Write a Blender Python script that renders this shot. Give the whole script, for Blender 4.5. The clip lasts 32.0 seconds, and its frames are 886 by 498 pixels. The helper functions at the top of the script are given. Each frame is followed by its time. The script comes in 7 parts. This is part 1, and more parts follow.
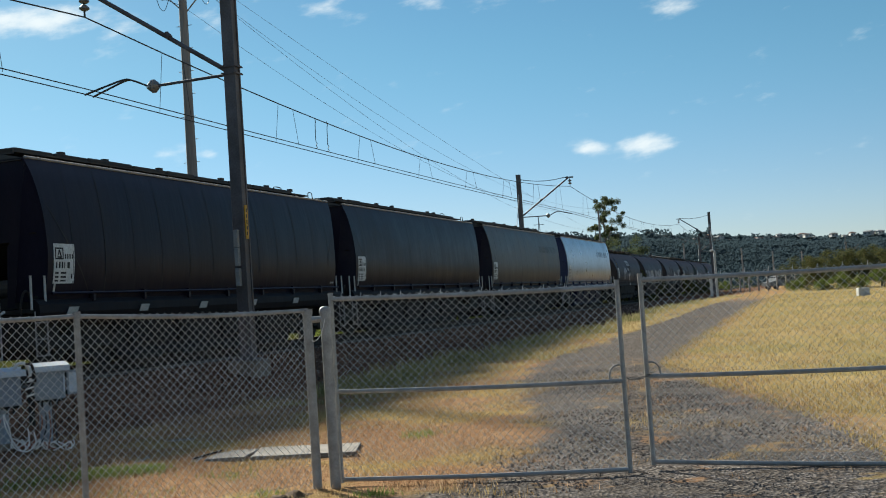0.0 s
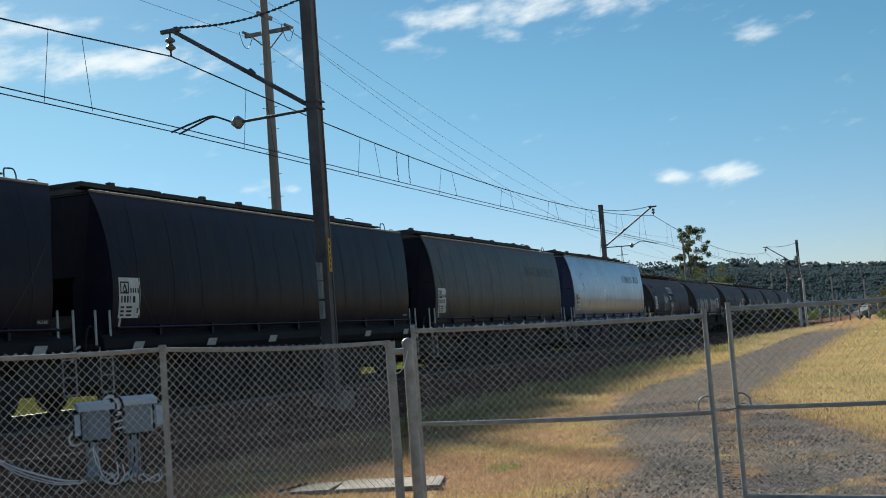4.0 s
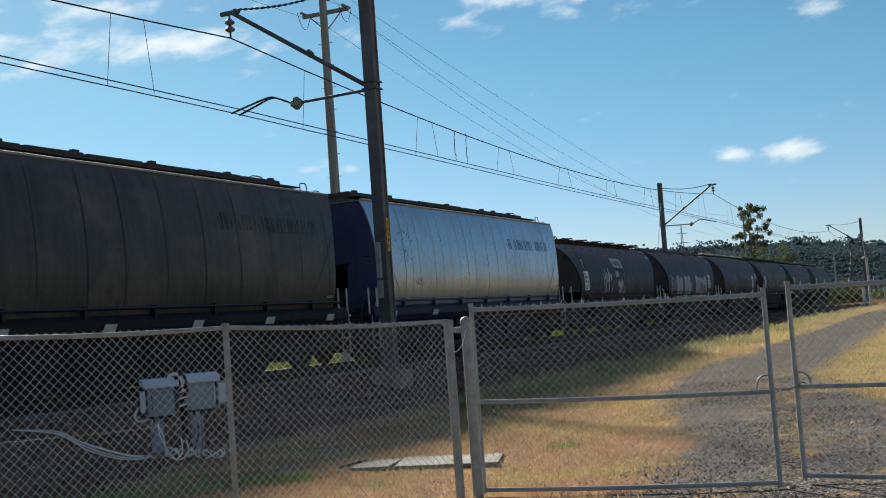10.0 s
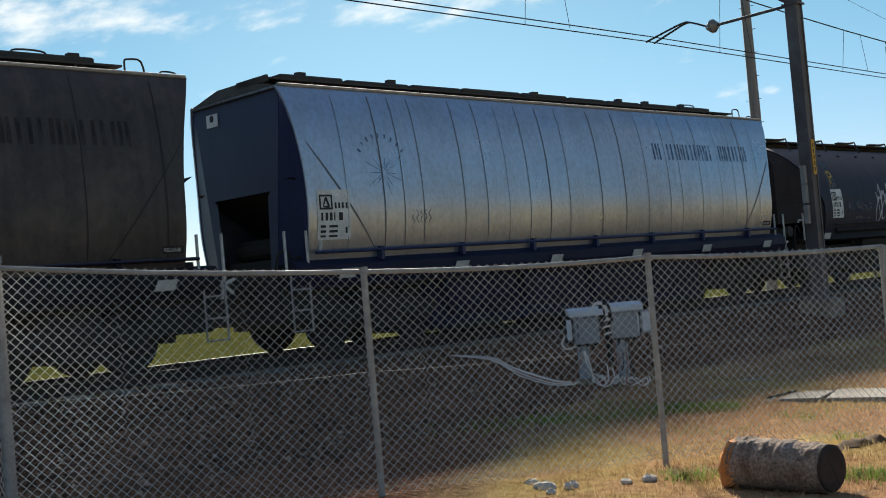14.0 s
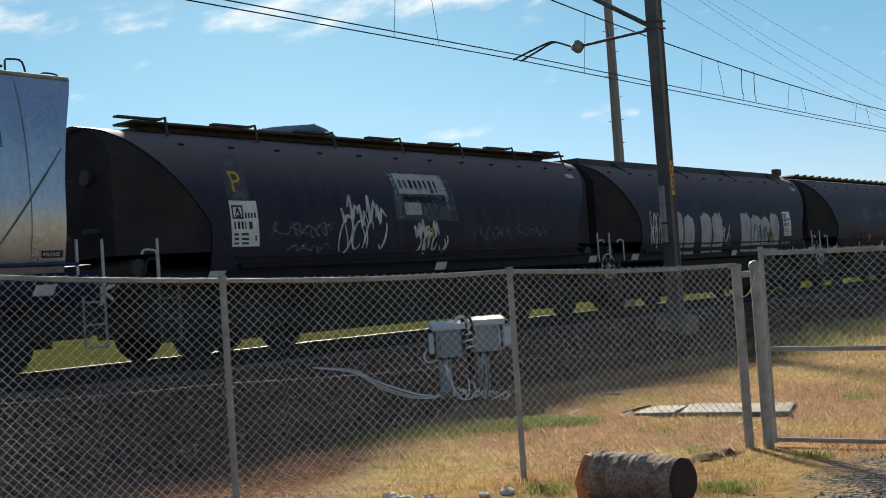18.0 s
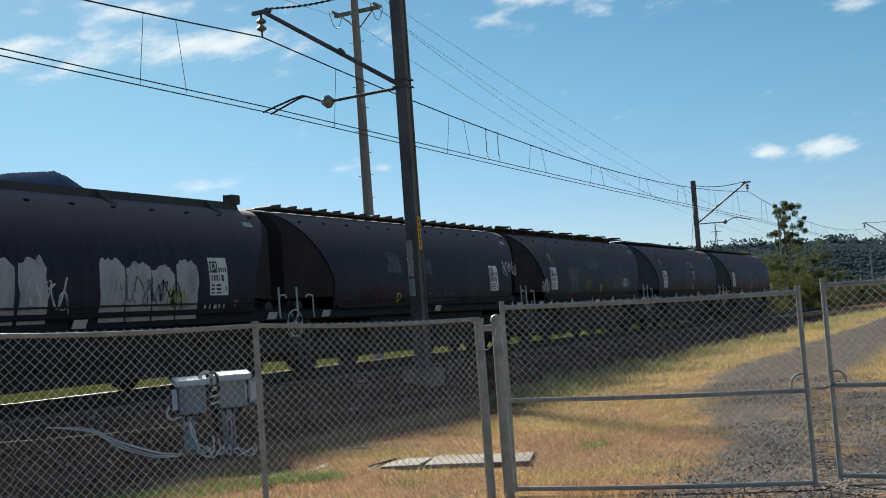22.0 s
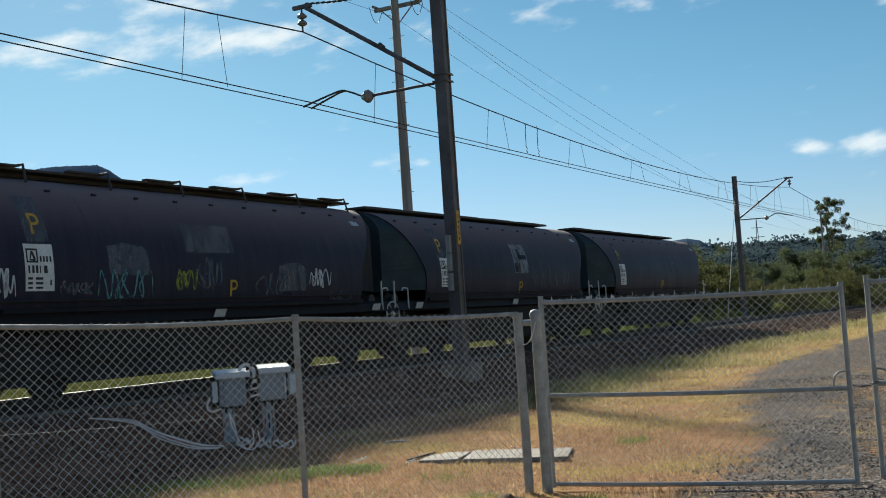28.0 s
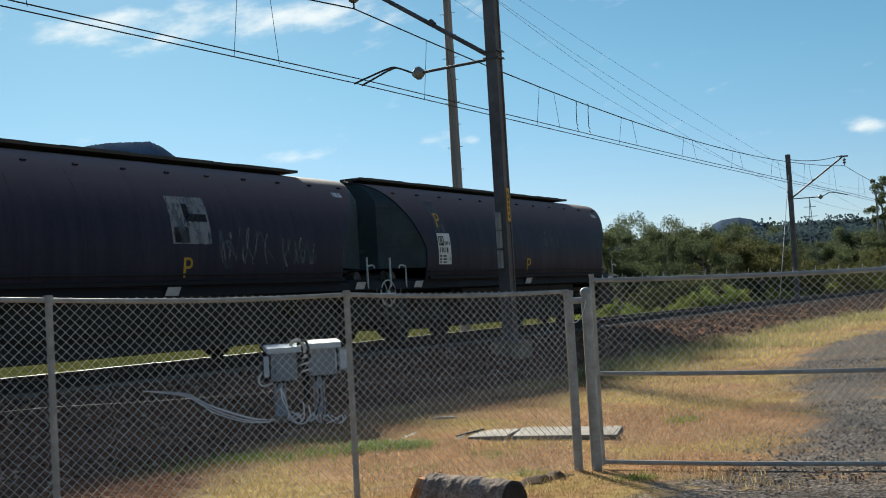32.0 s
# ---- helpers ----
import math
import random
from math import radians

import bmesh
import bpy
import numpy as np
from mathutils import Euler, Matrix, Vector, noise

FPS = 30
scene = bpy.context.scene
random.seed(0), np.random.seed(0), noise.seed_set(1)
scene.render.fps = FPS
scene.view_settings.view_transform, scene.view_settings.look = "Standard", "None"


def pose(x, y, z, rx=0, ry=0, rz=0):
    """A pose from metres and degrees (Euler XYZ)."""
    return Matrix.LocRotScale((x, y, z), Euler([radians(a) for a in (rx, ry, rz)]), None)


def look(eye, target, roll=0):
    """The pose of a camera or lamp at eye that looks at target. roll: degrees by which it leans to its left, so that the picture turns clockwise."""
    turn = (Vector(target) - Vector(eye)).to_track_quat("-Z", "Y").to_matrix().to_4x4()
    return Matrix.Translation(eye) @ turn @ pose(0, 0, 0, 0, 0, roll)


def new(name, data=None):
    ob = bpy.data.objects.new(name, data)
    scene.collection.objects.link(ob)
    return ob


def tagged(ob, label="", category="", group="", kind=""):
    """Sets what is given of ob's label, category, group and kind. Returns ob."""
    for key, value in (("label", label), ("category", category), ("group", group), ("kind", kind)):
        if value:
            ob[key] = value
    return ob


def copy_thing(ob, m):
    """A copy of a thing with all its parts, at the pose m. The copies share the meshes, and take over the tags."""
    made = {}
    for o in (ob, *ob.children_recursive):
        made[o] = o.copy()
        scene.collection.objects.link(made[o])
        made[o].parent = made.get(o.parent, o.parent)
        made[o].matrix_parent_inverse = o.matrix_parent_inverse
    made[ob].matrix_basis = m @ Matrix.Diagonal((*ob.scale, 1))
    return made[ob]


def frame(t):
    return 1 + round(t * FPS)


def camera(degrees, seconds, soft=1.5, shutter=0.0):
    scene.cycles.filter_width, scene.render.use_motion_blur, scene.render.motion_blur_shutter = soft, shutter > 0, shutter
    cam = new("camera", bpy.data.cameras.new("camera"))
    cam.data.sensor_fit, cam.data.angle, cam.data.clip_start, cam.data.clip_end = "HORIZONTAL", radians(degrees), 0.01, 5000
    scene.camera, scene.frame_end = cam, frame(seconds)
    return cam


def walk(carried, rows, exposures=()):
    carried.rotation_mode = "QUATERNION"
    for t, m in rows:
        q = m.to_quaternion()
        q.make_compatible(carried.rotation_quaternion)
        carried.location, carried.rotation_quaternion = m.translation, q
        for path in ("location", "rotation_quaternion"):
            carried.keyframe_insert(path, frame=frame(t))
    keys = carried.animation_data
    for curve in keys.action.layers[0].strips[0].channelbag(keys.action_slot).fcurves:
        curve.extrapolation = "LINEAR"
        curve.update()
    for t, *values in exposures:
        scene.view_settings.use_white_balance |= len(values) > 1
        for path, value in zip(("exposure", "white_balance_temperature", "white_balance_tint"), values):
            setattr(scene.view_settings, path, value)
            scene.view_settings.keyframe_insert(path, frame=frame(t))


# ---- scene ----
cam = camera(41.2, 32.0, soft=1.0)
PATH = [
    (0.0, -0.004, -0.033, 1.662, 92.58, 3.83, 0.15),
    (0.5, -0.002, -0.042, 1.665, 93.00, 4.19, 0.21),
    (1.0, 0.002, -0.051, 1.667, 93.17, 4.29, 0.39),
    (1.5, 0.001, -0.067, 1.661, 93.29, 4.51, 0.66),
    (2.0, 0.002, -0.020, 1.665, 93.34, 4.49, 1.09),
    (2.5, 0.001, 0.013, 1.659, 93.37, 4.20, 1.99),
    (3.0, -0.018, 0.066, 1.651, 93.54, 4.21, 2.81),
    (3.5, -0.016, 0.070, 1.653, 94.00, 4.23, 3.28),
    (4.0, -0.006, 0.045, 1.656, 94.41, 4.21, 4.19),
    (4.5, 0.002, 0.023, 1.661, 94.05, 4.06, 4.87),
    (6.5, 0.001, -0.014, 1.653, 93.80, 3.04, 4.92),
    (7.0, -0.002, -0.022, 1.653, 93.76, 3.07, 5.04),
    (7.5, -0.000, -0.034, 1.654, 93.74, 3.22, 5.38),
    (8.0, -0.002, -0.022, 1.655, 93.76, 3.59, 5.68),
    (8.5, 0.004, -0.014, 1.657, 93.72, 3.97, 5.95),
    (9.0, 0.002, -0.025, 1.655, 93.63, 4.04, 6.27),
    (9.5, -0.001, -0.024, 1.656, 93.57, 4.11, 6.76),
    (10.0, -0.001, -0.031, 1.653, 93.60, 4.16, 7.00),
    (10.5, -0.002, -0.031, 1.652, 93.63, 4.15, 7.38),
    (11.0, -0.002, -0.029, 1.650, 93.58, 4.10, 8.26),
    (11.5, -0.001, -0.020, 1.646, 93.51, 4.12, 8.75),
    (12.0, -0.002, -0.038, 1.652, 93.29, 4.01, 9.05),
    (12.5, -0.012, -0.033, 1.653, 92.78, 4.14, 12.80),
    (13.0, -0.011, -0.021, 1.654, 92.31, 4.59, 19.52),
    (13.5, -0.001, -0.045, 1.650, 91.97, 4.86, 24.30),
    (15.5, -0.012, -0.067, 1.660, 91.78, 4.68, 30.11),
    (16.0, 0.006, -0.026, 1.651, 91.79, 4.61, 28.64),
    (16.5, 0.007, -0.030, 1.650, 91.77, 4.31, 27.25),
    (17.0, -0.013, -0.017, 1.644, 91.82, 4.02, 25.01),
    (17.5, -0.011, 0.001, 1.630, 91.71, 3.89, 22.92),
    (18.0, -0.016, 0.016, 1.638, 91.93, 3.96, 20.70),
    (18.5, -0.005, 0.011, 1.651, 92.08, 4.16, 18.76),
    (19.0, -0.006, 0.014, 1.650, 92.39, 4.22, 17.21),
    (19.5, -0.008, 0.008, 1.643, 92.69, 4.40, 15.46),
    (20.0, -0.007, 0.045, 1.645, 92.65, 4.39, 13.61),
    (20.5, 0.006, 0.022, 1.652, 92.68, 4.41, 11.83),
    (21.0, 0.012, 0.023, 1.651, 92.58, 4.35, 10.29),
    (21.5, 0.010, 0.038, 1.645, 93.06, 4.18, 9.44),
    (22.0, 0.013, 0.029, 1.645, 93.65, 4.16, 8.59),
    (22.5, 0.005, 0.044, 1.654, 94.13, 4.04, 8.30),
    (23.0, 0.010, 0.040, 1.648, 94.19, 4.28, 8.36),
    (23.5, 0.003, 0.035, 1.651, 94.30, 4.23, 8.83),
    (24.0, 0.007, 0.022, 1.645, 94.38, 4.09, 9.17),
    (24.5, 0.006, 0.027, 1.656, 94.56, 3.95, 9.39),
    (25.0, 0.006, 0.030, 1.652, 94.65, 3.90, 9.10),
    (25.5, 0.009, 0.043, 1.653, 94.33, 3.93, 9.03),
    (27.5, 0.004, 0.022, 1.642, 93.65, 3.87, 9.98),
    (28.0, 0.007, 0.026, 1.641, 93.53, 3.77, 10.45),
    (28.5, 0.005, 0.015, 1.637, 93.43, 3.67, 10.89),
    (29.0, 0.007, 0.018, 1.639, 93.29, 3.64, 11.15),
    (29.5, 0.008, 0.019, 1.639, 93.20, 3.61, 11.48),
    (30.0, 0.002, 0.019, 1.641, 93.13, 3.56, 11.75),
    (30.5, 0.006, -0.000, 1.638, 92.87, 3.44, 12.09),
    (31.0, 0.012, -0.019, 1.637, 92.79, 3.50, 12.51),
    (31.5, 0.005, -0.000, 1.637, 92.78, 3.40, 12.61),
    (32.0, -0.007, 0.009, 1.637, 92.58, 3.30, 12.81),
]
walk(cam, [(t, pose(x, y, z, a, b, c)) for t, x, y, z, a, b, c in PATH], exposures=[(0, 1.05, 6500, 2), (11.5, 1.05, 6500, 2), (13, 1.19, 6900, 5), (20, 1.13, 6900, 5), (22, 1.01, 6550, 3), (28, 1.01, 6500, 2), (32, 1.05, 6600, 2)])

# ---- sky and sun ----
SUN_AZ, SUN_EL = -29.0, 26.0          # degrees, to the right of +y; up
world = bpy.data.worlds.new("world")
scene.world = world
world.use_nodes = True
wn, wl = world.node_tree.nodes, world.node_tree.links
wn.clear()
w_out = wn.new("ShaderNodeOutputWorld")
w_bg = wn.new("ShaderNodeBackground")
w_sky = wn.new("ShaderNodeTexSky")
w_sky.sky_type = "NISHITA"
w_sky.sun_disc = False
w_sky.sun_elevation = radians(SUN_EL)
w_sky.sun_rotation = radians(SUN_AZ)
w_sky.altitude, w_sky.air_density, w_sky.dust_density, w_sky.ozone_density = 0, 0.9, 0.1, 2.2
w_bg.inputs["Strength"].default_value = 0.056


# fair-weather clouds: soft noise gathered round a few bearings (degrees right of +y, degrees up, half widths, weight)
CLOUDS = [(7.5, 7.0, 0.85, 0.42, 1.12),
          (10.4, 6.9, 1.35, 0.5, 1.22),
          (-13.1, 7.87, 0.6, 0.3, 0.85),
          (-10.9, 7.68, 0.5, 0.25, 0.85),
          (-20.0, 7.45, 2.2, 0.5, 0.9),
          (-20.0, 14.05, 7.5, 1.0, 0.95),
          (-27.0, 13.61, 5.0, 1.1, 1.0),
          (-44.0, 13.8, 8.0, 1.5, 1.0),
          (-23.0, 15.54, 6.0, 0.9, 0.7),
          (1.5, 15.59, 8.0, 1.1, 1.0),
          (-5.5, 14.39, 1.8, 0.5, 0.8),
          (0.4, 14.29, 1.2, 0.5, 0.7),
          (12.0, 13.27, 2.2, 0.6, 0.8),
          (-33.5, 13.28, 3.0, 0.6, 0.6),
          (18.0, 17.16, 9.0, 1.6, 0.8),
          (-70.0, 15.0, 22.0, 4.0, 0.8),
          (60.0, 18.0, 25.0, 5.0, 0.8),
          (150.0, 22.0, 40.0, 7.0, 0.8),
          (-150.0, 20.0, 40.0, 6.0, 0.8)]
w_co = wn.new("ShaderNodeTexCoord").outputs["Generated"]


def w_math(op, a, b=None, c=None):
    k = wn.new("ShaderNodeMath")
    k.operation = op
    for i, v in enumerate((a, b, c)):
        if v is None:
            continue
        if hasattr(v, "is_linked"):
            wl.new(v, k.inputs[i])
        else:
            k.inputs[i].default_value = v
    return k.outputs[0]


w_sep = wn.new("ShaderNodeSeparateXYZ")
wl.new(w_co, w_sep.inputs[0])
w_az = w_math("MULTIPLY", w_math("ARCTAN2", w_sep.outputs[0], w_sep.outputs[1]), 180 / math.pi)
w_el = w_math("MULTIPLY", w_math("ARCSINE", w_sep.outputs[2]), 180 / math.pi)
w_vec = wn.new("ShaderNodeCombineXYZ")
wl.new(w_math("MULTIPLY", w_az, 0.42), w_vec.inputs[0])
wl.new(w_math("MULTIPLY_ADD", w_az, -0.16, w_el), w_vec.inputs[1])
w_noise = wn.new("ShaderNodeTexNoise")
w_noise.inputs["Scale"].default_value, w_noise.inputs["Detail"].default_value, w_noise.inputs["Roughness"].default_value = 0.85, 7, 0.56
wl.new(w_vec.outputs[0], w_noise.inputs["Vector"])
w_sum = None
for az_, el_, wa, we, weight in CLOUDS:
    p1 = w_math("POWER", w_math("MULTIPLY", w_math("SUBTRACT", w_az, az_), 1 / wa), 2)
    p2 = w_math("POWER", w_math("MULTIPLY", w_math("SUBTRACT", w_el, el_), 1 / we), 2)
    blob = w_math("MULTIPLY", w_math("EXPONENT", w_math("MULTIPLY", w_math("ADD", p1, p2), -1)), weight)
    w_sum = blob if w_sum is None else w_math("MAXIMUM", w_sum, blob)
w_mask = w_math("ADD", w_math("MULTIPLY", w_sum, 0.62), w_math("MULTIPLY_ADD", w_noise.outputs["Fac"], 1.9, -1.2))
w_ramp = wn.new("ShaderNodeMapRange")
w_ramp.interpolation_type = "SMOOTHSTEP"
w_ramp.inputs[1].default_value, w_ramp.inputs[2].default_value, w_ramp.inputs[4].default_value = -0.05, 0.72, 0.82
wl.new(w_mask, w_ramp.inputs[0])
w_mix = wn.new("ShaderNodeMix")
w_mix.data_type = "RGBA"
wl.new(w_ramp.outputs[0], w_mix.inputs[0])
w_hsv = wn.new("ShaderNodeHueSaturation")
w_hsv.inputs["Saturation"].default_value = 1.12
wl.new(w_sky.outputs[0], w_hsv.inputs["Color"])
# sky colour: cyan above, pale blue at the horizon
w_low = wn.new("ShaderNodeMapRange")
w_low.interpolation_type = "SMOOTHSTEP"
w_low.inputs[1].default_value, w_low.inputs[2].default_value = 1.0, 13.0
wl.new(w_el, w_low.inputs[0])
w_tint = wn.new("ShaderNodeMix")
w_tint.data_type = "RGBA"
w_tint.inputs[6].default_value, w_tint.inputs[7].default_value = (0.63, 0.645, 0.82, 1), (0.645, 0.805, 0.79, 1)
wl.new(w_low.outputs[0], w_tint.inputs[0])
# unseen sky above 17 degrees is warmed and brightened to fill the shade
w_high = wn.new("ShaderNodeMapRange")
w_high.interpolation_type = "SMOOTHSTEP"
w_high.inputs[1].default_value, w_high.inputs[2].default_value = 17.0, 60.0
wl.new(w_el, w_high.inputs[0])
w_tint2 = wn.new("ShaderNodeMix")
w_tint2.data_type = "RGBA"
w_tint2.inputs[7].default_value = (2.45, 1.75, 1.46, 1)
wl.new(w_high.outputs[0], w_tint2.inputs[0])
wl.new(w_tint.outputs[2], w_tint2.inputs[6])
w_mul = wn.new("ShaderNodeMix")
w_mul.data_type, w_mul.blend_type = "RGBA", "MULTIPLY"
w_mul.inputs[0].default_value = 1.0
wl.new(w_hsv.outputs[0], w_mul.inputs[6])
wl.new(w_tint2.outputs[2], w_mul.inputs[7])
wl.new(w_mul.outputs[2], w_mix.inputs[6])
w_mix.inputs[7].default_value = (8.9, 9.0, 9.3, 1)
wl.new(w_mix.outputs[2], w_bg.inputs["Color"])
wl.new(w_bg.outputs[0], w_out.inputs["Surface"])

sun = new("sun", bpy.data.lights.new("sun", "SUN"))
sun.data.energy, sun.data.angle, sun.data.color = 5.0, radians(5.5), (1.0, 0.94, 0.85)
sa, se = radians(SUN_AZ), radians(SUN_EL)
sun.matrix_world = look((0, 0, 30), Vector((0, 0, 30)) - Vector((math.sin(sa) * math.cos(se), math.cos(sa) * math.cos(se), math.sin(se))))


# ---- mesh helpers ----
class Geo:
    """A list of points and faces with simple solids."""

    def __init__(self):
        self.v, self.f = [], []

    def add(self, verts, faces):
        n = len(self.v)
        self.v += [tuple(p) for p in verts]
        self.f += [tuple(i + n for i in q) for q in faces]
        return self

    def box(self, c, size, m=None, bevel=0.0):
        x, y, z = (a / 2 for a in size)
        if bevel:
            b = bevel
            ring = [(-x + b, -y), (x - b, -y), (x, -y + b), (x, y - b), (x - b, y), (-x + b, y), (-x, y - b), (-x, -y + b)]
            ins = [(px * (x - b) / x, py * (y - b) / y) for px, py in ring]
            vs = [(*p, -z) for p in ins] + [(*p, -z + b) for p in ring] + [(*p, z - b) for p in ring] + [(*p, z) for p in ins]
            fs = [tuple(range(7, -1, -1)), tuple(range(24, 32))]
            fs += [(k * 8 + i, k * 8 + (i + 1) % 8, k * 8 + 8 + (i + 1) % 8, k * 8 + 8 + i) for k in range(3) for i in range(8)]
        else:
            vs = [(i, j, k) for k in (-z, z) for j in (-y, y) for i in (-x, x)]
            fs = [(0, 2, 3, 1), (4, 5, 7, 6), (0, 1, 5, 4), (2, 6, 7, 3), (0, 4, 6, 2), (1, 3, 7, 5)]
        vs = [Vector(p) for p in vs]
        if m is not None:
            vs = [m @ p for p in vs]
        c = Vector(c)
        return self.add([p + c for p in vs], fs)

    def tube(self, pts, r, n=8, cap=True, closed=False):
        pts = [Vector(p) for p in pts]
        rs = r if isinstance(r, (list, tuple)) else [r] * len(pts)
        base, k = len(self.v), len(pts)
        up = None
        for i, p in enumerate(pts):
            a = pts[(i - 1) % k] if (i or closed) else p
            b = pts[(i + 1) % k] if (i < k - 1 or closed) else p
            t = (b - a).normalized()
            if up is None:
                up = Vector((0, 0, 1)) if abs(t.z) < 0.9 else Vector((1, 0, 0))
            s = t.cross(up).normalized()
            up = s.cross(t).normalized()
            for j in range(n):
                w = 2 * math.pi * j / n
                q = p + (s * math.cos(w) + up * math.sin(w)) * rs[i]
                self.v.append(tuple(q))
        for i in range(k if closed else k - 1):
            for j in range(n):
                a, b = base + i * n + j, base + i * n + (j + 1) % n
                c, d = base + ((i + 1) % k) * n + (j + 1) % n, base + ((i + 1) % k) * n + j
                self.f.append((a, b, c, d))
        if cap and not closed:
            self.f.append(tuple(base + j for j in range(n - 1, -1, -1)))
            self.f.append(tuple(base + (k - 1) * n + j for j in range(n)))
        return self

    def loft(self, rings, closed=True, caps=True):
        base, n = len(self.v), len(rings[0])
        for r in rings:
            self.v += [tuple(p) for p in r]
        for i in range(len(rings) - 1):
            for j in range(n if closed else n - 1):
                a, b = base + i * n + j, base + i * n + (j + 1) % n
                self.f.append((a, b, b + n, a + n))
        if caps and closed:
            self.f.append(tuple(base + j for j in range(n - 1, -1, -1)))
            self.f.append(tuple(base + (len(rings) - 1) * n + j for j in range(n)))
        return self

    def disc(self, c, axis, r, h, n=16):
        c, a = Vector(c), Vector(axis).normalized()
        return self.tube([c - a * h / 2, c + a * h / 2], r, n)


def mesh_of(name, g, mats, smooth=0.0, fix=True):
    me = bpy.data.meshes.new(name)
    me.from_pydata(g.v, [], g.f)
    for m in (mats if isinstance(mats, (list, tuple)) else [mats]):
        me.materials.append(m)
    if fix:
        bm = bmesh.new()
        bm.from_mesh(me)
        bmesh.ops.recalc_face_normals(bm, faces=bm.faces)
        bm.to_mesh(me)
        bm.free()
    if smooth:
        me.polygons.foreach_set("use_smooth", [True] * len(me.polygons))
        me.set_sharp_from_angle(angle=radians(smooth))
    me.update()
    return me


def part(name, g, mats, parent, label="", smooth=0.0, m=None, fix=True):
    """One mesh object under a thing or a part."""
    ob = new(name, g if isinstance(g, bpy.types.Mesh) else mesh_of(name, g, mats, smooth, fix))
    ob.parent = parent
    if m is not None:
        ob.matrix_basis = m
    return tagged(ob, label)


def thing(name, label, category, group="", kind="", m=None, g=None, mats=None, smooth=0.0, fix=True):
    ob = new(name, mesh_of(name, g, mats, smooth, fix) if g else None)
    if m is not None:
        ob.matrix_basis = m
    return tagged(ob, label, category, group, kind)


# the railway's own frame: s along it, d across it from the camera's foot
TRACK = pose(0, 0, 0, 0, 0, 72)
RAIL_Z, MID = 0.83, 14.9


def tp(s, d, z=0.0):
    return TRACK @ Vector((s, d, z))


# ---- materials ----
def node_mat(name):
    m = bpy.data.materials.new(name)
    m.use_nodes = True
    n = m.node_tree.nodes
    return m, n, m.node_tree.links, n["Principled BSDF"]


def ramp(n, stops):
    r = n.new("ShaderNodeValToRGB")
    e = r.color_ramp.elements
    while len(e) < len(stops):
        e.new(0.5)
    for q, (p, c) in zip(e, stops):
        q.position, q.color = p, (*c, 1) if len(c) == 3 else c
    return r


def noise_tex(n, l, coord, scale, detail=4.0, stretch=None, rough=0.55):
    t = n.new("ShaderNodeTexNoise")
    t.inputs["Scale"].default_value, t.inputs["Detail"].default_value, t.inputs["Roughness"].default_value = scale, detail, rough
    if stretch:
        mp = n.new("ShaderNodeMapping")
        mp.inputs["Scale"].default_value = stretch
        l.new(coord, mp.inputs["Vector"])
        coord = mp.outputs[0]
    l.new(coord, t.inputs["Vector"])
    return t.outputs["Fac"]


def mixed(n, l, fac, a, b, kind="MIX"):
    x = n.new("ShaderNodeMix")
    x.data_type, x.blend_type = "RGBA", kind
    for value, k in ((fac, 0), (a, 6), (b, 7)):
        if hasattr(value, "is_linked"):
            l.new(value, x.inputs[k])
        elif k == 0:
            x.inputs[k].default_value = value
        else:
            x.inputs[k].default_value = (*value, 1)
    return x.outputs[2]


def surface(name, base, other=None, rough=0.6, metal=0.0, scale=3.0, fine=40.0, bump=0.15, bump_scale=60.0, stretch=None, amount=1.0, spec=0.5, per_piece=0.0, world_space=False):
    """A painted, stone or metal surface: two colours mixed by coarse and fine noise, with relief."""
    m, n, l, p = node_mat(name)
    if world_space:
        co = n.new("ShaderNodeNewGeometry").outputs["Position"]
    else:
        co = n.new("ShaderNodeTexCoord").outputs["Object"]
    other = other or tuple(c * 0.7 for c in base)
    big = noise_tex(n, l, co, scale, 5, stretch)
    small = noise_tex(n, l, co, fine, 3, stretch)
    r1 = ramp(n, [(0.35, (0, 0, 0)), (0.68, (1, 1, 1))])
    l.new(big, r1.inputs[0])
    col = mixed(n, l, r1.outputs[0], base, other)
    r2 = ramp(n, [(0.3, (1 - 0.3 * amount,) * 3), (0.75, (1 + 0.0 * amount,) * 3)])
    l.new(small, r2.inputs[0])
    col = mixed(n, l, 1.0, col, r2.outputs[0], "MULTIPLY")
    if per_piece:
        oi = n.new("ShaderNodeObjectInfo")
        r3 = ramp(n, [(0, (1 - per_piece,) * 3), (1, (1, 1, 1))])
        l.new(oi.outputs["Random"], r3.inputs[0])
        col = mixed(n, l, 1.0, col, r3.outputs[0], "MULTIPLY")
    l.new(col, p.inputs["Base Color"])
    mr = n.new("ShaderNodeMapRange")
    mr.inputs["To Min"].default_value, mr.inputs["To Max"].default_value = max(0.03, rough - 0.12), min(1, rough + 0.12)
    l.new(big, mr.inputs[0])
    l.new(mr.outputs[0], p.inputs["Roughness"])
    p.inputs["Metallic"].default_value = metal
    p.inputs["Specular IOR Level"].default_value = spec
    if bump:
        b = n.new("ShaderNodeBump")
        b.inputs["Strength"].default_value, b.inputs["Distance"].default_value = bump, 0.01
        l.new(noise_tex(n, l, co, bump_scale, 4), b.inputs["Height"])
        l.new(b.outputs[0], p.inputs["Normal"])
    return m


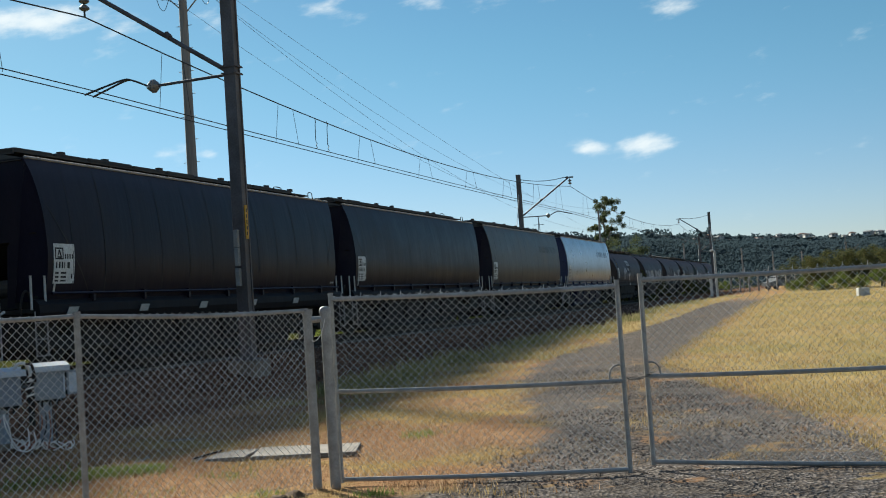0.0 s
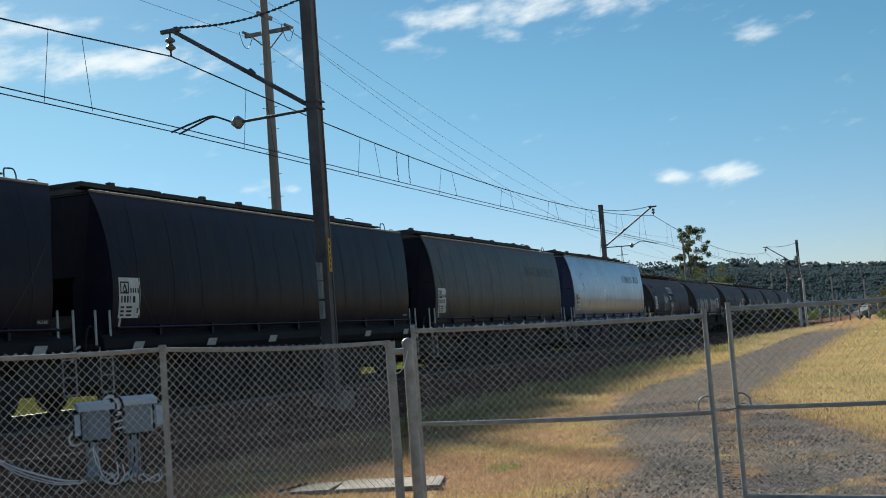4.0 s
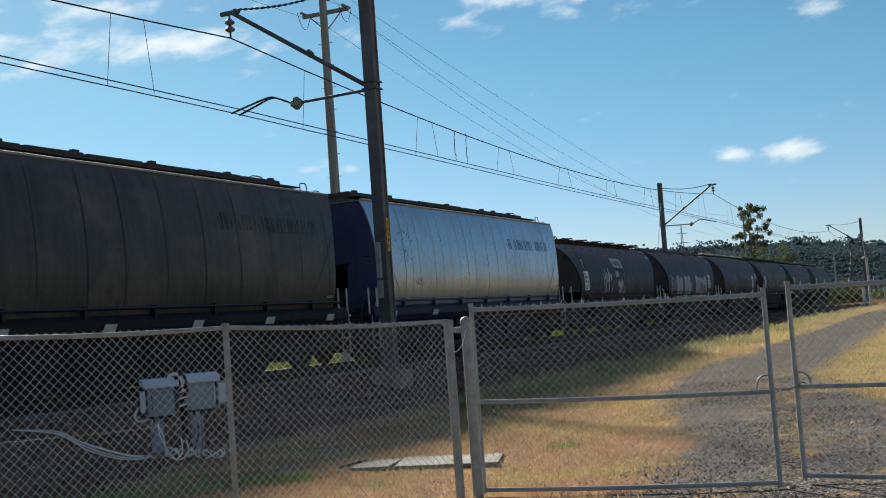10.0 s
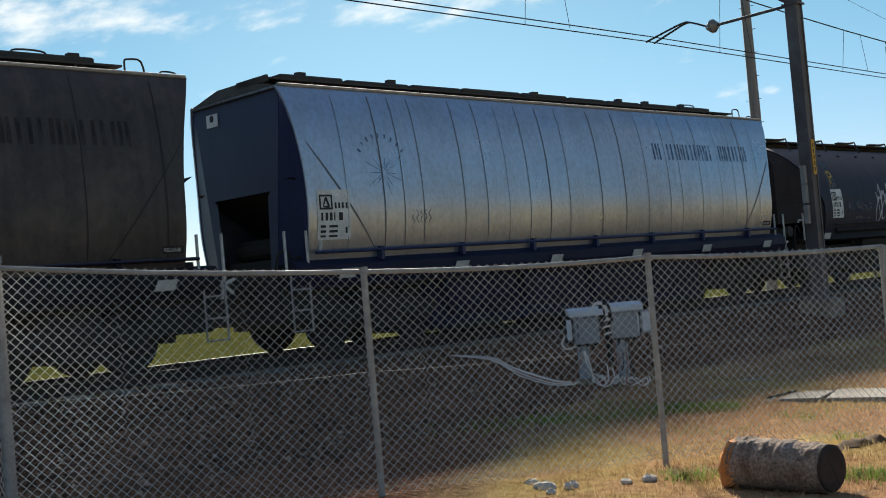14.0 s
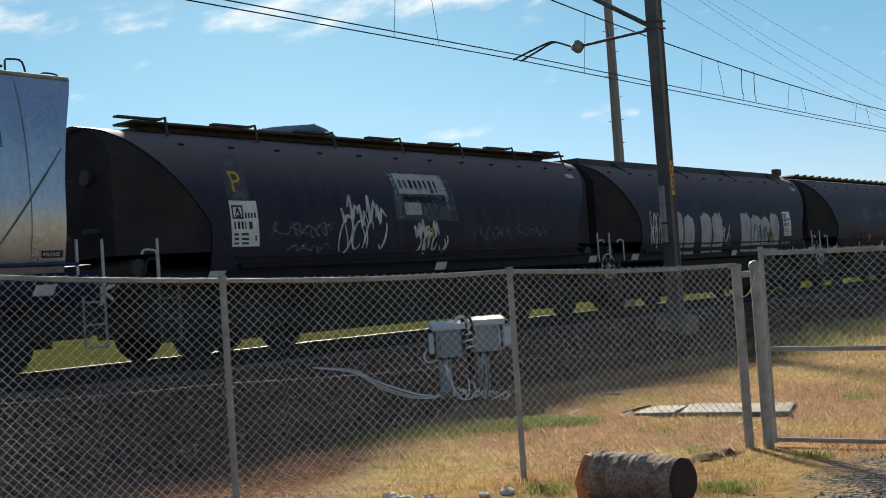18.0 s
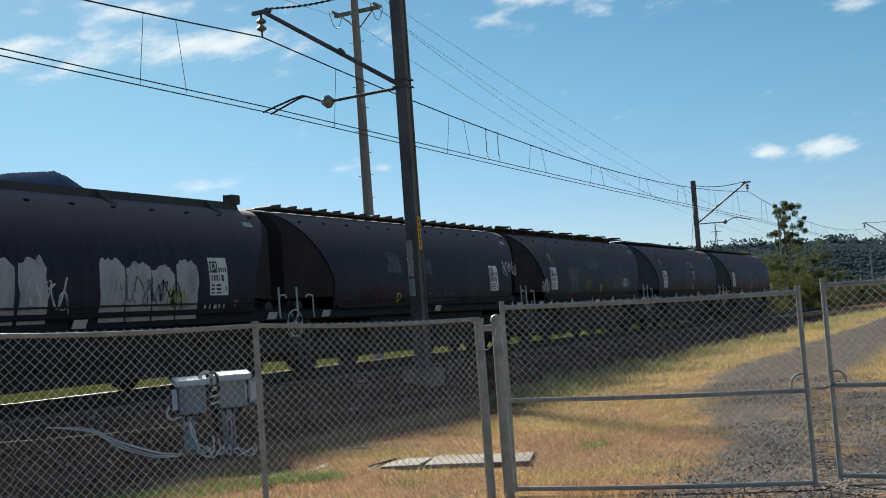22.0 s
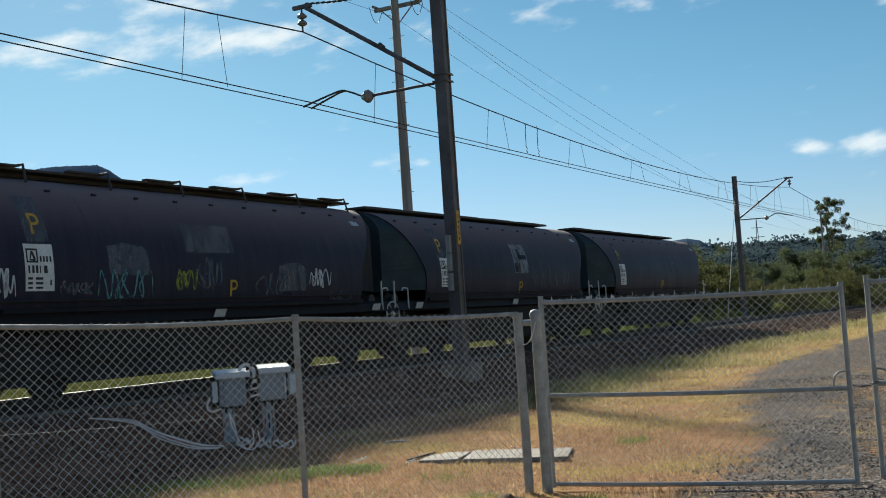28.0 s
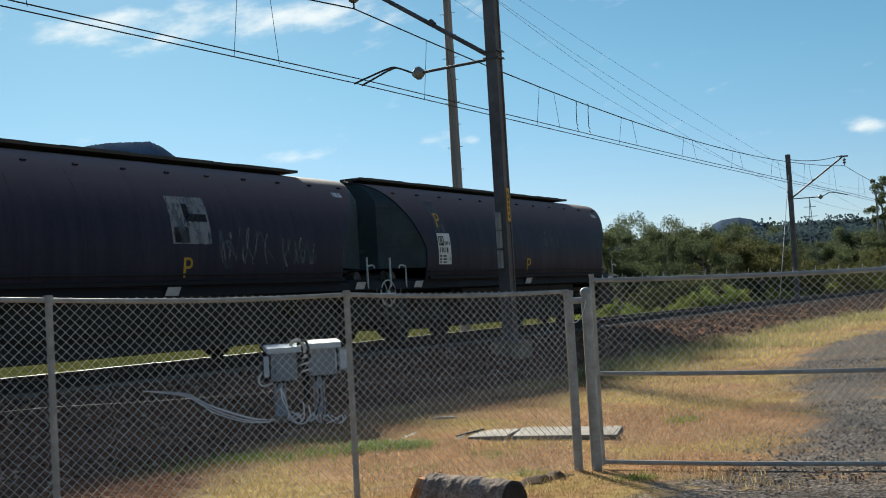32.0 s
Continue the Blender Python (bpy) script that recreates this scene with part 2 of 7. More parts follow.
GALV = surface("galvanised_steel", (0.38, 0.375, 0.365), (0.26, 0.25, 0.24), rough=0.55, metal=0.2, scale=9, fine=80, bump=0.08)
WIRE = surface("galvanised_wire", (0.78, 0.775, 0.765), (0.60, 0.595, 0.585), rough=0.5, metal=0.1, scale=5, fine=60, bump=0)
MAST = surface("weathered_mast_steel", (0.165, 0.150, 0.155), (0.098, 0.083, 0.080), rough=0.6, metal=0.45, scale=1.6, fine=30, bump=0.1)
STRAND = surface("dull_strand_wire", (0.27, 0.26, 0.25), rough=0.7, metal=0.2, bump=0)
CABLE = surface("dark_conductor", (0.035, 0.035, 0.037), rough=0.55, metal=0.4, bump=0)
PORCELAIN = surface("brown_glazed_insulator", (0.10, 0.075, 0.065), rough=0.2, bump=0)
CONCRETE = surface("weathered_concrete", (0.30, 0.235, 0.18), (0.18, 0.14, 0.105), rough=0.9, scale=2.5, fine=40, bump=0.3, bump_scale=50)
RUST = surface("rusty_rail_steel", (0.040, 0.026, 0.021), (0.028, 0.021, 0.018), rough=0.75, metal=0.3, scale=5)
RAILTOP = surface("polished_rail_head", (0.22, 0.20, 0.17), rough=0.6, metal=0.7, bump=0)
SLEEPER = surface("grey_concrete_sleeper", (0.24, 0.225, 0.205), (0.15, 0.135, 0.12), rough=0.95, per_piece=0.25)
POLEWOOD = surface("grey_weathered_pole_timber", (0.30, 0.28, 0.265), (0.20, 0.18, 0.165), rough=0.85, scale=4, fine=30, stretch=(1, 1, 0.06), bump=0.3)

# ---- ground ----
def smooth(a, b, x):
    t = min(1.0, max(0.0, (x - a) / (b - a)))
    return t * t * (3 - 2 * t)


def ground_z(x, y):
    """The lie of the land: flat at the gate, a slow rise along the track, the ballast bank, and a fall to the trees behind it."""
    p = TRACK.inverted() @ Vector((x, y, 0))
    s, d = p.x, p.y
    z = 0.62 * smooth(10, 62, s) * smooth(-40, 4, d)
    z += 0.12 * smooth(4.5, 9, d) * (1 - smooth(10, 20, s))
    bank = smooth(9.1, 12.8, d)
    top = RAIL_Z - 0.215
    z = z + (top - z) * bank
    if d > 17.2:
        z = top - 0.75 * smooth(17.2, 19.5, d) - 0.3 * smooth(24, 60, d)
    return z


def axis(parts):
    out = [parts[0][0]]
    for a, b, n in parts:
        out += [a + (b - a) * (i + 1) / n for i in range(n)]
    return out


gs = axis([(-3000, -400, 4), (-400, -60, 8), (-60, -6, 12), (-6, 45, 204), (45, 130, 100), (130, 400, 20), (400, 3200, 8)])
gd = axis([(-3000, -400, 4), (-400, -60, 8), (-60, -8, 14), (-8, 19.5, 130), (19.5, 60, 20), (60, 400, 10), (400, 3200, 8)])
g = Geo()
for d in gd:
    for s in gs:
        p = tp(s, d)
        zz = ground_z(p.x, p.y)
        near = smooth(200, 60, math.hypot(p.x, p.y))
        zz += near * (0.035 * noise.noise((p.x * 0.8, p.y * 0.8, 0)) + 0.012 * noise.noise((p.x * 4, p.y * 4, 3)))
        g.v.append((p.x, p.y, zz))
nx = len(gs)
g.f = [(j * nx + i, j * nx + i + 1, (j + 1) * nx + i + 1, (j + 1) * nx + i) for j in range(len(gd) - 1) for i in range(nx - 1)]


def ground_material():
    m, n, l, p = node_mat("dry_grass_and_gravel_ground")
    pos = n.new("ShaderNodeNewGeometry").outputs["Position"]
    mp = n.new("ShaderNodeMapping")
    mp.vector_type = "POINT"
    mp.inputs["Rotation"].default_value = (0, 0, radians(-72))
    l.new(pos, mp.inputs["Vector"])
    sx = n.new("ShaderNodeSeparateXYZ")
    l.new(mp.outputs[0], sx.inputs[0])
    S, D = sx.outputs["X"], sx.outputs["Y"]

    def math_node(op, a, b=None, c=None):
        k = n.new("ShaderNodeMath")
        k.operation = op
        for i, v in enumerate((a, b, c)):
            if v is None:
                continue
            if hasattr(v, "is_linked"):
                l.new(v, k.inputs[i])
            else:
                k.inputs[i].default_value = v
        return k.outputs[0]

    def step(v, lo, hi):
        k = n.new("ShaderNodeMapRange")
        k.interpolation_type = "SMOOTHSTEP"
        k.inputs[1].default_value, k.inputs[2].default_value = lo, hi
        l.new(v, k.inputs[0])
        return k.outputs[0]

    wob = math_node("MULTIPLY_ADD", noise_tex(n, l, pos, 0.55, 4), 2.6, -1.3)
    wob2 = math_node("MULTIPLY_ADD", noise_tex(n, l, pos, 2.5, 4), 1.6, -0.8)
    Dw = math_node("ADD", D, math_node("ADD", wob, wob2))
    Dw2 = math_node("ADD", D, math_node("MULTIPLY", math_node("ADD", wob, wob2), 0.5))
    # gravel track: its left and right edges across the line
    left = math_node("ADD", 3.3, math_node("MULTIPLY", step(S, 11, 26), 2.9))
    right = math_node("ADD", -0.6, math_node("MULTIPLY", step(S, 10, 26), 3.9))
    inside = math_node("MULTIPLY", step(math_node("SUBTRACT", left, Dw), -0.35, 0.35), step(math_node("SUBTRACT", Dw2, right), -0.3, 0.3))
    inside = math_node("MULTIPLY", inside, math_node("SUBTRACT", 1.0, step(S, 60, 85)))
    clumps = math_node("MULTIPLY", step(noise_tex(n, l, pos, 1.1, 5, None, 0.6), 0.56, 0.66), math_node("SUBTRACT", 0.85, math_node("MULTIPLY", step(S, 16, 30), 0.6)))
    inside = math_node("MULTIPLY", inside, math_node("SUBTRACT", 1.0, clumps))
    # ballast and dirt by the line
    edge = math_node("SUBTRACT", math_node("ADD", 4.4, math_node("MULTIPLY", step(S, 1.0, 14), 5.3)), math_node("MULTIPLY", step(S, 25, 44), 2.0))
    ballast = step(math_node("SUBTRACT", Dw2, edge), -0.5, 0.5)
    ballast = math_node("MULTIPLY", ballast, math_node("SUBTRACT", 1.0, step(D, 17.6, 18.6)))
    stone = math_node("MAXIMUM", inside, ballast)
    # dry grass
    straw = ramp(n, [(0.25, (0.20, 0.115, 0.062)), (0.5, (0.35, 0.215, 0.122)), (0.8, (0.47, 0.32, 0.185))])
    grain = noise_tex(n, l, pos, 9, 6)
    l.new(grain, straw.inputs[0])
    hay = ramp(n, [(0.25, (0.21, 0.14, 0.060)), (0.5, (0.37, 0.27, 0.115)), (0.8, (0.50, 0.39, 0.19))])
    l.new(grain, hay.inputs[0])
    straw_mix = mixed(n, l, step(noise_tex(n, l, pos, 0.38, 4, None, 0.6), 0.46, 0.60), straw.outputs[0], hay.outputs[0])
    tone = ramp(n, [(0.35, (0.92, 0.82, 0.74)), (0.65, (1, 1, 1))])
    l.new(noise_tex(n, l, pos, 0.35, 3), tone.inputs[0])
    grass = mixed(n, l, 1.0, straw_mix, tone.outputs[0], "MULTIPLY")
    paddock = math_node("SUBTRACT", 1.0, step(math_node("SUBTRACT", Dw2, right), -0.8, 0.4))
    pale = ramp(n, [(0.25, (0.29, 0.205, 0.09)), (0.5, (0.37, 0.27, 0.12)), (0.8, (0.45, 0.345, 0.17))])
    l.new(noise_tex(n, l, pos, 16, 6), pale.inputs[0])
    grass = mixed(n, l, math_node("MULTIPLY", paddock, 0.85), grass, pale.outputs[0])
    far = ramp(n, [(0.5, (0, 0, 0)), (0.62, (1, 1, 1))])
    l.new(noise_tex(n, l, pos, 0.16, 4), far.inputs[0])
    green = math_node("MULTIPLY", far.outputs[0], 0.6)
    grass = mixed(n, l, math_node("MULTIPLY", green, paddock), grass, (0.20, 0.185, 0.062))
    back = step(D, 17.8, 19.0)
    rough_grass = ramp(n, [(0.3, (0.028, 0.036, 0.010)), (0.5, (0.052, 0.054, 0.016)), (0.75, (0.105, 0.09, 0.034))])
    l.new(noise_tex(n, l, pos, 1.4, 6, None, 0.65), rough_grass.inputs[0])
    grass = mixed(n, l, back, grass, rough_grass.outputs[0])
    # stones
    vor = n.new("ShaderNodeTexVoronoi")
    vor.inputs["Scale"].default_value = 26
    l.new(pos, vor.inputs["Vector"])
    chip = ramp(n, [(0.0, (0.072, 0.060, 0.052)), (0.5, (0.15, 0.128, 0.112)), (1.0, (0.27, 0.235, 0.21))])
    sep = n.new("ShaderNodeSeparateColor")
    l.new(vor.outputs["Color"], sep.inputs[0])
    l.new(sep.outputs[0], chip.inputs[0])
    dirt = ramp(n, [(0.4, (0, 0, 0)), (0.7, (1, 1, 1))])
    l.new(noise_tex(n, l, pos, 0.9, 5), dirt.inputs[0])
    stones = mixed(n, l, math_node("MULTIPLY", dirt.outputs[0], 0.5), chip.outputs[0], (0.11, 0.09, 0.07))
    stones = mixed(n, l, ballast, stones, mixed(n, l, 1.0, stones, (1.10, 0.71, 0.52), "MULTIPLY"))
    col = mixed(n, l, stone, grass, stones)
    l.new(col, p.inputs["Base Color"])
    p.inputs["Roughness"].default_value = 0.95
    p.inputs["Specular IOR Level"].default_value = 0.0
    b = n.new("ShaderNodeBump")
    b.inputs["Strength"].default_value, b.inputs["Distance"].default_value = 0.9, 0.03
    hh = mixed(n, l, stone, noise_tex(n, l, pos, 30, 5), vor.outputs["Distance"])
    l.new(hh, b.inputs["Height"])
    l.new(b.outputs[0], p.inputs["Normal"])
    return m


GROUND = ground_material()
thing("ground", "dry straw-coloured grass and grey gravel beside a railway", "ground", kind="structure", g=g, mats=GROUND, smooth=180, fix=False)

# ---- railway track ----
S0, S1 = -60.0, 330.0
track = thing("railway_track", "straight railway track on concrete sleepers and grey ballast", "railway track", kind="structure", m=TRACK @ pose(0, MID, RAIL_Z))
for side in (-0.755, 0.755):
    prof = [(-0.075, -0.16), (0.075, -0.16), (0.075, -0.148), (0.012, -0.13), (0.012, -0.04), (0.036, -0.03), (0.036, -0.004), (0.03, 0), (-0.03, 0), (-0.036, -0.004), (-0.036, -0.03), (-0.012, -0.04), (-0.012, -0.13), (-0.075, -0.148)]
    g = Geo().loft([[(s, side + y, z) for y, z in prof] for s in (S0, S1)])
    rail = part("rail", g, RUST, track)
    part("rail_head", Geo().box(((S0 + S1) / 2, side, 0.001), (S1 - S0, 0.052, 0.004)), RAILTOP, rail, "polished running surface")
sl = mesh_of("sleeper", Geo().box((0, 0, 0), (0.25, 2.5, 0.2), bevel=0.02), SLEEPER)
for i in range(170):
    part("sleeper", sl, None, track, m=pose(-14 + i * 0.62, 0, -0.265))
# ---- train ----
WAGON_A = [2.90, 17.97, 32.75, 48.00, 63.26]
WAGON_B = [78.30, 90.75, 103.35, 115.70, 128.20, 141.00]
RUN = [(0, 0.0), (2, 7.75), (4, 15.46), (6, 23.1), (9, 34.4), (11, 41.75), (13, 49.1), (16, 60.15), (19, 71.4), (21, 78.96), (23, 86.45), (25, 93.94), (28, 105.2), (30, 112.7), (32, 120.2)]
moving = []


def wagon_paint(name, base, worn, rough, metal=0.0, spec=0.35, streak=0.5, grime=(0.10, 0.085, 0.065), grime_amount=0.35, dust_lit=0.0, dust_lit_from=0.22, dust_lit_colour=(0.108, 0.100, 0.135)):
    """Paint or bare metal with runs down the side, dull patches and road dirt."""
    m, n, l, p = node_mat(name)
    co = n.new("ShaderNodeTexCoord").outputs["Object"]
    oi = n.new("ShaderNodeObjectInfo")
    off = n.new("ShaderNodeVectorMath")
    off.operation = "MULTIPLY_ADD"
    l.new(oi.outputs["Random"], off.inputs[0])
    off.inputs[1].default_value = (37, 0, 0)
    l.new(co, off.inputs[2])
    co = off.outputs[0]
    runs = noise_tex(n, l, co, 2.2, 5, (2.2, 1, 0.16), 0.6)
    patch = noise_tex(n, l, co, 0.9, 6, None, 0.6)
    spots = noise_tex(n, l, co, 16, 4, (1, 1, 0.7))
    r1 = ramp(n, [(0.38, (0, 0, 0)), (0.68, (streak,) * 3)])
    l.new(runs, r1.inputs[0])
    r2 = ramp(n, [(0.48, (0, 0, 0)), (0.72, (grime_amount,) * 3)])
    l.new(patch, r2.inputs[0])
    col = mixed(n, l, r1.outputs[0], base, worn)
    col = mixed(n, l, r2.outputs[0], col, grime)
    r3 = ramp(n, [(0.3, (0.8,) * 3), (0.7, (1.0,) * 3)])
    l.new(spots, r3.inputs[0])
    col = mixed(n, l, 1.0, col, r3.outputs[0], "MULTIPLY")
    # upward faces paler: settled dust, plus sky and sun light put into the colour
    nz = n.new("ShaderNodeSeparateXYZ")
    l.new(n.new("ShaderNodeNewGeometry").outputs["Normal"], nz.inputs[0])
    dust_lit_mask = n.new("ShaderNodeMapRange")
    dust_lit_mask.interpolation_type = "SMOOTHSTEP"
    dust_lit_mask.inputs[1].default_value, dust_lit_mask.inputs[2].default_value, dust_lit_mask.inputs[4].default_value = dust_lit_from, 0.95, dust_lit
    l.new(nz.outputs[2], dust_lit_mask.inputs[0])
    col = mixed(n, l, dust_lit_mask.outputs[0], col, dust_lit_colour)
    l.new(col, p.inputs["Base Color"])
    mr = n.new("ShaderNodeMapRange")
    mr.inputs["To Min"].default_value, mr.inputs["To Max"].default_value = rough - 0.1, rough + 0.2
    l.new(patch, mr.inputs[0])
    rr = n.new("ShaderNodeMath")
    rr.operation = "MULTIPLY_ADD"
    l.new(dust_lit_mask.outputs[0], rr.inputs[0])
    rr.inputs[1].default_value = 0.35
    l.new(mr.outputs[0], rr.inputs[2])
    l.new(rr.outputs[0], p.inputs["Roughness"])
    p.inputs["Metallic"].default_value = metal
    p.inputs["Specular IOR Level"].default_value = spec
    b = n.new("ShaderNodeBump")
    b.inputs["Strength"].default_value, b.inputs["Distance"].default_value = 0.35, 0.03
    l.new(noise_tex(n, l, co, 0.9, 3, (2.4, 1, 0.4)), b.inputs["Height"])
    l.new(b.outputs[0], p.inputs["Normal"])
    return m


PAINT_A = wagon_paint("black_wagon_paint", (0.0092, 0.0085, 0.0205), (0.021, 0.0175, 0.029), 0.33, spec=0.15, grime=(0.034, 0.029, 0.030), grime_amount=0.45, dust_lit=0.55, dust_lit_from=0.02)
PAINT_D = wagon_paint("dusty_black_wagon_paint", (0.046, 0.041, 0.042), (0.080, 0.070, 0.064), 0.36, spec=0.25, streak=0.8, grime=(0.15, 0.12, 0.10), grime_amount=0.75, dust_lit=0.6)
PAINT_B = wagon_paint("faded_black_wagon_paint", (0.0215, 0.0208, 0.0400), (0.050, 0.046, 0.066), 0.44, spec=0.12, grime=(0.048, 0.043, 0.055), dust_lit=0.9, dust_lit_from=0.14, dust_lit_colour=(0.185, 0.142, 0.14))
SILVER = wagon_paint("bare_aluminium_side", (0.46, 0.525, 0.64), (0.40, 0.43, 0.50), 0.27, metal=0.85, streak=0.5, grime=(0.34, 0.34, 0.35))
NAVY = wagon_paint("dark_blue_wagon_paint", (0.018, 0.027, 0.085), (0.03, 0.04, 0.10), 0.4, grime=(0.03, 0.035, 0.06))
NAVY_LOW = wagon_paint("dull_navy_frame_paint", (0.007, 0.009, 0.036), (0.010, 0.011, 0.028), 0.5, spec=0.2, grime=(0.012, 0.012, 0.018), grime_amount=0.6)
ENDS_T = surface("dark_teal_end_sheet", (0.022, 0.046, 0.058), (0.014, 0.028, 0.036), rough=0.6, spec=0.3, scale=1.5, fine=12, bump=0.05)
ENDS = surface("brown_black_end_sheet", (0.040, 0.033, 0.034), (0.024, 0.020, 0.022), rough=0.75, spec=0.2, scale=1.5, fine=12, bump=0.05)
CYL = surface("dusty_grey_cylinder", (0.07, 0.066, 0.06), (0.04, 0.038, 0.035), rough=0.7)
FRAME = wagon_paint("dull_black_frame_paint", (0.008, 0.008, 0.012), (0.015, 0.014, 0.017), 0.6, spec=0.2, grime=(0.025, 0.021, 0.019))
UNDER = surface("dirty_underframe", (0.010, 0.0095, 0.009), (0.018, 0.016, 0.014), rough=0.8)
DUSTY = surface("dusty_roof_edge", (0.46, 0.42, 0.38), (0.30, 0.27, 0.24), rough=0.8, scale=3)
ROOF = surface("dark_roof_sheet", (0.05, 0.048, 0.046), (0.11, 0.10, 0.085), rough=0.75, scale=2)
GRATE = surface("dark_walkway_grating", (0.04, 0.038, 0.036), (0.07, 0.055, 0.045), rough=0.8)
WHITE = surface("grubby_white_paint", (0.62, 0.62, 0.60), (0.42, 0.41, 0.38), rough=0.6, scale=6)
SEAM = surface("dark_weld_seam", (0.012, 0.012, 0.014), rough=0.6, bump=0)
SEAM_S = surface("tarnished_seam", (0.10, 0.10, 0.11), (0.2, 0.2, 0.21), rough=0.6, bump=0)
PANEL = surface("white_data_board", (0.80, 0.80, 0.78), (0.66, 0.65, 0.62), rough=0.5, scale=6, bump=0)
STEEL_D = surface("dull_ladder_paint", (0.34, 0.34, 0.35), (0.22, 0.21, 0.21), rough=0.7)
INK = surface("black_print", (0.015, 0.012, 0.014), rough=0.6, bump=0)
YELLOW = surface("yellow_stencil_paint", (0.62, 0.36, 0.02), rough=0.6)


def spray(name, base, cover, scale=7.0, least=0.12):
    """Old spray paint: thin, brushed and worn through in places."""
    m, n, l, p = node_mat(name)
    co = n.new("ShaderNodeTexCoord").outputs["Object"]
    r = ramp(n, [(0.34, (cover * least,) * 3), (0.56, (cover,) * 3)])
    l.new(noise_tex(n, l, co, scale, 6, (1.6, 1, 0.7), 0.65), r.inputs[0])
    l.new(r.outputs[0], p.inputs["Alpha"])
    p.inputs["Base Color"].default_value = (*base, 1)
    p.inputs["Roughness"].default_value = 0.7
    p.inputs["Specular IOR Level"].default_value = 0.2
    return m


TAG = spray("pale_spray_paint", (0.56, 0.57, 0.59), 0.95, 7.0, 0.4)
MIDG = spray("worn_grey_panel_paint", (0.26, 0.27, 0.29), 0.8, 4.0, 0.35)
FAINT = spray("faint_black_lettering", (0.008, 0.008, 0.01), 0.35, 5.0)
PATCH = spray("pale_roller_paint", (0.40, 0.40, 0.41), 1.0, 2.2, 0.7)
TAG_DULL = spray("faded_grey_spray_paint", (0.17, 0.18, 0.20), 0.6, 5.0)
PATCH_D = spray("thin_grey_patch_paint", (0.10, 0.11, 0.13), 0.75, 5.0, 0.5)
TAG_TEAL = spray("teal_spray_paint", (0.12, 0.27, 0.28), 0.85)
TAG_LIME = spray("lime_spray_paint", (0.32, 0.35, 0.06), 0.85)
TAG_RED = spray("dull_red_spray_paint", (0.14, 0.035, 0.04), 0.85)
BLOT = spray("black_cover_paint", (0.012, 0.012, 0.016), 1.0, 2.0)
BLUEPRINT = spray("faded_blue_lettering", (0.10, 0.16, 0.27), 0.75, 9.0)
GLINT = surface("pale_reflector_tape", (0.60, 0.61, 0.60), (0.45, 0.45, 0.43), rough=0.45, scale=8, bump=0)


def spline(pts, n):
    """n points on a smooth curve through pts."""
    out = []
    k = len(pts) - 1
    for i in range(n):
        u = i / (n - 1) * k
        a = min(int(u), k - 1)
        f = u - a
        p0, p1, p2, p3 = pts[max(a - 1, 0)], pts[a], pts[a + 1], pts[min(a + 2, k)]
        out.append(tuple(0.5 * (2 * q1 + (q2 - q0) * f + (2 * q0 - 5 * q1 + 4 * q2 - q3) * f * f + (3 * q1 - q0 - 3 * q2 + q3) * f ** 3) for q0, q1, q2, q3 in zip(p0, p1, p2, p3)))
    return out


SIDE_A = spline([(1.29, 1.34), (1.39, 1.75), (1.43, 2.15), (1.42, 2.55), (1.39, 2.95), (1.33, 3.35), (1.25, 3.70), (1.14, 3.98)], 22)
cut_a = lambda z: max(0.0, 1 - ((z - 2.2) / 1.78) ** 2) if z > 2.2 else 1.0
cut_b = lambda z: max(0.0, min(1.0, (3.5 - z) / 1.5)) ** 0.75
SIDE_B = spline([(1.36, 1.30), (1.43, 1.60), (1.45, 1.95), (1.42, 2.30), (1.33, 2.65), (1.16, 2.98), (0.92, 3.25), (0.62, 3.42), (0.30, 3.50)], 26)


def side_y(side, z):
    return float(np.interp(z, [q[1] for q in side], [q[0] for q in side]))


def wrap(side, x0, x1, z0, z1, lift=0.005, cuts=8, skew=0.0):
    """A thin sheet that lies on the near side."""
    g = Geo()
    for i in range(cuts + 1):
        z = z0 + (z1 - z0) * i / cuts
        y = -side_y(side, z) - lift
        sh = skew * (z - z0)
        g.v += [(x0 + sh, y, z), (x1 + sh, y, z)]
    g.f = [(2 * i, 2 * i + 1, 2 * i + 3, 2 * i + 2) for i in range(cuts)]
    return g


def stroke(g, side, pts, width, lift=0.006):
    """A brush stroke on the near side along points (x, z)."""
    base = len(g.v)
    for i, (x, z) in enumerate(pts):
        a, b = pts[max(i - 1, 0)], pts[min(i + 1, len(pts) - 1)]
        tx, tz = b[0] - a[0], b[1] - a[1]
        k = math.hypot(tx, tz) or 1
        w = width * (0.35 + 0.65 * math.sin(math.pi * (i + 0.6) / (len(pts) + 0.2))) / 2
        for sgn in (-1, 1):
            zz = z + sgn * tx / k * w
            g.v.append((x - sgn * tz / k * w, -side_y(side, zz) - lift, zz))
    g.f += [(base + 2 * i, base + 2 * i + 1, base + 2 * i + 3, base + 2 * i + 2) for i in range(len(pts) - 1)]


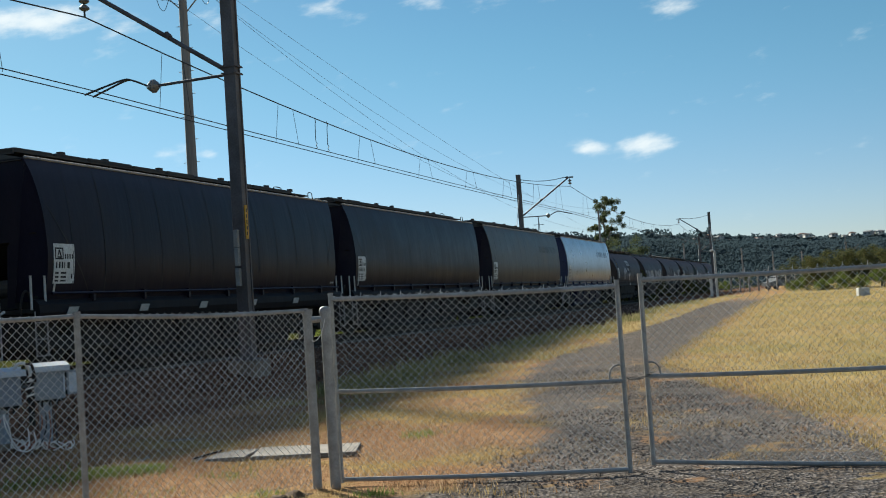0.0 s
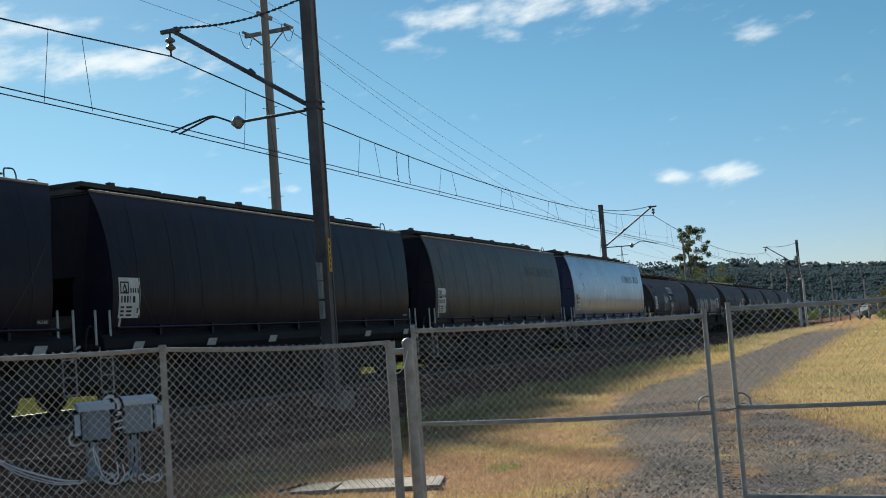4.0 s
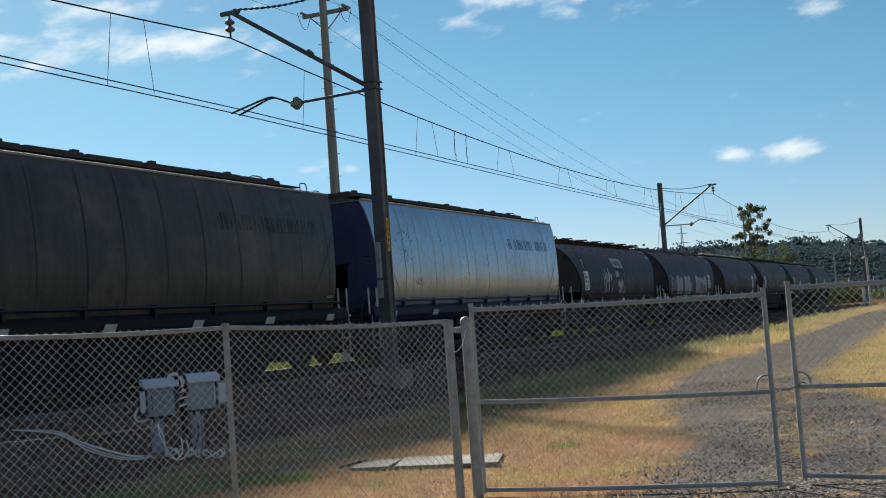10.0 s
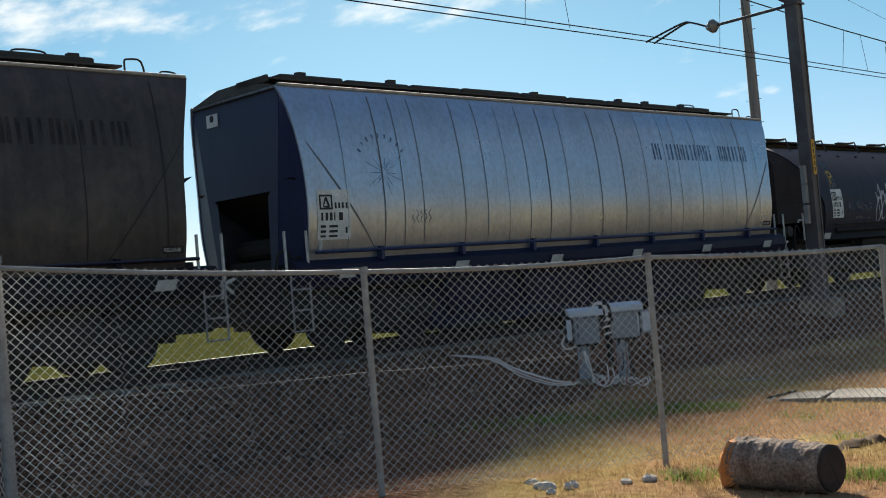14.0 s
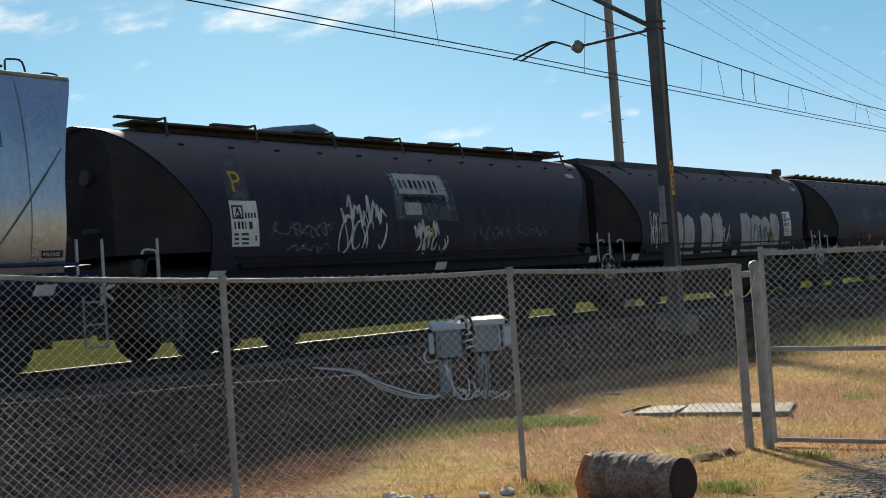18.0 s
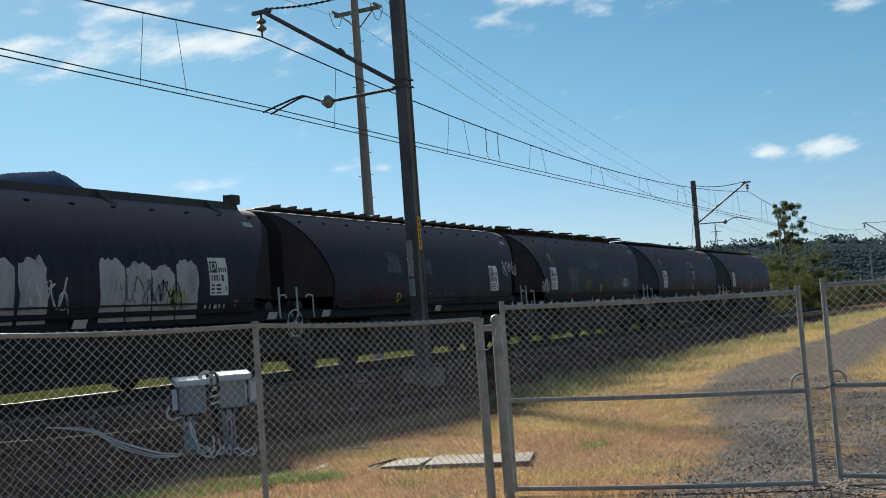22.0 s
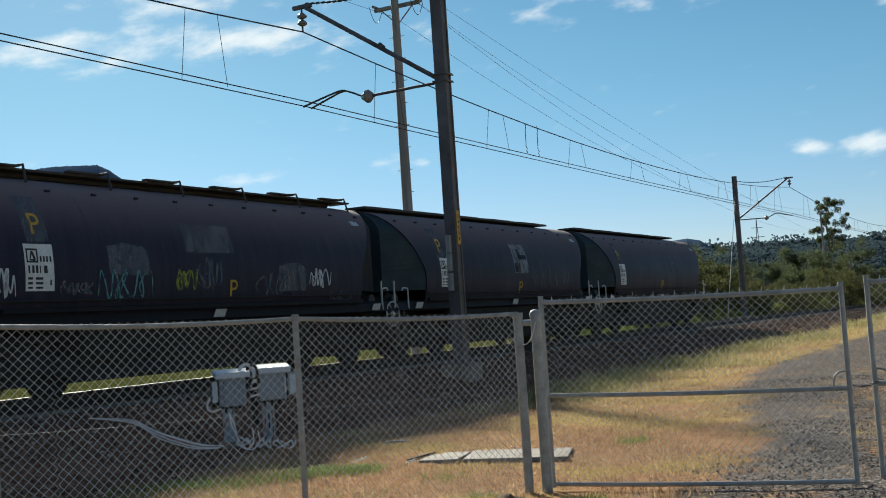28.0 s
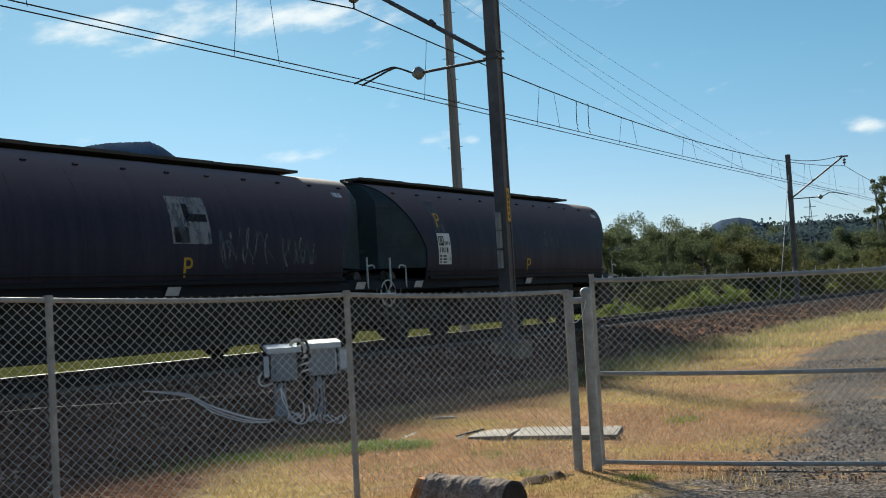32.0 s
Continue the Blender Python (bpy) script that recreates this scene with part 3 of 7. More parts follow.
def scrawl(side, x, z, w, h, rng, width=0.05):
    """A spray-painted signature: a few quick cursive runs with loops and slashes."""
    out = []
    runs = max(2, int(w / 0.45))
    for i in range(runs):
        x0, bw = x + w * i / runs, w / runs * 1.12
        pts, n = [], rng.randint(5, 7)
        for j in range(n):
            up = 1 if j % 2 else -1
            pts.append((x0 + bw * (j + rng.uniform(-0.45, 0.45)) / (n - 1), z + up * h * rng.uniform(0.22, 0.5)))
            if rng.random() < 0.4:
                pts.append((pts[-1][0] - bw * rng.uniform(0.10, 0.22), z + up * h * rng.uniform(0.0, 0.28)))
        g = Geo()
        stroke(g, side, spline(pts, 44), width * rng.uniform(0.55, 0.95), 0.006 + 0.0012 * i)
        out.append(g)
    for i in range(rng.randint(1, 2)):
        cx, r = x + w * rng.uniform(0.1, 0.9), h * rng.uniform(0.18, 0.3)
        g = Geo()
        stroke(g, side, [(cx + r * 0.7 * math.cos(k * 0.5), z - h * 0.15 + r * math.sin(k * 0.5)) for k in range(12)], width * 0.6, 0.013)
        out.append(g)
    return out


def throw_up(side, x, z, w, h, rng, width=0.06):
    """Bold lettering in two rows: spiky strokes above, tall ovals below."""
    out = []
    cx = x
    for i in range(5):
        bw = w * rng.uniform(0.15, 0.26)
        top, lo = z + h * rng.uniform(0.72, 1.0), z + h * rng.uniform(0.38, 0.55)
        pts = [(cx, lo + h * rng.uniform(0.1, 0.3)), (cx + bw * rng.uniform(0.1, 0.4), top), (cx + bw * rng.uniform(0.2, 0.5), lo), (cx + bw * rng.uniform(0.5, 0.8), top - h * rng.uniform(0.05, 0.25)), (cx + bw, lo + h * rng.uniform(-0.05, 0.2))]
        g = Geo()
        stroke(g, side, [(a[0] + (b[0] - a[0]) * k / 6, a[1] + (b[1] - a[1]) * k / 6) for a, b in zip(pts, pts[1:]) for k in range(6)], width * 1.1, 0.006 + 0.001 * i)
        out.append(g)
        cx += bw * rng.uniform(0.7, 0.95)
    for i in range(4):
        cx, rx, rz = x + w * (0.10 + 0.24 * i + rng.uniform(-0.05, 0.05)), w * rng.uniform(0.06, 0.13), h * rng.uniform(0.20, 0.34)
        a0, n = rng.uniform(0, 6.28), rng.randint(10, 17)
        g = Geo()
        stroke(g, side, [(cx + rx * math.cos(a0 + k * 0.38) + 0.35 * rz * math.sin(a0 + k * 0.38), z + h * 0.25 + rz * math.sin(a0 + k * 0.38)) for k in range(n)], width * 0.8, 0.012 + 0.001 * i)
        out.append(g)
    for i in range(3):
        cx = x + w * rng.uniform(0.0, 0.95)
        g = Geo()
        stroke(g, side, spline([(cx, z + h * rng.uniform(0.3, 0.5)), (cx + w * 0.03, z + h * 0.2), (cx - w * rng.uniform(-0.05, 0.08), z)], 12), width * 0.6, 0.017)
        out.append(g)
    return out


RING = lambda side: [(-y, z) for y, z in side] + [(y, z) for y, z in reversed(side)]


def shell(side, x0, x1, front, rear, t=0.03):
    """Side sheets and roof as one curved skin with thickness; its ends sweep back towards the widest part."""
    ring = RING(side)
    top = max(z for _, z in ring)
    wide = max(y for y, _ in side)

    outer, inner = [], []
    for f in (0, 0.02, 0.25, 0.5, 0.75, 0.98, 1.0):
        o = [(x0 + front(z) + f * (x1 - rear(z) - x0 - front(z)), y, z) for y, z in ring]
        outer.append(o)
        inner.append([(p[0], p[1] * (1 - t / wide), p[2] - (t if p[2] > top - 0.6 else 0)) for p in o])
    g = Geo()
    g.loft(outer, closed=False, caps=False)
    k = len(g.v)
    g.loft(inner, closed=False, caps=False)
    n = len(ring)
    for e, off in ((0, 0), (len(outer) - 1, 0)):
        a = e * n
        for j in range(n - 1):
            g.f.append((a + j, a + j + 1, k + a + j + 1, k + a + j))
    return g


def bogie_meshes():
    frame_g = Geo()
    for y in (-0.98, 0.98):
        frame_g.box((0, y, 0.55), (1.3, 0.16, 0.26), bevel=0.03)
        for sx in (-1, 1):
            frame_g.loft([[(sx * 0.55, y - 0.08, 0.40), (sx * 0.55, y + 0.08, 0.40), (sx * 0.55, y + 0.08, 0.68), (sx * 0.55, y - 0.08, 0.68)],
                          [(sx * 1.15, y - 0.07, 0.46), (sx * 1.15, y + 0.07, 0.46), (sx * 1.15, y + 0.07, 0.66), (sx * 1.15, y - 0.07, 0.66)]])
        for x in (-0.2, 0.0, 0.2):
            frame_g.tube([(x, y, 0.3), (x, y, 0.58)], 0.065, 8)
        frame_g.box((0, y, 0.28), (0.75, 0.18, 0.07))
    frame_g.box((0, 0, 0.62), (0.4, 2.2, 0.22), bevel=0.03)
    frame_g.box((0, 0, 0.56), (0.85, 1.9, 0.62), bevel=0.03)
    for sx in (-1, 1):
        frame_g.box((sx * 1.42, 0, 0.62), (0.12, 1.9, 0.5))
    frame_g.box((0, 0, 0.95), (2.9, 1.9, 0.12))
    wheel = Geo().disc((0, 0, 0), (0, 1, 0), 0.42, 0.10, 24).disc((0, 0.055, 0), (0, 1, 0), 0.455, 0.03, 24).disc((0, -0.08, 0), (0, 1, 0), 0.12, 0.14, 12)
    axle = Geo().tube([(0, -1.05, 0), (0, 1.05, 0)], 0.075, 10)
    box_g = Geo().box((0, 0, 0), (0.24, 0.16, 0.26), bevel=0.03)
    return [mesh_of(nm, q, UNDER, 35) for nm, q in (("side_frame", frame_g), ("wheel", wheel), ("axle", axle), ("axle_box", box_g))]


BOGIE = bogie_meshes()
COUPLER = mesh_of("coupler", Geo().box((0, 0, 0), (0.5, 0.13, 0.16)).box((-0.28, 0, 0), (0.2, 0.24, 0.28), bevel=0.04), UNDER)
LADDER = mesh_of("ladder", Geo().tube([(-0.17, 0, -0.62), (-0.17, 0, 0.2)], 0.013, 6).tube([(0.17, 0, -0.62), (0.17, 0, 0.2)], 0.016, 6)
                 .tube([(-0.17, 0, -0.6), (0.17, 0, -0.6)], 0.014, 6).tube([(-0.17, 0, -0.3), (0.17, 0, -0.3)], 0.014, 6).tube([(-0.17, 0, 0.0), (0.17, 0, 0.0)], 0.014, 6), STEEL_D)
LADDER_B = LADDER.copy()
LADDER_B.materials[0] = MAST
HANDRAIL = mesh_of("handrail", Geo().tube([(0, 0, 0), (0, 0, 0.62)], 0.022, 8), WHITE)
wheel_g = Geo().tube([(0.27 * math.cos(a * math.pi / 12), 0, 0.27 * math.sin(a * math.pi / 12)) for a in range(24)], 0.016, 6, closed=True)
for a in range(6):
    wheel_g.tube([(0, 0, 0), (0.27 * math.cos(a * math.pi / 3), 0, 0.27 * math.sin(a * math.pi / 3))], 0.011, 5)
HANDWHEEL = mesh_of("handbrake_wheel", wheel_g.disc((0, 0, 0), (0, 1, 0), 0.05, 0.06, 10), WHITE)
HOSE = mesh_of("brake_hose", Geo().tube(spline([(0, 0, 0.15), (-0.12, 0, 0.32), (-0.3, -0.05, 0.28), (-0.38, -0.05, 0.02), (-0.36, -0.05, -0.3)], 14), 0.022, 6), UNDER)
REFLECTOR = mesh_of("reflector", Geo().add([(-0.13, 0, -0.06), (0.17, 0, -0.06), (0.22, -0.03, 0.08), (-0.08, -0.03, 0.08), (-0.13, 0.012, -0.06), (0.17, 0.012, -0.06), (0.22, -0.018, 0.08), (-0.08, -0.018, 0.08)],
                                           [(0, 1, 2, 3), (7, 6, 5, 4), (0, 4, 5, 1), (1, 5, 6, 2), (2, 6, 7, 3), (3, 7, 4, 0)]), GLINT)


PRINTS = {}


def print_meshes(side, w, h):
    """Bars and a framed triangle that stand for the print, one mesh each, from the panel's corner."""
    out = []
    for ax, az, bx, bz in ((0.06, 0.86, 0.46, 0.90), (0.06, 0.60, 0.46, 0.64), (0.06, 0.64, 0.11, 0.86), (0.41, 0.64, 0.46, 0.86),
                           (0.52, 0.62, 0.58, 0.74), (0.63, 0.62, 0.69, 0.74), (0.74, 0.62, 0.80, 0.74), (0.86, 0.62, 0.92, 0.74),
                           (0.10, 0.38, 0.16, 0.54), (0.23, 0.38, 0.31, 0.54), (0.36, 0.38, 0.44, 0.54), (0.49, 0.38, 0.53, 0.54), (0.64, 0.38, 0.76, 0.54),
                           (0.08, 0.24, 0.24, 0.29), (0.34, 0.24, 0.60, 0.29), (0.08, 0.14, 0.24, 0.19), (0.34, 0.14, 0.60, 0.19), (0.08, 0.05, 0.24, 0.09), (0.34, 0.05, 0.60, 0.09), (0.84, 0.12, 0.90, 0.24)):
        out.append(mesh_of("print_bar", wrap(side, w * ax, w * bx, 1.65 + h * az, 1.65 + h * bz, 0.009, 2), INK, fix=False))
    g = Geo()
    c = [(0.17, 0.66), (0.35, 0.66), (0.26, 0.84), (0.17, 0.66), (0.35, 0.66)]
    stroke(g, side, [(w * (a[0] + (b[0] - a[0]) * i / 4), 1.65 + h * (a[1] + (b[1] - a[1]) * i / 4)) for a, b in zip(c[:3], c[1:4]) for i in range(5)], 0.04, 0.010)
    out.append(mesh_of("triangle", g, INK, fix=False))
    return out


def data_panel(side, parent, x, w=0.62, h=0.72):
    """The white data panel: a framed triangle and rows of print drawn as bars."""
    key = (len(side), w, h)
    if key not in PRINTS:
        PRINTS[key] = mesh_of("data_panel", wrap(side, 0, w, 1.65, 1.65 + h, 0.006), PANEL, fix=False), print_meshes(side, w, h)
    board, prints = PRINTS[key]
    p = part("data_panel", board, None, parent, "white data panel with black print", m=pose(x, 0, 0))
    for me in prints:
        part(me.name.split(".")[0], me, None, p)


def word_mesh(side, text, x, z, size, mat_):
    """Printed word that lies on the near side."""
    cu = bpy.data.curves.new("word", "FONT")
    cu.body, cu.size, cu.extrude = text, size, 0.001
    tmp = bpy.data.objects.new("word", cu)
    scene.collection.objects.link(tmp)
    me = bpy.data.meshes.new_from_object(tmp.evaluated_get(bpy.context.evaluated_depsgraph_get()))
    bpy.data.objects.remove(tmp)
    me.materials.clear()
    me.materials.append(mat_)
    for v in me.vertices:
        zz = z + v.co.y
        v.co = (x + v.co.x, -side_y(side, zz) - 0.009 - v.co.z, zz)
    return me


RELEASE = word_mesh(SIDE_A, "RELEASE", 13.75 - 0.703, 1.582, 0.069, PANEL)


def underframe(w, L, paint, a_type, rng):
    """Sill, platform, bogies, couplers, ladders and rails that both kinds of wagon share."""
    sill = Geo()
    for y in (-1.0, 1.0):
        sg = -1 if y < 0 else 1
        ring = [(1.20, 1.38), (1.33, 1.36), (1.41, 1.27), (1.42, 1.12), (1.37, 0.98), (1.26, 0.93), (1.16, 0.96)] if a_type else [(1.20, 1.36), (1.34, 1.30), (1.38, 1.14), (1.30, 1.10), (1.16, 1.16)]
        sill.loft([[(x, sg * a, b) for a, b in ring] for x in (-0.1, L + 0.1)])
    part("side_sill", sill, paint, w)
    part("floor_plate", Geo().box((L / 2, 0, 1.33 if a_type else 1.25), (L - 0.3, 2.36, 0.22)), UNDER, w)
    part("centre_sill", Geo().box((L / 2, 0, 0.98), (L + 0.5, 0.42, 0.36)), UNDER, w)
    for x in (0.35, L - 0.35):
        part("end_platform", Geo().box((x, 0, 1.16), (1.1, 2.6, 0.08), bevel=0.01), UNDER, w)
    for x in (0.35, L - 0.35):
        part("end_frame", Geo().box((x, 0, 0.80), (1.05, 2.2, 0.66), bevel=0.03), UNDER, w)
    n = 4
    x0, x1 = 3.0, L - 3.0
    for i in range(n):
        a, b = x0 + (x1 - x0) * i / n, x0 + (x1 - x0) * (i + 1) / n
        c = (a + b) / 2
        lo = 0.20 if a_type else 0.36
        part("discharge_hopper", Geo().loft([[(a, -1.28, 1.35), (b, -1.28, 1.35), (b, 1.28, 1.35), (a, 1.28, 1.35)], [(c - 0.75, -1.15, lo + 0.25), (c + 0.75, -1.15, lo + 0.25), (c + 0.75, 1.15, lo + 0.25), (c - 0.75, 1.15, lo + 0.25)],
                                            [(c - 0.6, -0.9, lo), (c + 0.6, -0.9, lo), (c + 0.6, 0.9, lo), (c - 0.6, 0.9, lo)]]), paint if a_type else UNDER, w)
        part("discharge_door", Geo().box((c, 0, lo - 0.06), (1.2, 2.1, 0.12), bevel=0.02), UNDER, w)
    part("skirt", Geo().box(((x0 + x1) / 2, 0, 0.64 if a_type else 0.70), (x1 - x0 + 0.2, 2.05, 1.02 if a_type else 0.92), bevel=0.05), paint if a_type else UNDER, w)
    for x in (1.85, L - 1.85):
        bg = new("bogie", BOGIE[0])
        bg.parent = w
        bg.matrix_basis = pose(x, 0, 0)
        for sx in (-0.88, 0.88):
            part("axle", BOGIE[2], None, bg, m=pose(sx, 0, 0.44))
            for y in (-0.74, 0.74):
                part("wheel", BOGIE[1], None, bg, m=pose(sx, y, 0.44, 0, 0, 0 if y < 0 else 180))
                part("axle_box", BOGIE[3], None, bg, m=pose(sx, y * 1.36, 0.46))
    part("coupler", COUPLER, None, w, m=pose(-0.32, 0, 0.95))
    part("coupler", COUPLER, None, w, m=pose(L + 0.32, 0, 0.95, 0, 0, 180))
    for x in (-0.02, L + 0.02):
        part("ladder", LADDER if a_type else LADDER_B, None, w, m=pose(x, -1.38, 0.95))
        for dx in ((-0.2, 0.2) if a_type else (-0.13,) if x < 1 else (-0.42,)):
            part("handrail", HANDRAIL, None, w, m=pose(x + dx, -1.34, 1.18))
    part("brake_hose", HOSE, None, w, m=pose(0.1, -1.1, 1.2))
    k = 6 if a_type else 3
    for i in range(k):
        part("reflector", REFLECTOR, None, w, m=pose(0.8 + (L - 1.6) * i / (k - 1), -1.435 if a_type else -1.395, 1.13 if a_type else 1.22))


def wagon_a(s, rng, silver=False, release=False):
    L = 13.75
    w = thing("hopper_wagon", "bare aluminium grain hopper wagon with a dark blue frame" if silver else "black round-sided grain hopper wagon with welded seams and grime", "wagon", "wagons of the train", m=TRACK @ pose(s, MID, RAIL_Z))
    skin, frame_paint = (SILVER, NAVY) if silver else (PAINT_D, PAINT_A) if release else (PAINT_A, PAINT_A)
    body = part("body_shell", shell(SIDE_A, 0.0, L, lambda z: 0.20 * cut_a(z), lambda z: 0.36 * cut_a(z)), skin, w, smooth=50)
    # ends: an upright wall, angled cheeks to the curved sides, an opening with a sloping chute behind
    for flip in (0, 1):
        fx = (lambda v: L - v) if flip else (lambda v: v)
        g = Geo()
        z0, z1, y0, y1 = 2.45, 3.97, 0.925, 1.13
        g.add([(fx(0.06), -y0, z0), (fx(0.06), y0, z0), (fx(0.06), y1, z1), (fx(0.06), 0.35, z1 + 0.18), (fx(0.06), -0.35, z1 + 0.18), (fx(0.06), -y1, z1)], [(0, 1, 2, 3, 4, 5)])
        for sg in (-1, 1):
            g.add([(fx(0.06), sg * 0.925, 2.45), (fx(0.06), sg * 0.74, 2.45), (fx(0.06), sg * 0.66, 2.38), (fx(0.06), sg * 0.60, 1.25), (fx(0.06), sg * 0.76, 1.25)], [(0, 1, 2, 3, 4)])
        part("end_wall", g, frame_paint, w, "dark blue end wall" if silver else "")
        for sg in (-1, 1):
            ch = Geo()
            n0 = 0
            for y, z in SIDE_A:
                pull = (0.36 if flip else 0.20) * cut_a(z)
                yi = 0.78 + (1.13 - 0.78) * (z - 1.4) / 2.57
                ch.v += [(fx(0.065), sg * yi, z), (fx(pull + 0.02), sg * (y - 0.02), z)]
            ch.f = [(n0 + 2 * i, n0 + 2 * i + 1, n0 + 2 * i + 3, n0 + 2 * i + 2) for i in range(len(SIDE_A) - 1)]
            part("end_cheek", ch, frame_paint, w)
        part("slope_sheet", Geo().add([(fx(0.10), -1.25, 2.6), (fx(0.10), 1.25, 2.6), (fx(2.2), 1.25, 1.25), (fx(2.2), -1.25, 1.25)], [(0, 1, 2, 3)]), UNDER, w)
        part("air_tank", Geo().tube([(fx(0.45), -1.0, 1.62), (fx(0.45), 0.6, 1.62)], 0.17, 14), UNDER if silver else ROOF, w)
    # roof: two shallow slopes, a walkway, hatches
    rf = Geo().loft([[(x, -1.14, 3.975), (x, -0.35, 4.15), (x, 0.35, 4.15), (x, 1.14, 3.975), (x, 1.1, 3.94), (x, -1.1, 3.94)] for x in (0.0, L)])
    part("roof", rf, ROOF, w)
    part("roof_rim", Geo().tube([(0.03, -1.145, 3.99), (L - 0.03, -1.145, 3.99)], 0.026, 8).tube([(0.03, 1.145, 3.99), (L - 0.03, 1.145, 3.99)], 0.026, 8), DUSTY, w, "dusty roof rim")
    x = 0.55
    while x < L - 2.1:
        ln = rng.uniform(1.0, 1.7)
        part("roof_hatch", Geo().box((x + ln / 2, 0, 4.24 + rng.uniform(0, 0.03)), (ln - 0.08, 1.05, 0.09), bevel=0.02), GRATE, w)
        if rng.random() < 0.6:
            part("hatch_latch", Geo().box((x + ln * rng.random(), -0.46, 4.31), (0.16, 0.10, 0.08)), GRATE, w)
        x += ln
    part("walkway", Geo().box(((L - 0.85) / 2, -0.74, 4.125), (L - 0.85, 0.36, 0.03)).box((0.02, -0.55, 4.12), (0.04, 0.76, 0.10)), GRATE, w)
    for i in range(6):
        part("walkway_leg", Geo().box((0.9 + i * (L - 2.4) / 5, -0.86, 4.07), (0.05, 0.05, 0.10)), GRATE, w)
    part("roof_handrail", Geo().tube(spline([(L - 0.80, -0.9, 4.04), (L - 0.80, -0.9, 4.20), (L - 0.74, -0.9, 4.23), (L - 0.56, -0.9, 4.22), (L - 0.50, -0.9, 4.03)], 14), 0.014, 6), GRATE, w)
    part("roof_handrail", Geo().tube(spline([(L - 2.2, -0.5, 4.22), (L - 2.15, -0.5, 4.33), (L - 1.75, -0.5, 4.33), (L - 1.70, -0.5, 4.22)], 14), 0.014, 6), GRATE, w)
    part("end_step", Geo().tube(spline([(L - 0.30, -0.95, 4.0), (L - 0.28, -0.95, 4.08), (L - 0.06, -0.95, 4.07), (L - 0.04, -0.95, 3.95)], 12), 0.013, 6), GRATE, w)
    # seams
    sx = 0.95
    while sx < L - 0.5:
        g = wrap(SIDE_A, sx, sx + (rng.choice((0.008, 0.012, 0.018)) if silver else rng.choice((0.014, 0.02, 0.028))), 1.5, 3.88, 0.007, 14)
        part("seam", g, SEAM_S if silver else SEAM, w, fix=False)
        sx += rng.choice((0.42, 0.95, 0.75, 0.55)) if silver else rng.choice((1.15, 1.15, 1.05, 0.95))
    for a, b in (((0.3, 3.1), (1.5, 1.5)), ((L - 0.35, 3.0), (L - 1.5, 1.5))):
        g = Geo()
        stroke(g, SIDE_A, [(a[0] + (b[0] - a[0]) * i / 8, a[1] + (b[1] - a[1]) * i / 8) for i in range(9)], 0.03)
        part("brace_line", g, SEAM_S if silver else SEAM, w, fix=False)
    # pipe along the side on brackets
    part("side_pipe", Geo().tube([(0.3, -1.40, 1.47), (L - 0.2, -1.40, 1.47)], 0.025, 8), frame_paint, w)
    for i in range(7):
        part("pipe_bracket", Geo().box((1.6 + i * (L - 3) / 6, -1.36, 1.42), (0.07, 0.1, 0.2)), frame_paint, w)
    data_panel(SIDE_A, w, 0.36, 0.63, 0.74)
    part("release_plate", wrap(SIDE_A, L - 0.72, L - 0.40, 1.56, 1.655, 0.006, 2), INK, w, "black plate", fix=False)
    part("release_word", RELEASE, None, w, "white word on a black plate")
    cross = Geo()
    for a in (20, 80, 140):
        dx, dz = 0.2 * math.cos(radians(a)), 0.2 * math.sin(radians(a))
        cross.tube([(-dx, 0, -dz), (dx, 0, dz)], 0.024, 6)
    part("brake_lever_cross", cross.disc((0, 0, 0), (0, 1, 0), 0.05, 0.06, 10), WHITE, w, "white crossed brake lever", m=pose(L + 0.22, -1.30, 1.10))
    part("small_sign", wrap(SIDE_A, 0.40, 0.46, 1.50, 1.66, 0.006, 2), WHITE, w, fix=False)
    part("end_sign", Geo().box((0.05, 0.62, 3.72), (0.012, 0.30, 0.2)), PANEL, w, "white warning sign")
    part("sign_mark", Geo().disc((0.042, 0.62, 3.75), (1, 0, 0), 0.055, 0.006, 14), INK, w)
    underframe(w, L, NAVY_LOW if silver else FRAME, True, rng)
    if silver or release:
        # company name and emblem as plain bars and rays
        pal = BLUEPRINT if silver else FAINT
        xs = 9.05
        for i in range(13):
            if i in (1, 8) and silver:
                xs += 0.22
                continue
            for dx in ((0, 0.13) if i % 3 else (0, 0.1, 0.2)):
                part("lettering_bar", wrap(SIDE_A, xs + dx, xs + dx + 0.06, 2.97, 3.30, 0.006, 3), pal, w, "faded blue lettering bar" if silver else "", fix=False)
            xs += 0.28
    if silver:
        for i in range(14):
            g = Geo()
            a = i * 26 + rng.uniform(-6, 6)
            c, r0, r1 = (1.75, 2.66), 0.06, rng.uniform(0.22, 0.42)
            stroke(g, SIDE_A, [(c[0] + (r0 + (r1 - r0) * j / 4) * math.cos(radians(a)), c[1] + (r0 + (r1 - r0) * j / 4) * math.sin(radians(a))) for j in range(5)], 0.012)
            part("emblem_ray", g, BLUEPRINT, w, fix=False)
        for i in range(9):
            g = Geo()
            a = 35 + i * 14
            stroke(g, SIDE_A, [(1.75 + r * math.cos(radians(a)), 2.7 + r * math.sin(radians(a))) for r in (0.50, 0.54, 0.58)], 0.04)
            part("emblem_letter_bar", g, BLUEPRINT, w, fix=False)
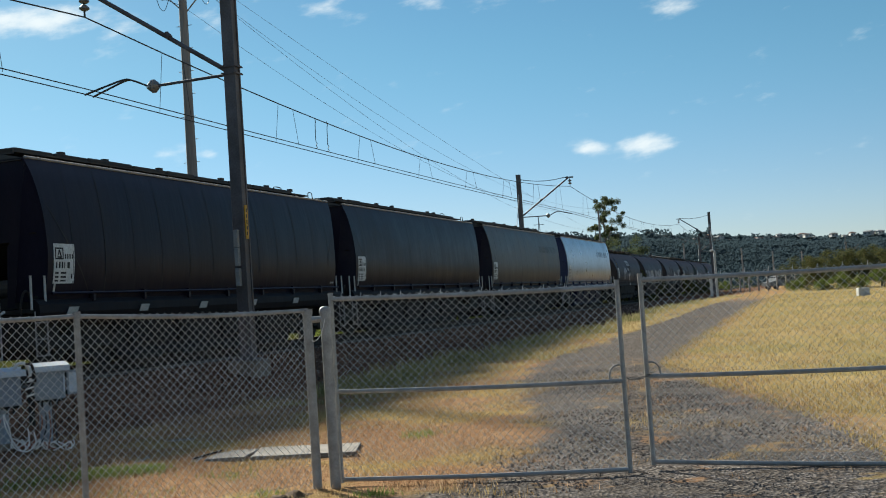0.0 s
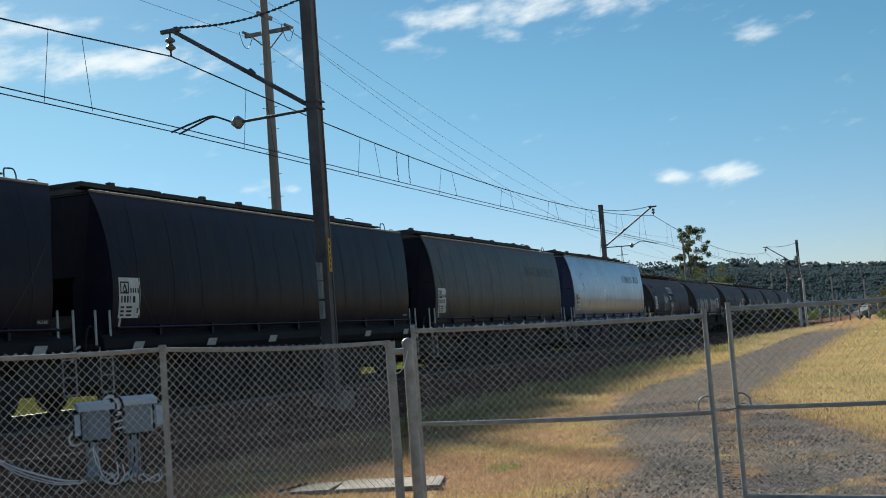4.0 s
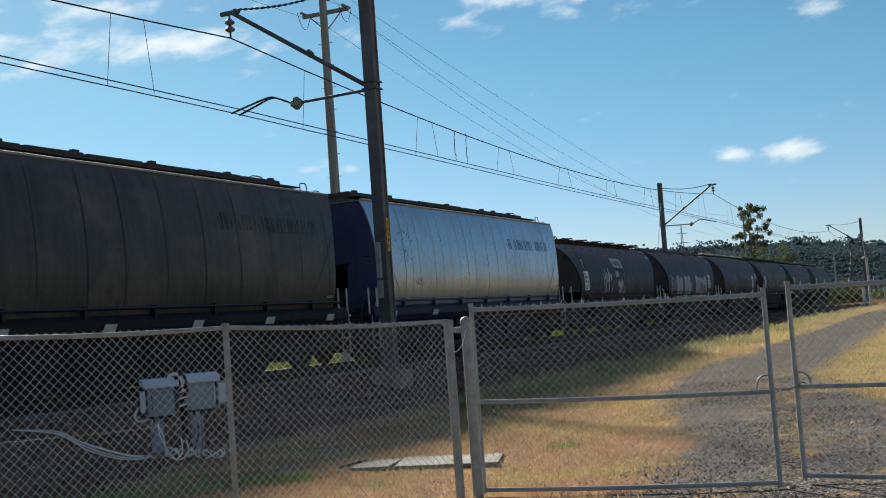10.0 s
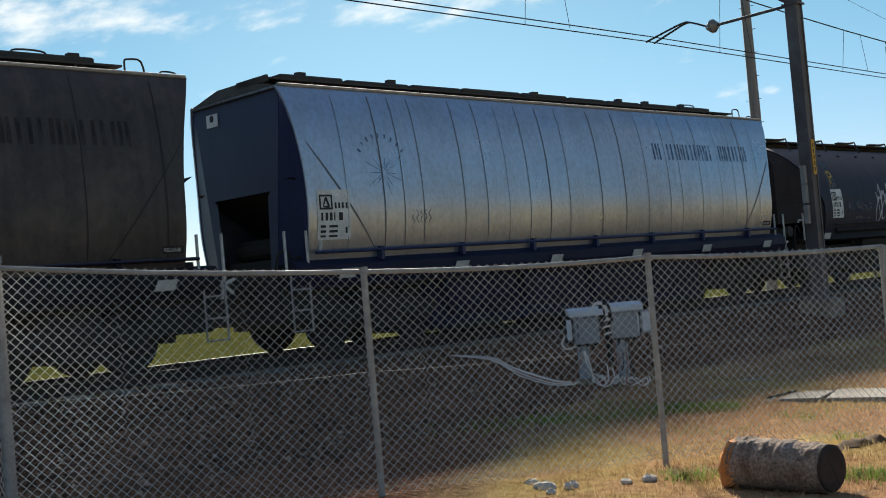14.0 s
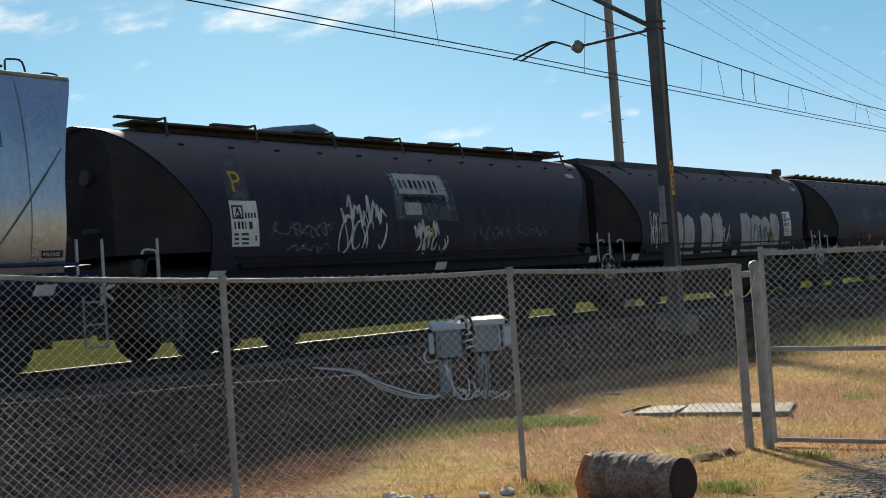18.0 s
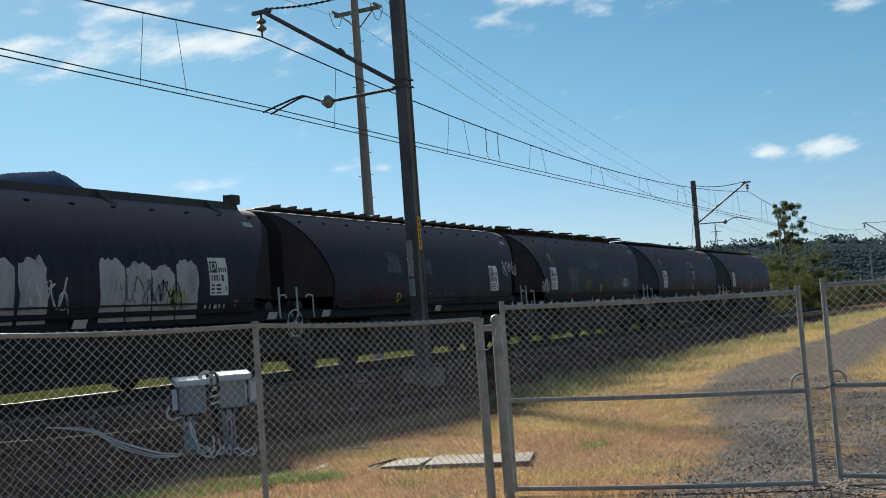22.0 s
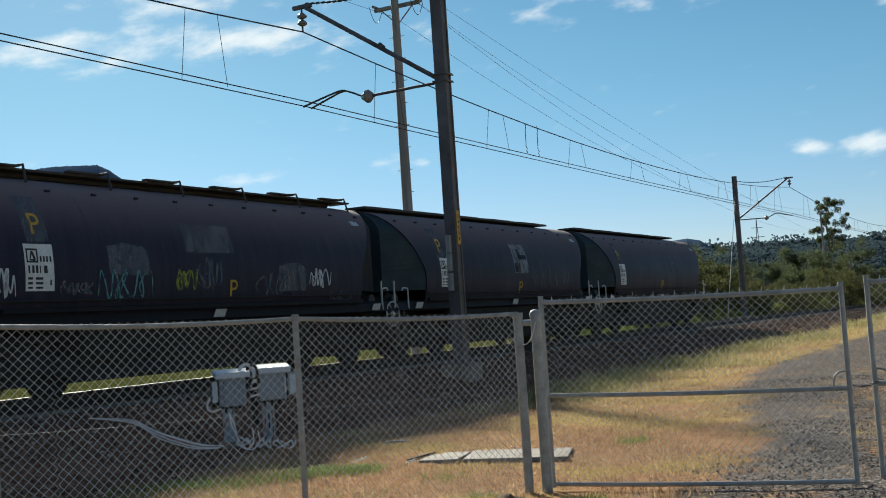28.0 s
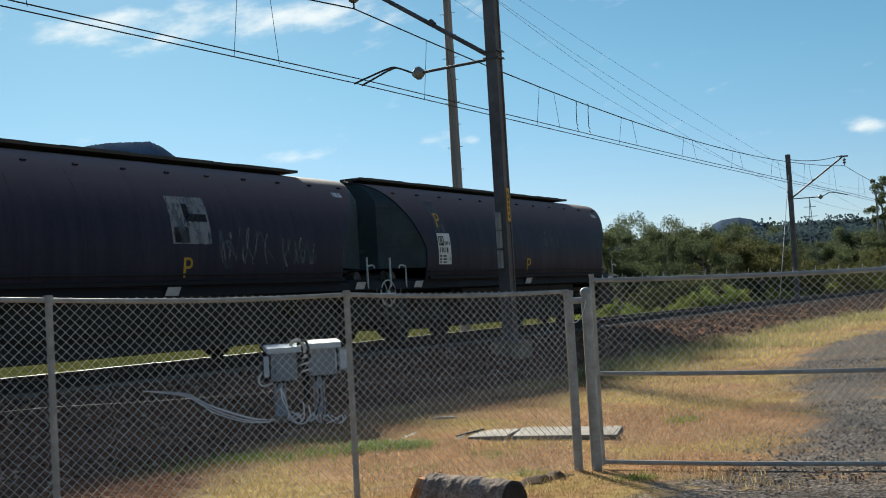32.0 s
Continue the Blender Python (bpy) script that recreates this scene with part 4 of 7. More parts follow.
        for i in range(5):
            g = Geo()
            pts = [(2.3 + i * 0.09 + 0.03 * math.sin(j * 2 + i), 1.85 + 0.22 * j / 5) for j in range(6)]
            stroke(g, SIDE_A, pts, 0.03)
            part("scribble_stroke", g, TAG_DULL, w, fix=False)
    moving.append((w, s))
    return w


def wagon_b(s, rng, roof="brackets", tags=(), panel_x=1.72, nose=0.0):
    L = 12.2
    w = thing("hopper_wagon", {"brackets": "faded black hopper wagon with graffiti and bracketed roof walkway", "trough": "black hopper wagon with pale painted-over patches and raised roof trough",
                               "teeth": "black hopper wagon with a row of roof hatches", "flat": "black rounded hopper wagon with faint tags and low roof walkway"}[roof], "wagon", "wagons of the train", m=TRACK @ pose(s, MID, RAIL_Z))
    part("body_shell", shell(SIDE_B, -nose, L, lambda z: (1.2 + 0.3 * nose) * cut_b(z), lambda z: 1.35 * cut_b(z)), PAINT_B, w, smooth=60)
    sheet = ENDS_T if roof == "flat" else ENDS
    for flip in (0, 1):
        fx = (lambda v: L - v) if flip else (lambda v: v - nose)
        # a closed end: an upright wall and a cheek each side out to the swept edge of the skin
        rows = [(y, z) for y, z in SIDE_B if z > 1.55]
        inner = [(min(0.80 * y, 0.92), z) for y, z in rows]
        sweep = 1.35 if flip else 1.2 + 0.3 * nose
        g = Geo()
        g.v = [(fx(0.05), -y, z) for y, z in inner] + [(fx(0.05), y, z) for y, z in inner]
        k = len(inner)
        g.f = [(i, i + 1, k + i + 1, k + i) for i in range(k - 1)]
        part("end_wall", g, sheet, w)
        for sg in (-1, 1):
            g = Geo()
            for (yi, z), (yo, _) in zip(inner, rows):
                g.v += [(fx(0.05), sg * yi, z), (fx(0.03 + sweep * cut_b(z)), sg * (yo - 0.02), z)]
            g.f = [(2 * i, 2 * i + 1, 2 * i + 3, 2 * i + 2) for i in range(k - 1)]
            part("end_cheek", g, sheet, w)
        part("air_tank", Geo().tube([(fx(0.35), -1.05, 1.40), (fx(0.35), 0.7, 1.40)], 0.13, 14), CYL, w)
        part("reservoir", Geo().tube([(fx(0.16), -0.62, 1.98), (fx(0.16), -0.58, 1.98), (fx(0.16), -0.16, 1.98), (fx(0.16), -0.12, 1.98)], [0.06, 0.12, 0.12, 0.06], 12), CYL, w, smooth=40)
        part("reservoir", Geo().tube([(fx(0.16), 0.10, 1.92), (fx(0.16), 0.14, 1.92), (fx(0.16), 0.56, 1.92), (fx(0.16), 0.6, 1.92)], [0.06, 0.12, 0.12, 0.06], 12), CYL, w, smooth=40)
        part("bent_grab_rail", Geo().tube(spline([(fx(0.42), -1.36, 1.16), (fx(0.42), -1.36, 1.56), (fx(0.40), -1.36, 1.62), (fx(0.22), -1.36, 1.64), (fx(0.16), -1.36, 1.58)], 14), 0.018, 6), WHITE, w, smooth=50)
        part("brake_cylinder", Geo().disc((fx(0.06), -0.35, 2.75), (1, 0, 0), 0.12, 0.14, 12), CYL, w)
    part("roof_sheet", Geo().loft([[(x, -0.32, 3.49), (x, -0.15, 3.535), (x, 0.15, 3.535), (x, 0.32, 3.49), (x, 0, 3.46)] for x in (-nose, L)]), ROOF, w)
    if roof == "brackets":
        part("walkway", Geo().box((L / 2, -0.25, 3.62), (L - 0.4, 0.5, 0.035)), GRATE, w)
        for i in range(7):
            x = 0.6 + i * (L - 1.3) / 6
            part("walkway_bracket", Geo().tube([(x, -0.78, 3.38), (x + 0.1, -0.62, 3.68), (x + 0.12, -0.1, 3.70)], 0.022, 6).box((x - 0.35, -0.55, 3.655), (0.8, 0.12, 0.03)), GRATE, w)
        part("roof_hatch", Geo().box((L / 2, 0.1, 3.58), (L - 1.2, 0.6, 0.1), bevel=0.02), GRATE, w)
    elif roof == "trough":
        part("roof_trough", Geo().loft([[(x, -0.55, 3.44), (x, -0.5, 3.60), (x, 0.5, 3.60), (x, 0.55, 3.44)] for x in (0.1, L - 0.5)]), GRATE, w)
        for i in range(4):
            x = 1.6 + i * 3.0
            part("trough_bracket", Geo().loft([[(x, -0.95, 3.22), (x + 0.2, -0.95, 3.22), (x + 0.16, -0.52, 3.58), (x + 0.04, -0.52, 3.58)], [(x, -0.90, 3.20), (x + 0.2, -0.90, 3.20), (x + 0.16, -0.45, 3.56), (x + 0.04, -0.45, 3.56)]]), GRATE, w)
        part("hatch_crank", Geo().box((L - 0.55, -0.45, 3.66), (0.3, 0.2, 0.2), bevel=0.02).tube([(L - 0.9, -0.5, 3.5), (L - 0.9, -0.5, 3.72), (L - 0.5, -0.5, 3.72)], 0.02, 6), GRATE, w)
    elif roof == "teeth":
        part("walkway", Geo().box((L / 2, -0.35, 3.57), (L - 0.5, 0.4, 0.04)), GRATE, w)
        for i in range(19):
            x = 0.5 + i * (L - 1.0) / 18
            part("roof_hatch", Geo().loft([[(x - 0.22, y, 3.58), (x + 0.22, y, 3.60), (x + 0.24, y, 3.67), (x - 0.1, y, 3.63)] for y in (-0.5, 0.3)]), GRATE, w)
    else:
        part("walkway", Geo().box((L / 2 - 0.6, -0.2, 3.58), (L - 1.6, 0.55, 0.05)), GRATE, w)
        for i in range(5):
            part("roof_hatch", Geo().box((1.5 + i * 2.1, 0.0, 3.62), (1.5, 0.6, 0.06), bevel=0.015), GRATE, w)
    for i in range(8):
        part("weld_line", wrap(SIDE_B, 1.9 + i * 1.2, 1.912 + i * 1.2, 1.4, 3.3, 0.004, 10), SEAM, w, fix=False)
    for i in range(12):
        part("eave_clip", Geo().box((0.7 + i * 0.98, -0.96, 3.235), (0.10, 0.05, 0.025), m=Euler((radians(-38), 0, 0)).to_matrix()), PAINT_B, w)
    part("lower_rail", Geo().box((L / 2, -1.40, 1.36), (L - 2.6, 0.08, 0.09), bevel=0.015), FRAME, w)
    part("side_pipe", Geo().tube([(1.2, -1.46, 1.50), (L - 1.3, -1.46, 1.50)], 0.018, 6), UNDER, w)
    data_panel(SIDE_B, w, panel_x, 0.55, 0.70)
    part("small_sign", wrap(SIDE_B, L - 1.15, L - 0.85, 3.02, 3.12, 0.006, 3), TAG, w, fix=False)
    if roof != "brackets":
        part("handbrake_wheel", HANDWHEEL, None, w, m=pose(-0.30, -1.36, 1.06))
    underframe(w, L, FRAME, False, rng)
    for t in tags:
        kind, x, z, ww, hh, col = t
        if kind == "bold":
            for g in throw_up(SIDE_B, x, z, ww, hh, rng):
                part("graffiti_stroke", g, col, w, "bold white spray-painted stroke", fix=False)
        elif kind == "tag":
            for g in scrawl(SIDE_B, x, z, ww, hh, rng, 0.055):
                part("graffiti_stroke", g, col, w, "spray-painted stroke", fix=False)
        elif kind == "blob":
            g = Geo()
            n, k = 10, 6
            for i in range(n + 1):
                f = i / n
                top = z + hh * (0.78 + 0.22 * math.sin(math.pi * (0.1 + 0.8 * f)) ** 0.6 + 0.16 * noise.noise((x * 3 + f * 5, 1, 0)))
                for j in range(k + 1):
                    zz = z + (top - z) * j / k
                    g.v.append((x + ww * f + 0.05 * noise.noise((zz * 4, f * 2, x * 7)), -side_y(SIDE_B, zz) - 0.006, zz))
            g.f = [(i * (k + 1) + j, (i + 1) * (k + 1) + j, (i + 1) * (k + 1) + j + 1, i * (k + 1) + j + 1) for i in range(n) for j in range(k)]
            part("painted_patch", g, col, w, "painted-over patch", fix=False)
        elif kind == "board":
            part("faded_panel", wrap(SIDE_B, x, x + ww, z, z + hh, 0.0075 if col is BLOT else 0.005), col, w, "faded company panel", fix=False)
        elif kind == "bars":
            for i in range(int(ww / 0.14)):
                part("lettering_bar", wrap(SIDE_B, x + i * 0.14, x + i * 0.14 + rng.uniform(0.04, 0.09), z, z + hh, 0.008, 2), col, w, fix=False)
        elif kind == "P":
            if z > 2.3:
                part("worn_patch", wrap(SIDE_B, x - 0.10, x + 0.34, z - 0.12, z + hh + 0.12, 0.004, 8), PATCH_D, w, "thin grey patch behind a stencilled letter", fix=False)
            part("stencil_letter", word_mesh(SIDE_B, "P", x, z, hh, YELLOW), None, w, "yellow stencilled letter")
    moving.append((w, s))
    return w


rng = random.Random(5)
for i, s in enumerate(WAGON_A):
    wagon_a(s, rng, silver=(i == 4), release=(i == 3))
T, Dl, Te, Li, Re = TAG, TAG_DULL, TAG_TEAL, TAG_LIME, TAG_RED
wagon_b(WAGON_B[0], rng, "brackets", [("P", 1.25, 2.49, 0.3, 0.48, 0), ("bold", 3.55, 1.58, 1.2, 0.92, T), ("board", 4.95, 2.05, 1.75, 0.92, PATCH_D), ("board", 5.15, 2.54, 1.35, 0.38, PATCH), ("bars", 5.22, 2.64, 1.25, 0.16, BLOT), ("bars", 6.05, 2.56, 0.4, 0.06, BLOT),
                                      ("board", 5.22, 2.16, 0.45, 0.28, PATCH), ("board", 5.22, 2.38, 1.2, 0.12, BLOT), ("board", 5.04, 2.10, 0.09, 0.80, MIDG), ("board", 6.42, 2.25, 0.11, 0.66, MIDG), ("bold", 5.4, 1.50, 0.95, 0.58, T), ("P", 5.72, 1.62, 0.3, 0.44, 0),
                                      ("tag", 2.0, 1.9, 1.3, 0.3, Dl), ("tag", 2.3, 1.6, 0.9, 0.16, Dl), ("tag", 7.3, 1.8, 1.0, 0.3, Dl), ("tag", 8.6, 1.85, 1.0, 0.25, Dl)], 1.15, 0.6)
blobs = [("blob", 2.70 + i * 0.60, 1.24, 0.54, 1.06 - 0.1 * (i % 2), PATCH) for i in range(2)] + [("blob", 4.25 + i * 0.64, 1.26, 0.56, 1.02, PATCH) for i in range(2)] + [("blob", 6.6 + i * 0.64, 1.24, 0.60, 1.06 - 0.06 * (i % 3), PATCH) for i in range(4)]
wagon_b(WAGON_B[1], rng, "trough", [("tag", 1.6, 1.85, 0.9, 0.95, T), ("tag", 1.9, 2.2, 0.6, 0.3, Dl)] + blobs + [("tag", 6.9, 1.75, 1.0, 0.55, Dl), ("tag", 7.7, 1.7, 0.9, 0.5, BLOT), ("tag", 5.0, 1.7, 0.9, 0.7, T), ("tag", 8.3, 1.6, 0.5, 0.4, Li), ("bars", 9.3, 1.40, 0.8, 0.1, T), ("P", 10.2, 1.42, 0.2, 0.2, 0)], 9.45)
wagon_b(WAGON_B[2], rng, "teeth", [("P", 3.96, 1.31, 0.3, 0.48, 0), ("tag", 2.4, 1.6, 1.4, 0.4, Re), ("tag", 5.6, 1.5, 1.8, 0.35, Dl), ("board", 9.3, 1.7, 0.6, 0.6, Dl), ("tag", 9.4, 2.0, 0.5, 0.4, T), ("tag", 10.4, 2.3, 0.9, 0.5, T), ("board", 3.6, 2.1, 0.7, 0.5, Dl), ("board", 5.0, 2.1, 0.9, 0.35, Dl)], 9.4)
wagon_b(WAGON_B[3], rng, "brackets", [("P", 1.9, 2.50, 0.3, 0.48, 0), ("tag", 1.0, 1.75, 0.5, 0.5, T), ("tag", 3.1, 1.74, 1.27, 0.5, Te), ("tag", 2.45, 1.7, 0.6, 0.25, Dl), ("tag", 5.0, 1.83, 0.55, 0.5, Li), ("tag", 5.6, 1.9, 0.6, 0.7, Dl), ("P", 6.38, 1.49, 0.3, 0.48, 0), ("tag", 7.3, 1.75, 1.0, 0.5, Dl),
                                      ("tag", 8.9, 1.85, 0.7, 0.4, T), ("tag", 9.6, 1.5, 0.8, 0.25, Dl), ("blob", 3.4, 1.9, 0.9, 0.5, Dl), ("blob", 7.9, 1.6, 0.9, 0.55, Dl), ("board", 5.3, 2.3, 1.3, 0.5, Dl)])
wagon_b(WAGON_B[4], rng, "flat", [("P", 1.95, 2.49, 0.3, 0.48, 0), ("board", 6.15, 2.0, 0.92, 0.80, MIDG), ("board", 6.50, 2.38, 0.52, 0.13, BLOT), ("board", 6.48, 2.44, 0.14, 0.24, BLOT), ("board", 6.2, 2.02, 0.34, 0.26, BLOT), ("blob", 6.7, 2.02, 0.28, 0.35, MIDG), ("P", 6.35, 1.45, 0.3, 0.48, 0), ("tag", 7.2, 1.95, 1.5, 0.8, Dl), ("tag", 8.9, 1.9, 1.0, 0.6, Dl)], 1.92)
wagon_b(WAGON_B[5], rng, "flat", [("P", 1.75, 2.49, 0.3, 0.48, 0), ("P", 6.0, 1.47, 0.3, 0.48, 0), ("tag", 7.0, 2.3, 1.0, 0.5, Dl)], 1.68)

# ---- overhead line ----
PLATE = surface("grey_cable_cover", (0.33, 0.33, 0.32), (0.24, 0.235, 0.22), rough=0.7)
SIGN_Y = surface("yellow_mast_sign", (0.68, 0.36, 0.015), rough=0.5, bump=0)
CHAIN_M = surface("dark_chain_steel", (0.10, 0.095, 0.09), rough=0.5, metal=0.7, bump=0)


def catenary_mast(s, d, side, foot=0.7, near=False):
    """A box mast with a raking arm that hangs the messenger wire, and a steady arm for the two contact wires."""
    k = MID - d
    mast = thing("catenary_mast", "brown-grey steel railway mast with raking cantilever on a concrete footing", "mast", "catenary masts", m=TRACK @ pose(s, d, 0))
    for sx in (-1, 1):
        part("post_flange", Geo().box((sx * 0.105, 0, (foot + 9.4) / 2), (0.045, 0.26, 9.4 - foot), bevel=0.006), MAST, mast)
    part("post_web", Geo().box((0, 0, (foot + 9.4) / 2), (0.166, 0.215, 9.4 - foot)), MAST, mast)
    base = Geo().box((0, 0, foot / 2 + 0.0), (0.66, 0.66, foot + 0.1), bevel=0.03)
    part("footing", base, CONCRETE, mast, "rough concrete footing")
    part("base_plate", Geo().box((0, 0, foot + 0.065), (0.42, 0.42, 0.03)), MAST, mast)
    sg = 1 if k > 0 else -1
    zj = 6.78
    for z in (zj - 0.1, zj + 0.05):
        part("collar", Geo().box((0, 0, z), (0.30, 0.32, 0.04)).tube([(-0.2, -0.14, z), (0.2, -0.14, z)], 0.016, 6).tube([(-0.2, 0.14, z), (0.2, 0.14, z)], 0.016, 6), MAST, mast)
    part("raking_arm", Geo().tube([(0, sg * 0.14, zj), (0, k - sg * 0.08, 8.92)], 0.05, 10).disc((0, k * 0.42, 7.68), (0, k * 0.6, 2.14), 0.068, 0.14, 10), MAST, mast)
    part("arm_head", Geo().box((0, k - sg * 0.02, 8.93), (0.09, 0.5, 0.09), bevel=0.01), MAST, mast)
    chain = Geo()
    for i in range(46):
        f = i / 45
        y, z = k * (1 - f) - sg * 0.15 * (1 - f), 8.98 + 0.12 * f - 0.18 * math.sin(math.pi * f)
        chain.box((0, y, z), (0.05 if i % 2 else 0.016, 0.085, 0.016 if i % 2 else 0.05))
    part("stay_chain", chain, CHAIN_M, mast, "dark link chain")
    ins = Geo().tube([(0, k, 8.88), (0, k, 8.36)], 0.022, 8)
    part("suspension_rod", ins, CHAIN_M, mast)
    for z in (8.70, 8.54):
        part("insulator_disc", Geo().tube([(0, k, z - 0.04), (0, k, z), (0, k, z + 0.035), (0, k, z + 0.09)], [0.06, 0.115, 0.105, 0.045], 14), INSUL, mast, "grey glazed insulator disc")
    part("steady_tube", Geo().tube([(0, sg * 0.14, zj - 0.1), (0, k * 0.52, zj - 0.13)], 0.032, 8), MAST, mast)
    part("steady_insulator", Geo().tube([(0, k * 0.50, zj - 0.13), (0, k * 0.53, zj - 0.13), (0, k * 0.545, zj - 0.13), (0, k * 0.58, zj - 0.13)], [0.06, 0.145, 0.145, 0.05], 16), INSUL, mast, "round glazed insulator")
    for dx in (-0.05, 0.05):
        part("steady_arm", Geo().tube(spline([(0, k * 0.56, zj - 0.14), (dx, k * 0.68, zj + 0.05), (dx, k * 0.74, zj + 0.08), (dx * 2, k * 0.86, zj - 0.02), (dx * 3, k * 1.0, zj - 0.15)], 16), 0.022, 6), CHAIN_M, mast)
    if near:
        part("number_sign", Geo().box((-0.02, -0.14, 3.58), (0.12, 0.014, 0.70)), SIGN_Y, mast, "yellow mast sign with black bars")
        for i in range(5):
            part("sign_bar", Geo().box((-0.02, -0.149, 3.34 + i * 0.12), (0.034, 0.006, 0.075)), INK, mast, "black bar")
        for i, z in enumerate((2.45, 2.86, 3.24)):
            part("cable_cover", Geo().box((-0.18, 0.03, z), (0.10, 0.10, 0.37), bevel=0.01), PLATE, mast)
    else:
        part("guy_wire", Geo().tube([(-0.1, 0, 8.2), (-2.0, sg * -0.6, 0.4)], 0.018, 6), WIRE, mast)
    return mast


INSUL = surface("grey_porcelain", (0.24, 0.225, 0.21), (0.15, 0.14, 0.135), rough=0.25, bump=0)
SPANS = [(-30.0, 11.42, 1), (21.8, 11.42, 1), (72.5, 18.2, -1), (129.0, 11.67, 1), (182.0, 18.2, -1)]
for i, (s, d, side) in enumerate(SPANS):
    if i:
        catenary_mast(s, d, side, near=(i == 1))
oh = thing("overhead_line", "dark overhead contact and messenger wires with droppers", "overhead wires", m=TRACK)
for (sa_, _, _), (sb_, _, _) in zip(SPANS, SPANS[1:]):
    mz = lambda f: 8.36 - 0.95 * 4 * f * (1 - f)
    part("messenger_wire", Geo().tube([(sa_ + (sb_ - sa_) * i / 16, MID, mz(i / 16)) for i in range(17)], 0.016, 6), CABLE, oh)
    for dy, dz in ((-0.09, 0.03), (0.09, -0.03)):
        part("contact_wire", Geo().tube([(sa_ + (sb_ - sa_) * i / 8, MID + dy, 6.71 + dz - 0.08 * math.sin(math.pi * i / 8)) for i in range(9)], 0.012, 6), CABLE, oh)
    hung = {0: [-20.0 + 6.3 * i for i in range(7)], 1: [24.9, 31.2, 37.5, 43.8, 50.1, 56.4, 62.7, 68.4]}.get([q[0] for q in SPANS].index(sa_), [sa_ + 4 + 6.3 * i for i in range(8)])
    for s in hung:
        for j in (0, 1):
            q = s + 0.98 * j
            part("dropper", Geo().tube([(q, MID, mz((q - sa_) / (sb_ - sa_))), (q + (0.1 if j else -0.1), MID + (-0.09 if j else 0.09), 6.66)], 0.0065, 5), CABLE, oh)
s = 33.8
for j in (0, 0.92):
    part("tension_spring", Geo().tube([(s + j + 0.05 * (i % 2) - 0.025, MID, 7.7 - 1.0 * i / 9) for i in range(3)] + [(s + j + 0.09 * (i % 2) - 0.045, MID, 6.95 - 0.06 * i) for i in range(5)], 0.012, 5), CABLE, oh)

# ---- timber power poles and their lines ----
P1 = Vector((-7.97, 38.2, -0.5))
pole = thing("power_pole", "tall grey timber power pole with two crossarms", "power pole", "power poles", m=pose(*P1, 0, 0, 72))
part("post", Geo().tube([(0, 0, 0), (0, 0, 7), (0, 0, 14.6)], [0.19, 0.165, 0.12], 14), POLEWOOD, pole)
part("crossarm", Geo().box((0.14, 0, 12.82), (0.10, 1.75, 0.13), bevel=0.01), POLEWOOD, pole)
part("crossarm", Geo().box((0.0, 0.0, 13.35), (0.9, 0.10, 0.12), bevel=0.01), POLEWOOD, pole)
part("arm_brace", Geo().tube([(0.14, -0.62, 12.78), (0.14, 0, 12.2)], 0.022, 6), GALV, pole)
part("arm_brace", Geo().tube([(0.14, 0.62, 12.78), (0.14, 0, 12.2)], 0.022, 6), GALV, pole)
for i in range(8):
    part("step_bolt", Geo().tube([(0, -0.28, 6.5 + i * 0.75), (0, 0.28 if i % 2 else -0.1, 6.5 + i * 0.75)], 0.012, 5), GALV, pole)
for y in (-0.8, 0.8):
    part("insulator", Geo().tube([(-0.1, y, 12.9), (0.4, y, 12.9)], [0.05, 0.05], 8), INSUL, pole)
    part("jumper", Geo().tube(spline([(-0.35, y, 12.86), (-0.1, y, 12.45), (0.2, y, 12.42), (0.5, y, 12.86)], 12), 0.011, 5), CABLE, pole)
THINWIRE = surface("grey_power_line", (0.16, 0.17, 0.18), rough=0.5, metal=0.6, bump=0)
lines = thing("power_lines", "thin dark power lines sagging between poles", "power lines")
for d, z, slope, bend in ((19.4, 13.43, 0.1204, 0.00040), (20.1, 13.65, 0.1705, 0.00152), (18.7, 12.42, 0.1945, 0.00168), (19.4, 11.91, 0.1641, 0.00170)):
    for reach in (82, -90):
        pts = []
        for i in range(25):
            u = reach * i / 24
            zz = z - slope * u + bend * u * u if u > 0 else z + 0.03 * u + 0.0004 * u * u
            pts.append(tp(33.87 + u, d, zz))
        part("line", Geo().tube(pts, 0.006, 5), THINWIRE, lines)


def small_pole(az, rng_m, top, low=-0.6, r=0.12, arm=0.0):
    x, y = rng_m * math.sin(radians(az)), rng_m * math.cos(radians(az))
    w = thing("utility_pole", "slim weathered pole standing among trees", "pole", "distant poles", m=pose(x, y, low))
    part("post", Geo().tube([(0, 0, 0), (0, 0, top - low)], [r, r * 0.75], 8), POLEWOOD, w)
    if arm:
        part("crossarm", Geo().box((0, 0, top - low - 0.4), (arm, 0.1, 0.12)), POLEWOOD, w)


small_pole(7.65, 118, 9.7)
small_pole(11.55, 150, 7.0)
small_pole(14.2, 170, 6.4)
small_pole(15.6, 150, 5.2, 0)
small_pole(16.9, 170, 5.4, 0)

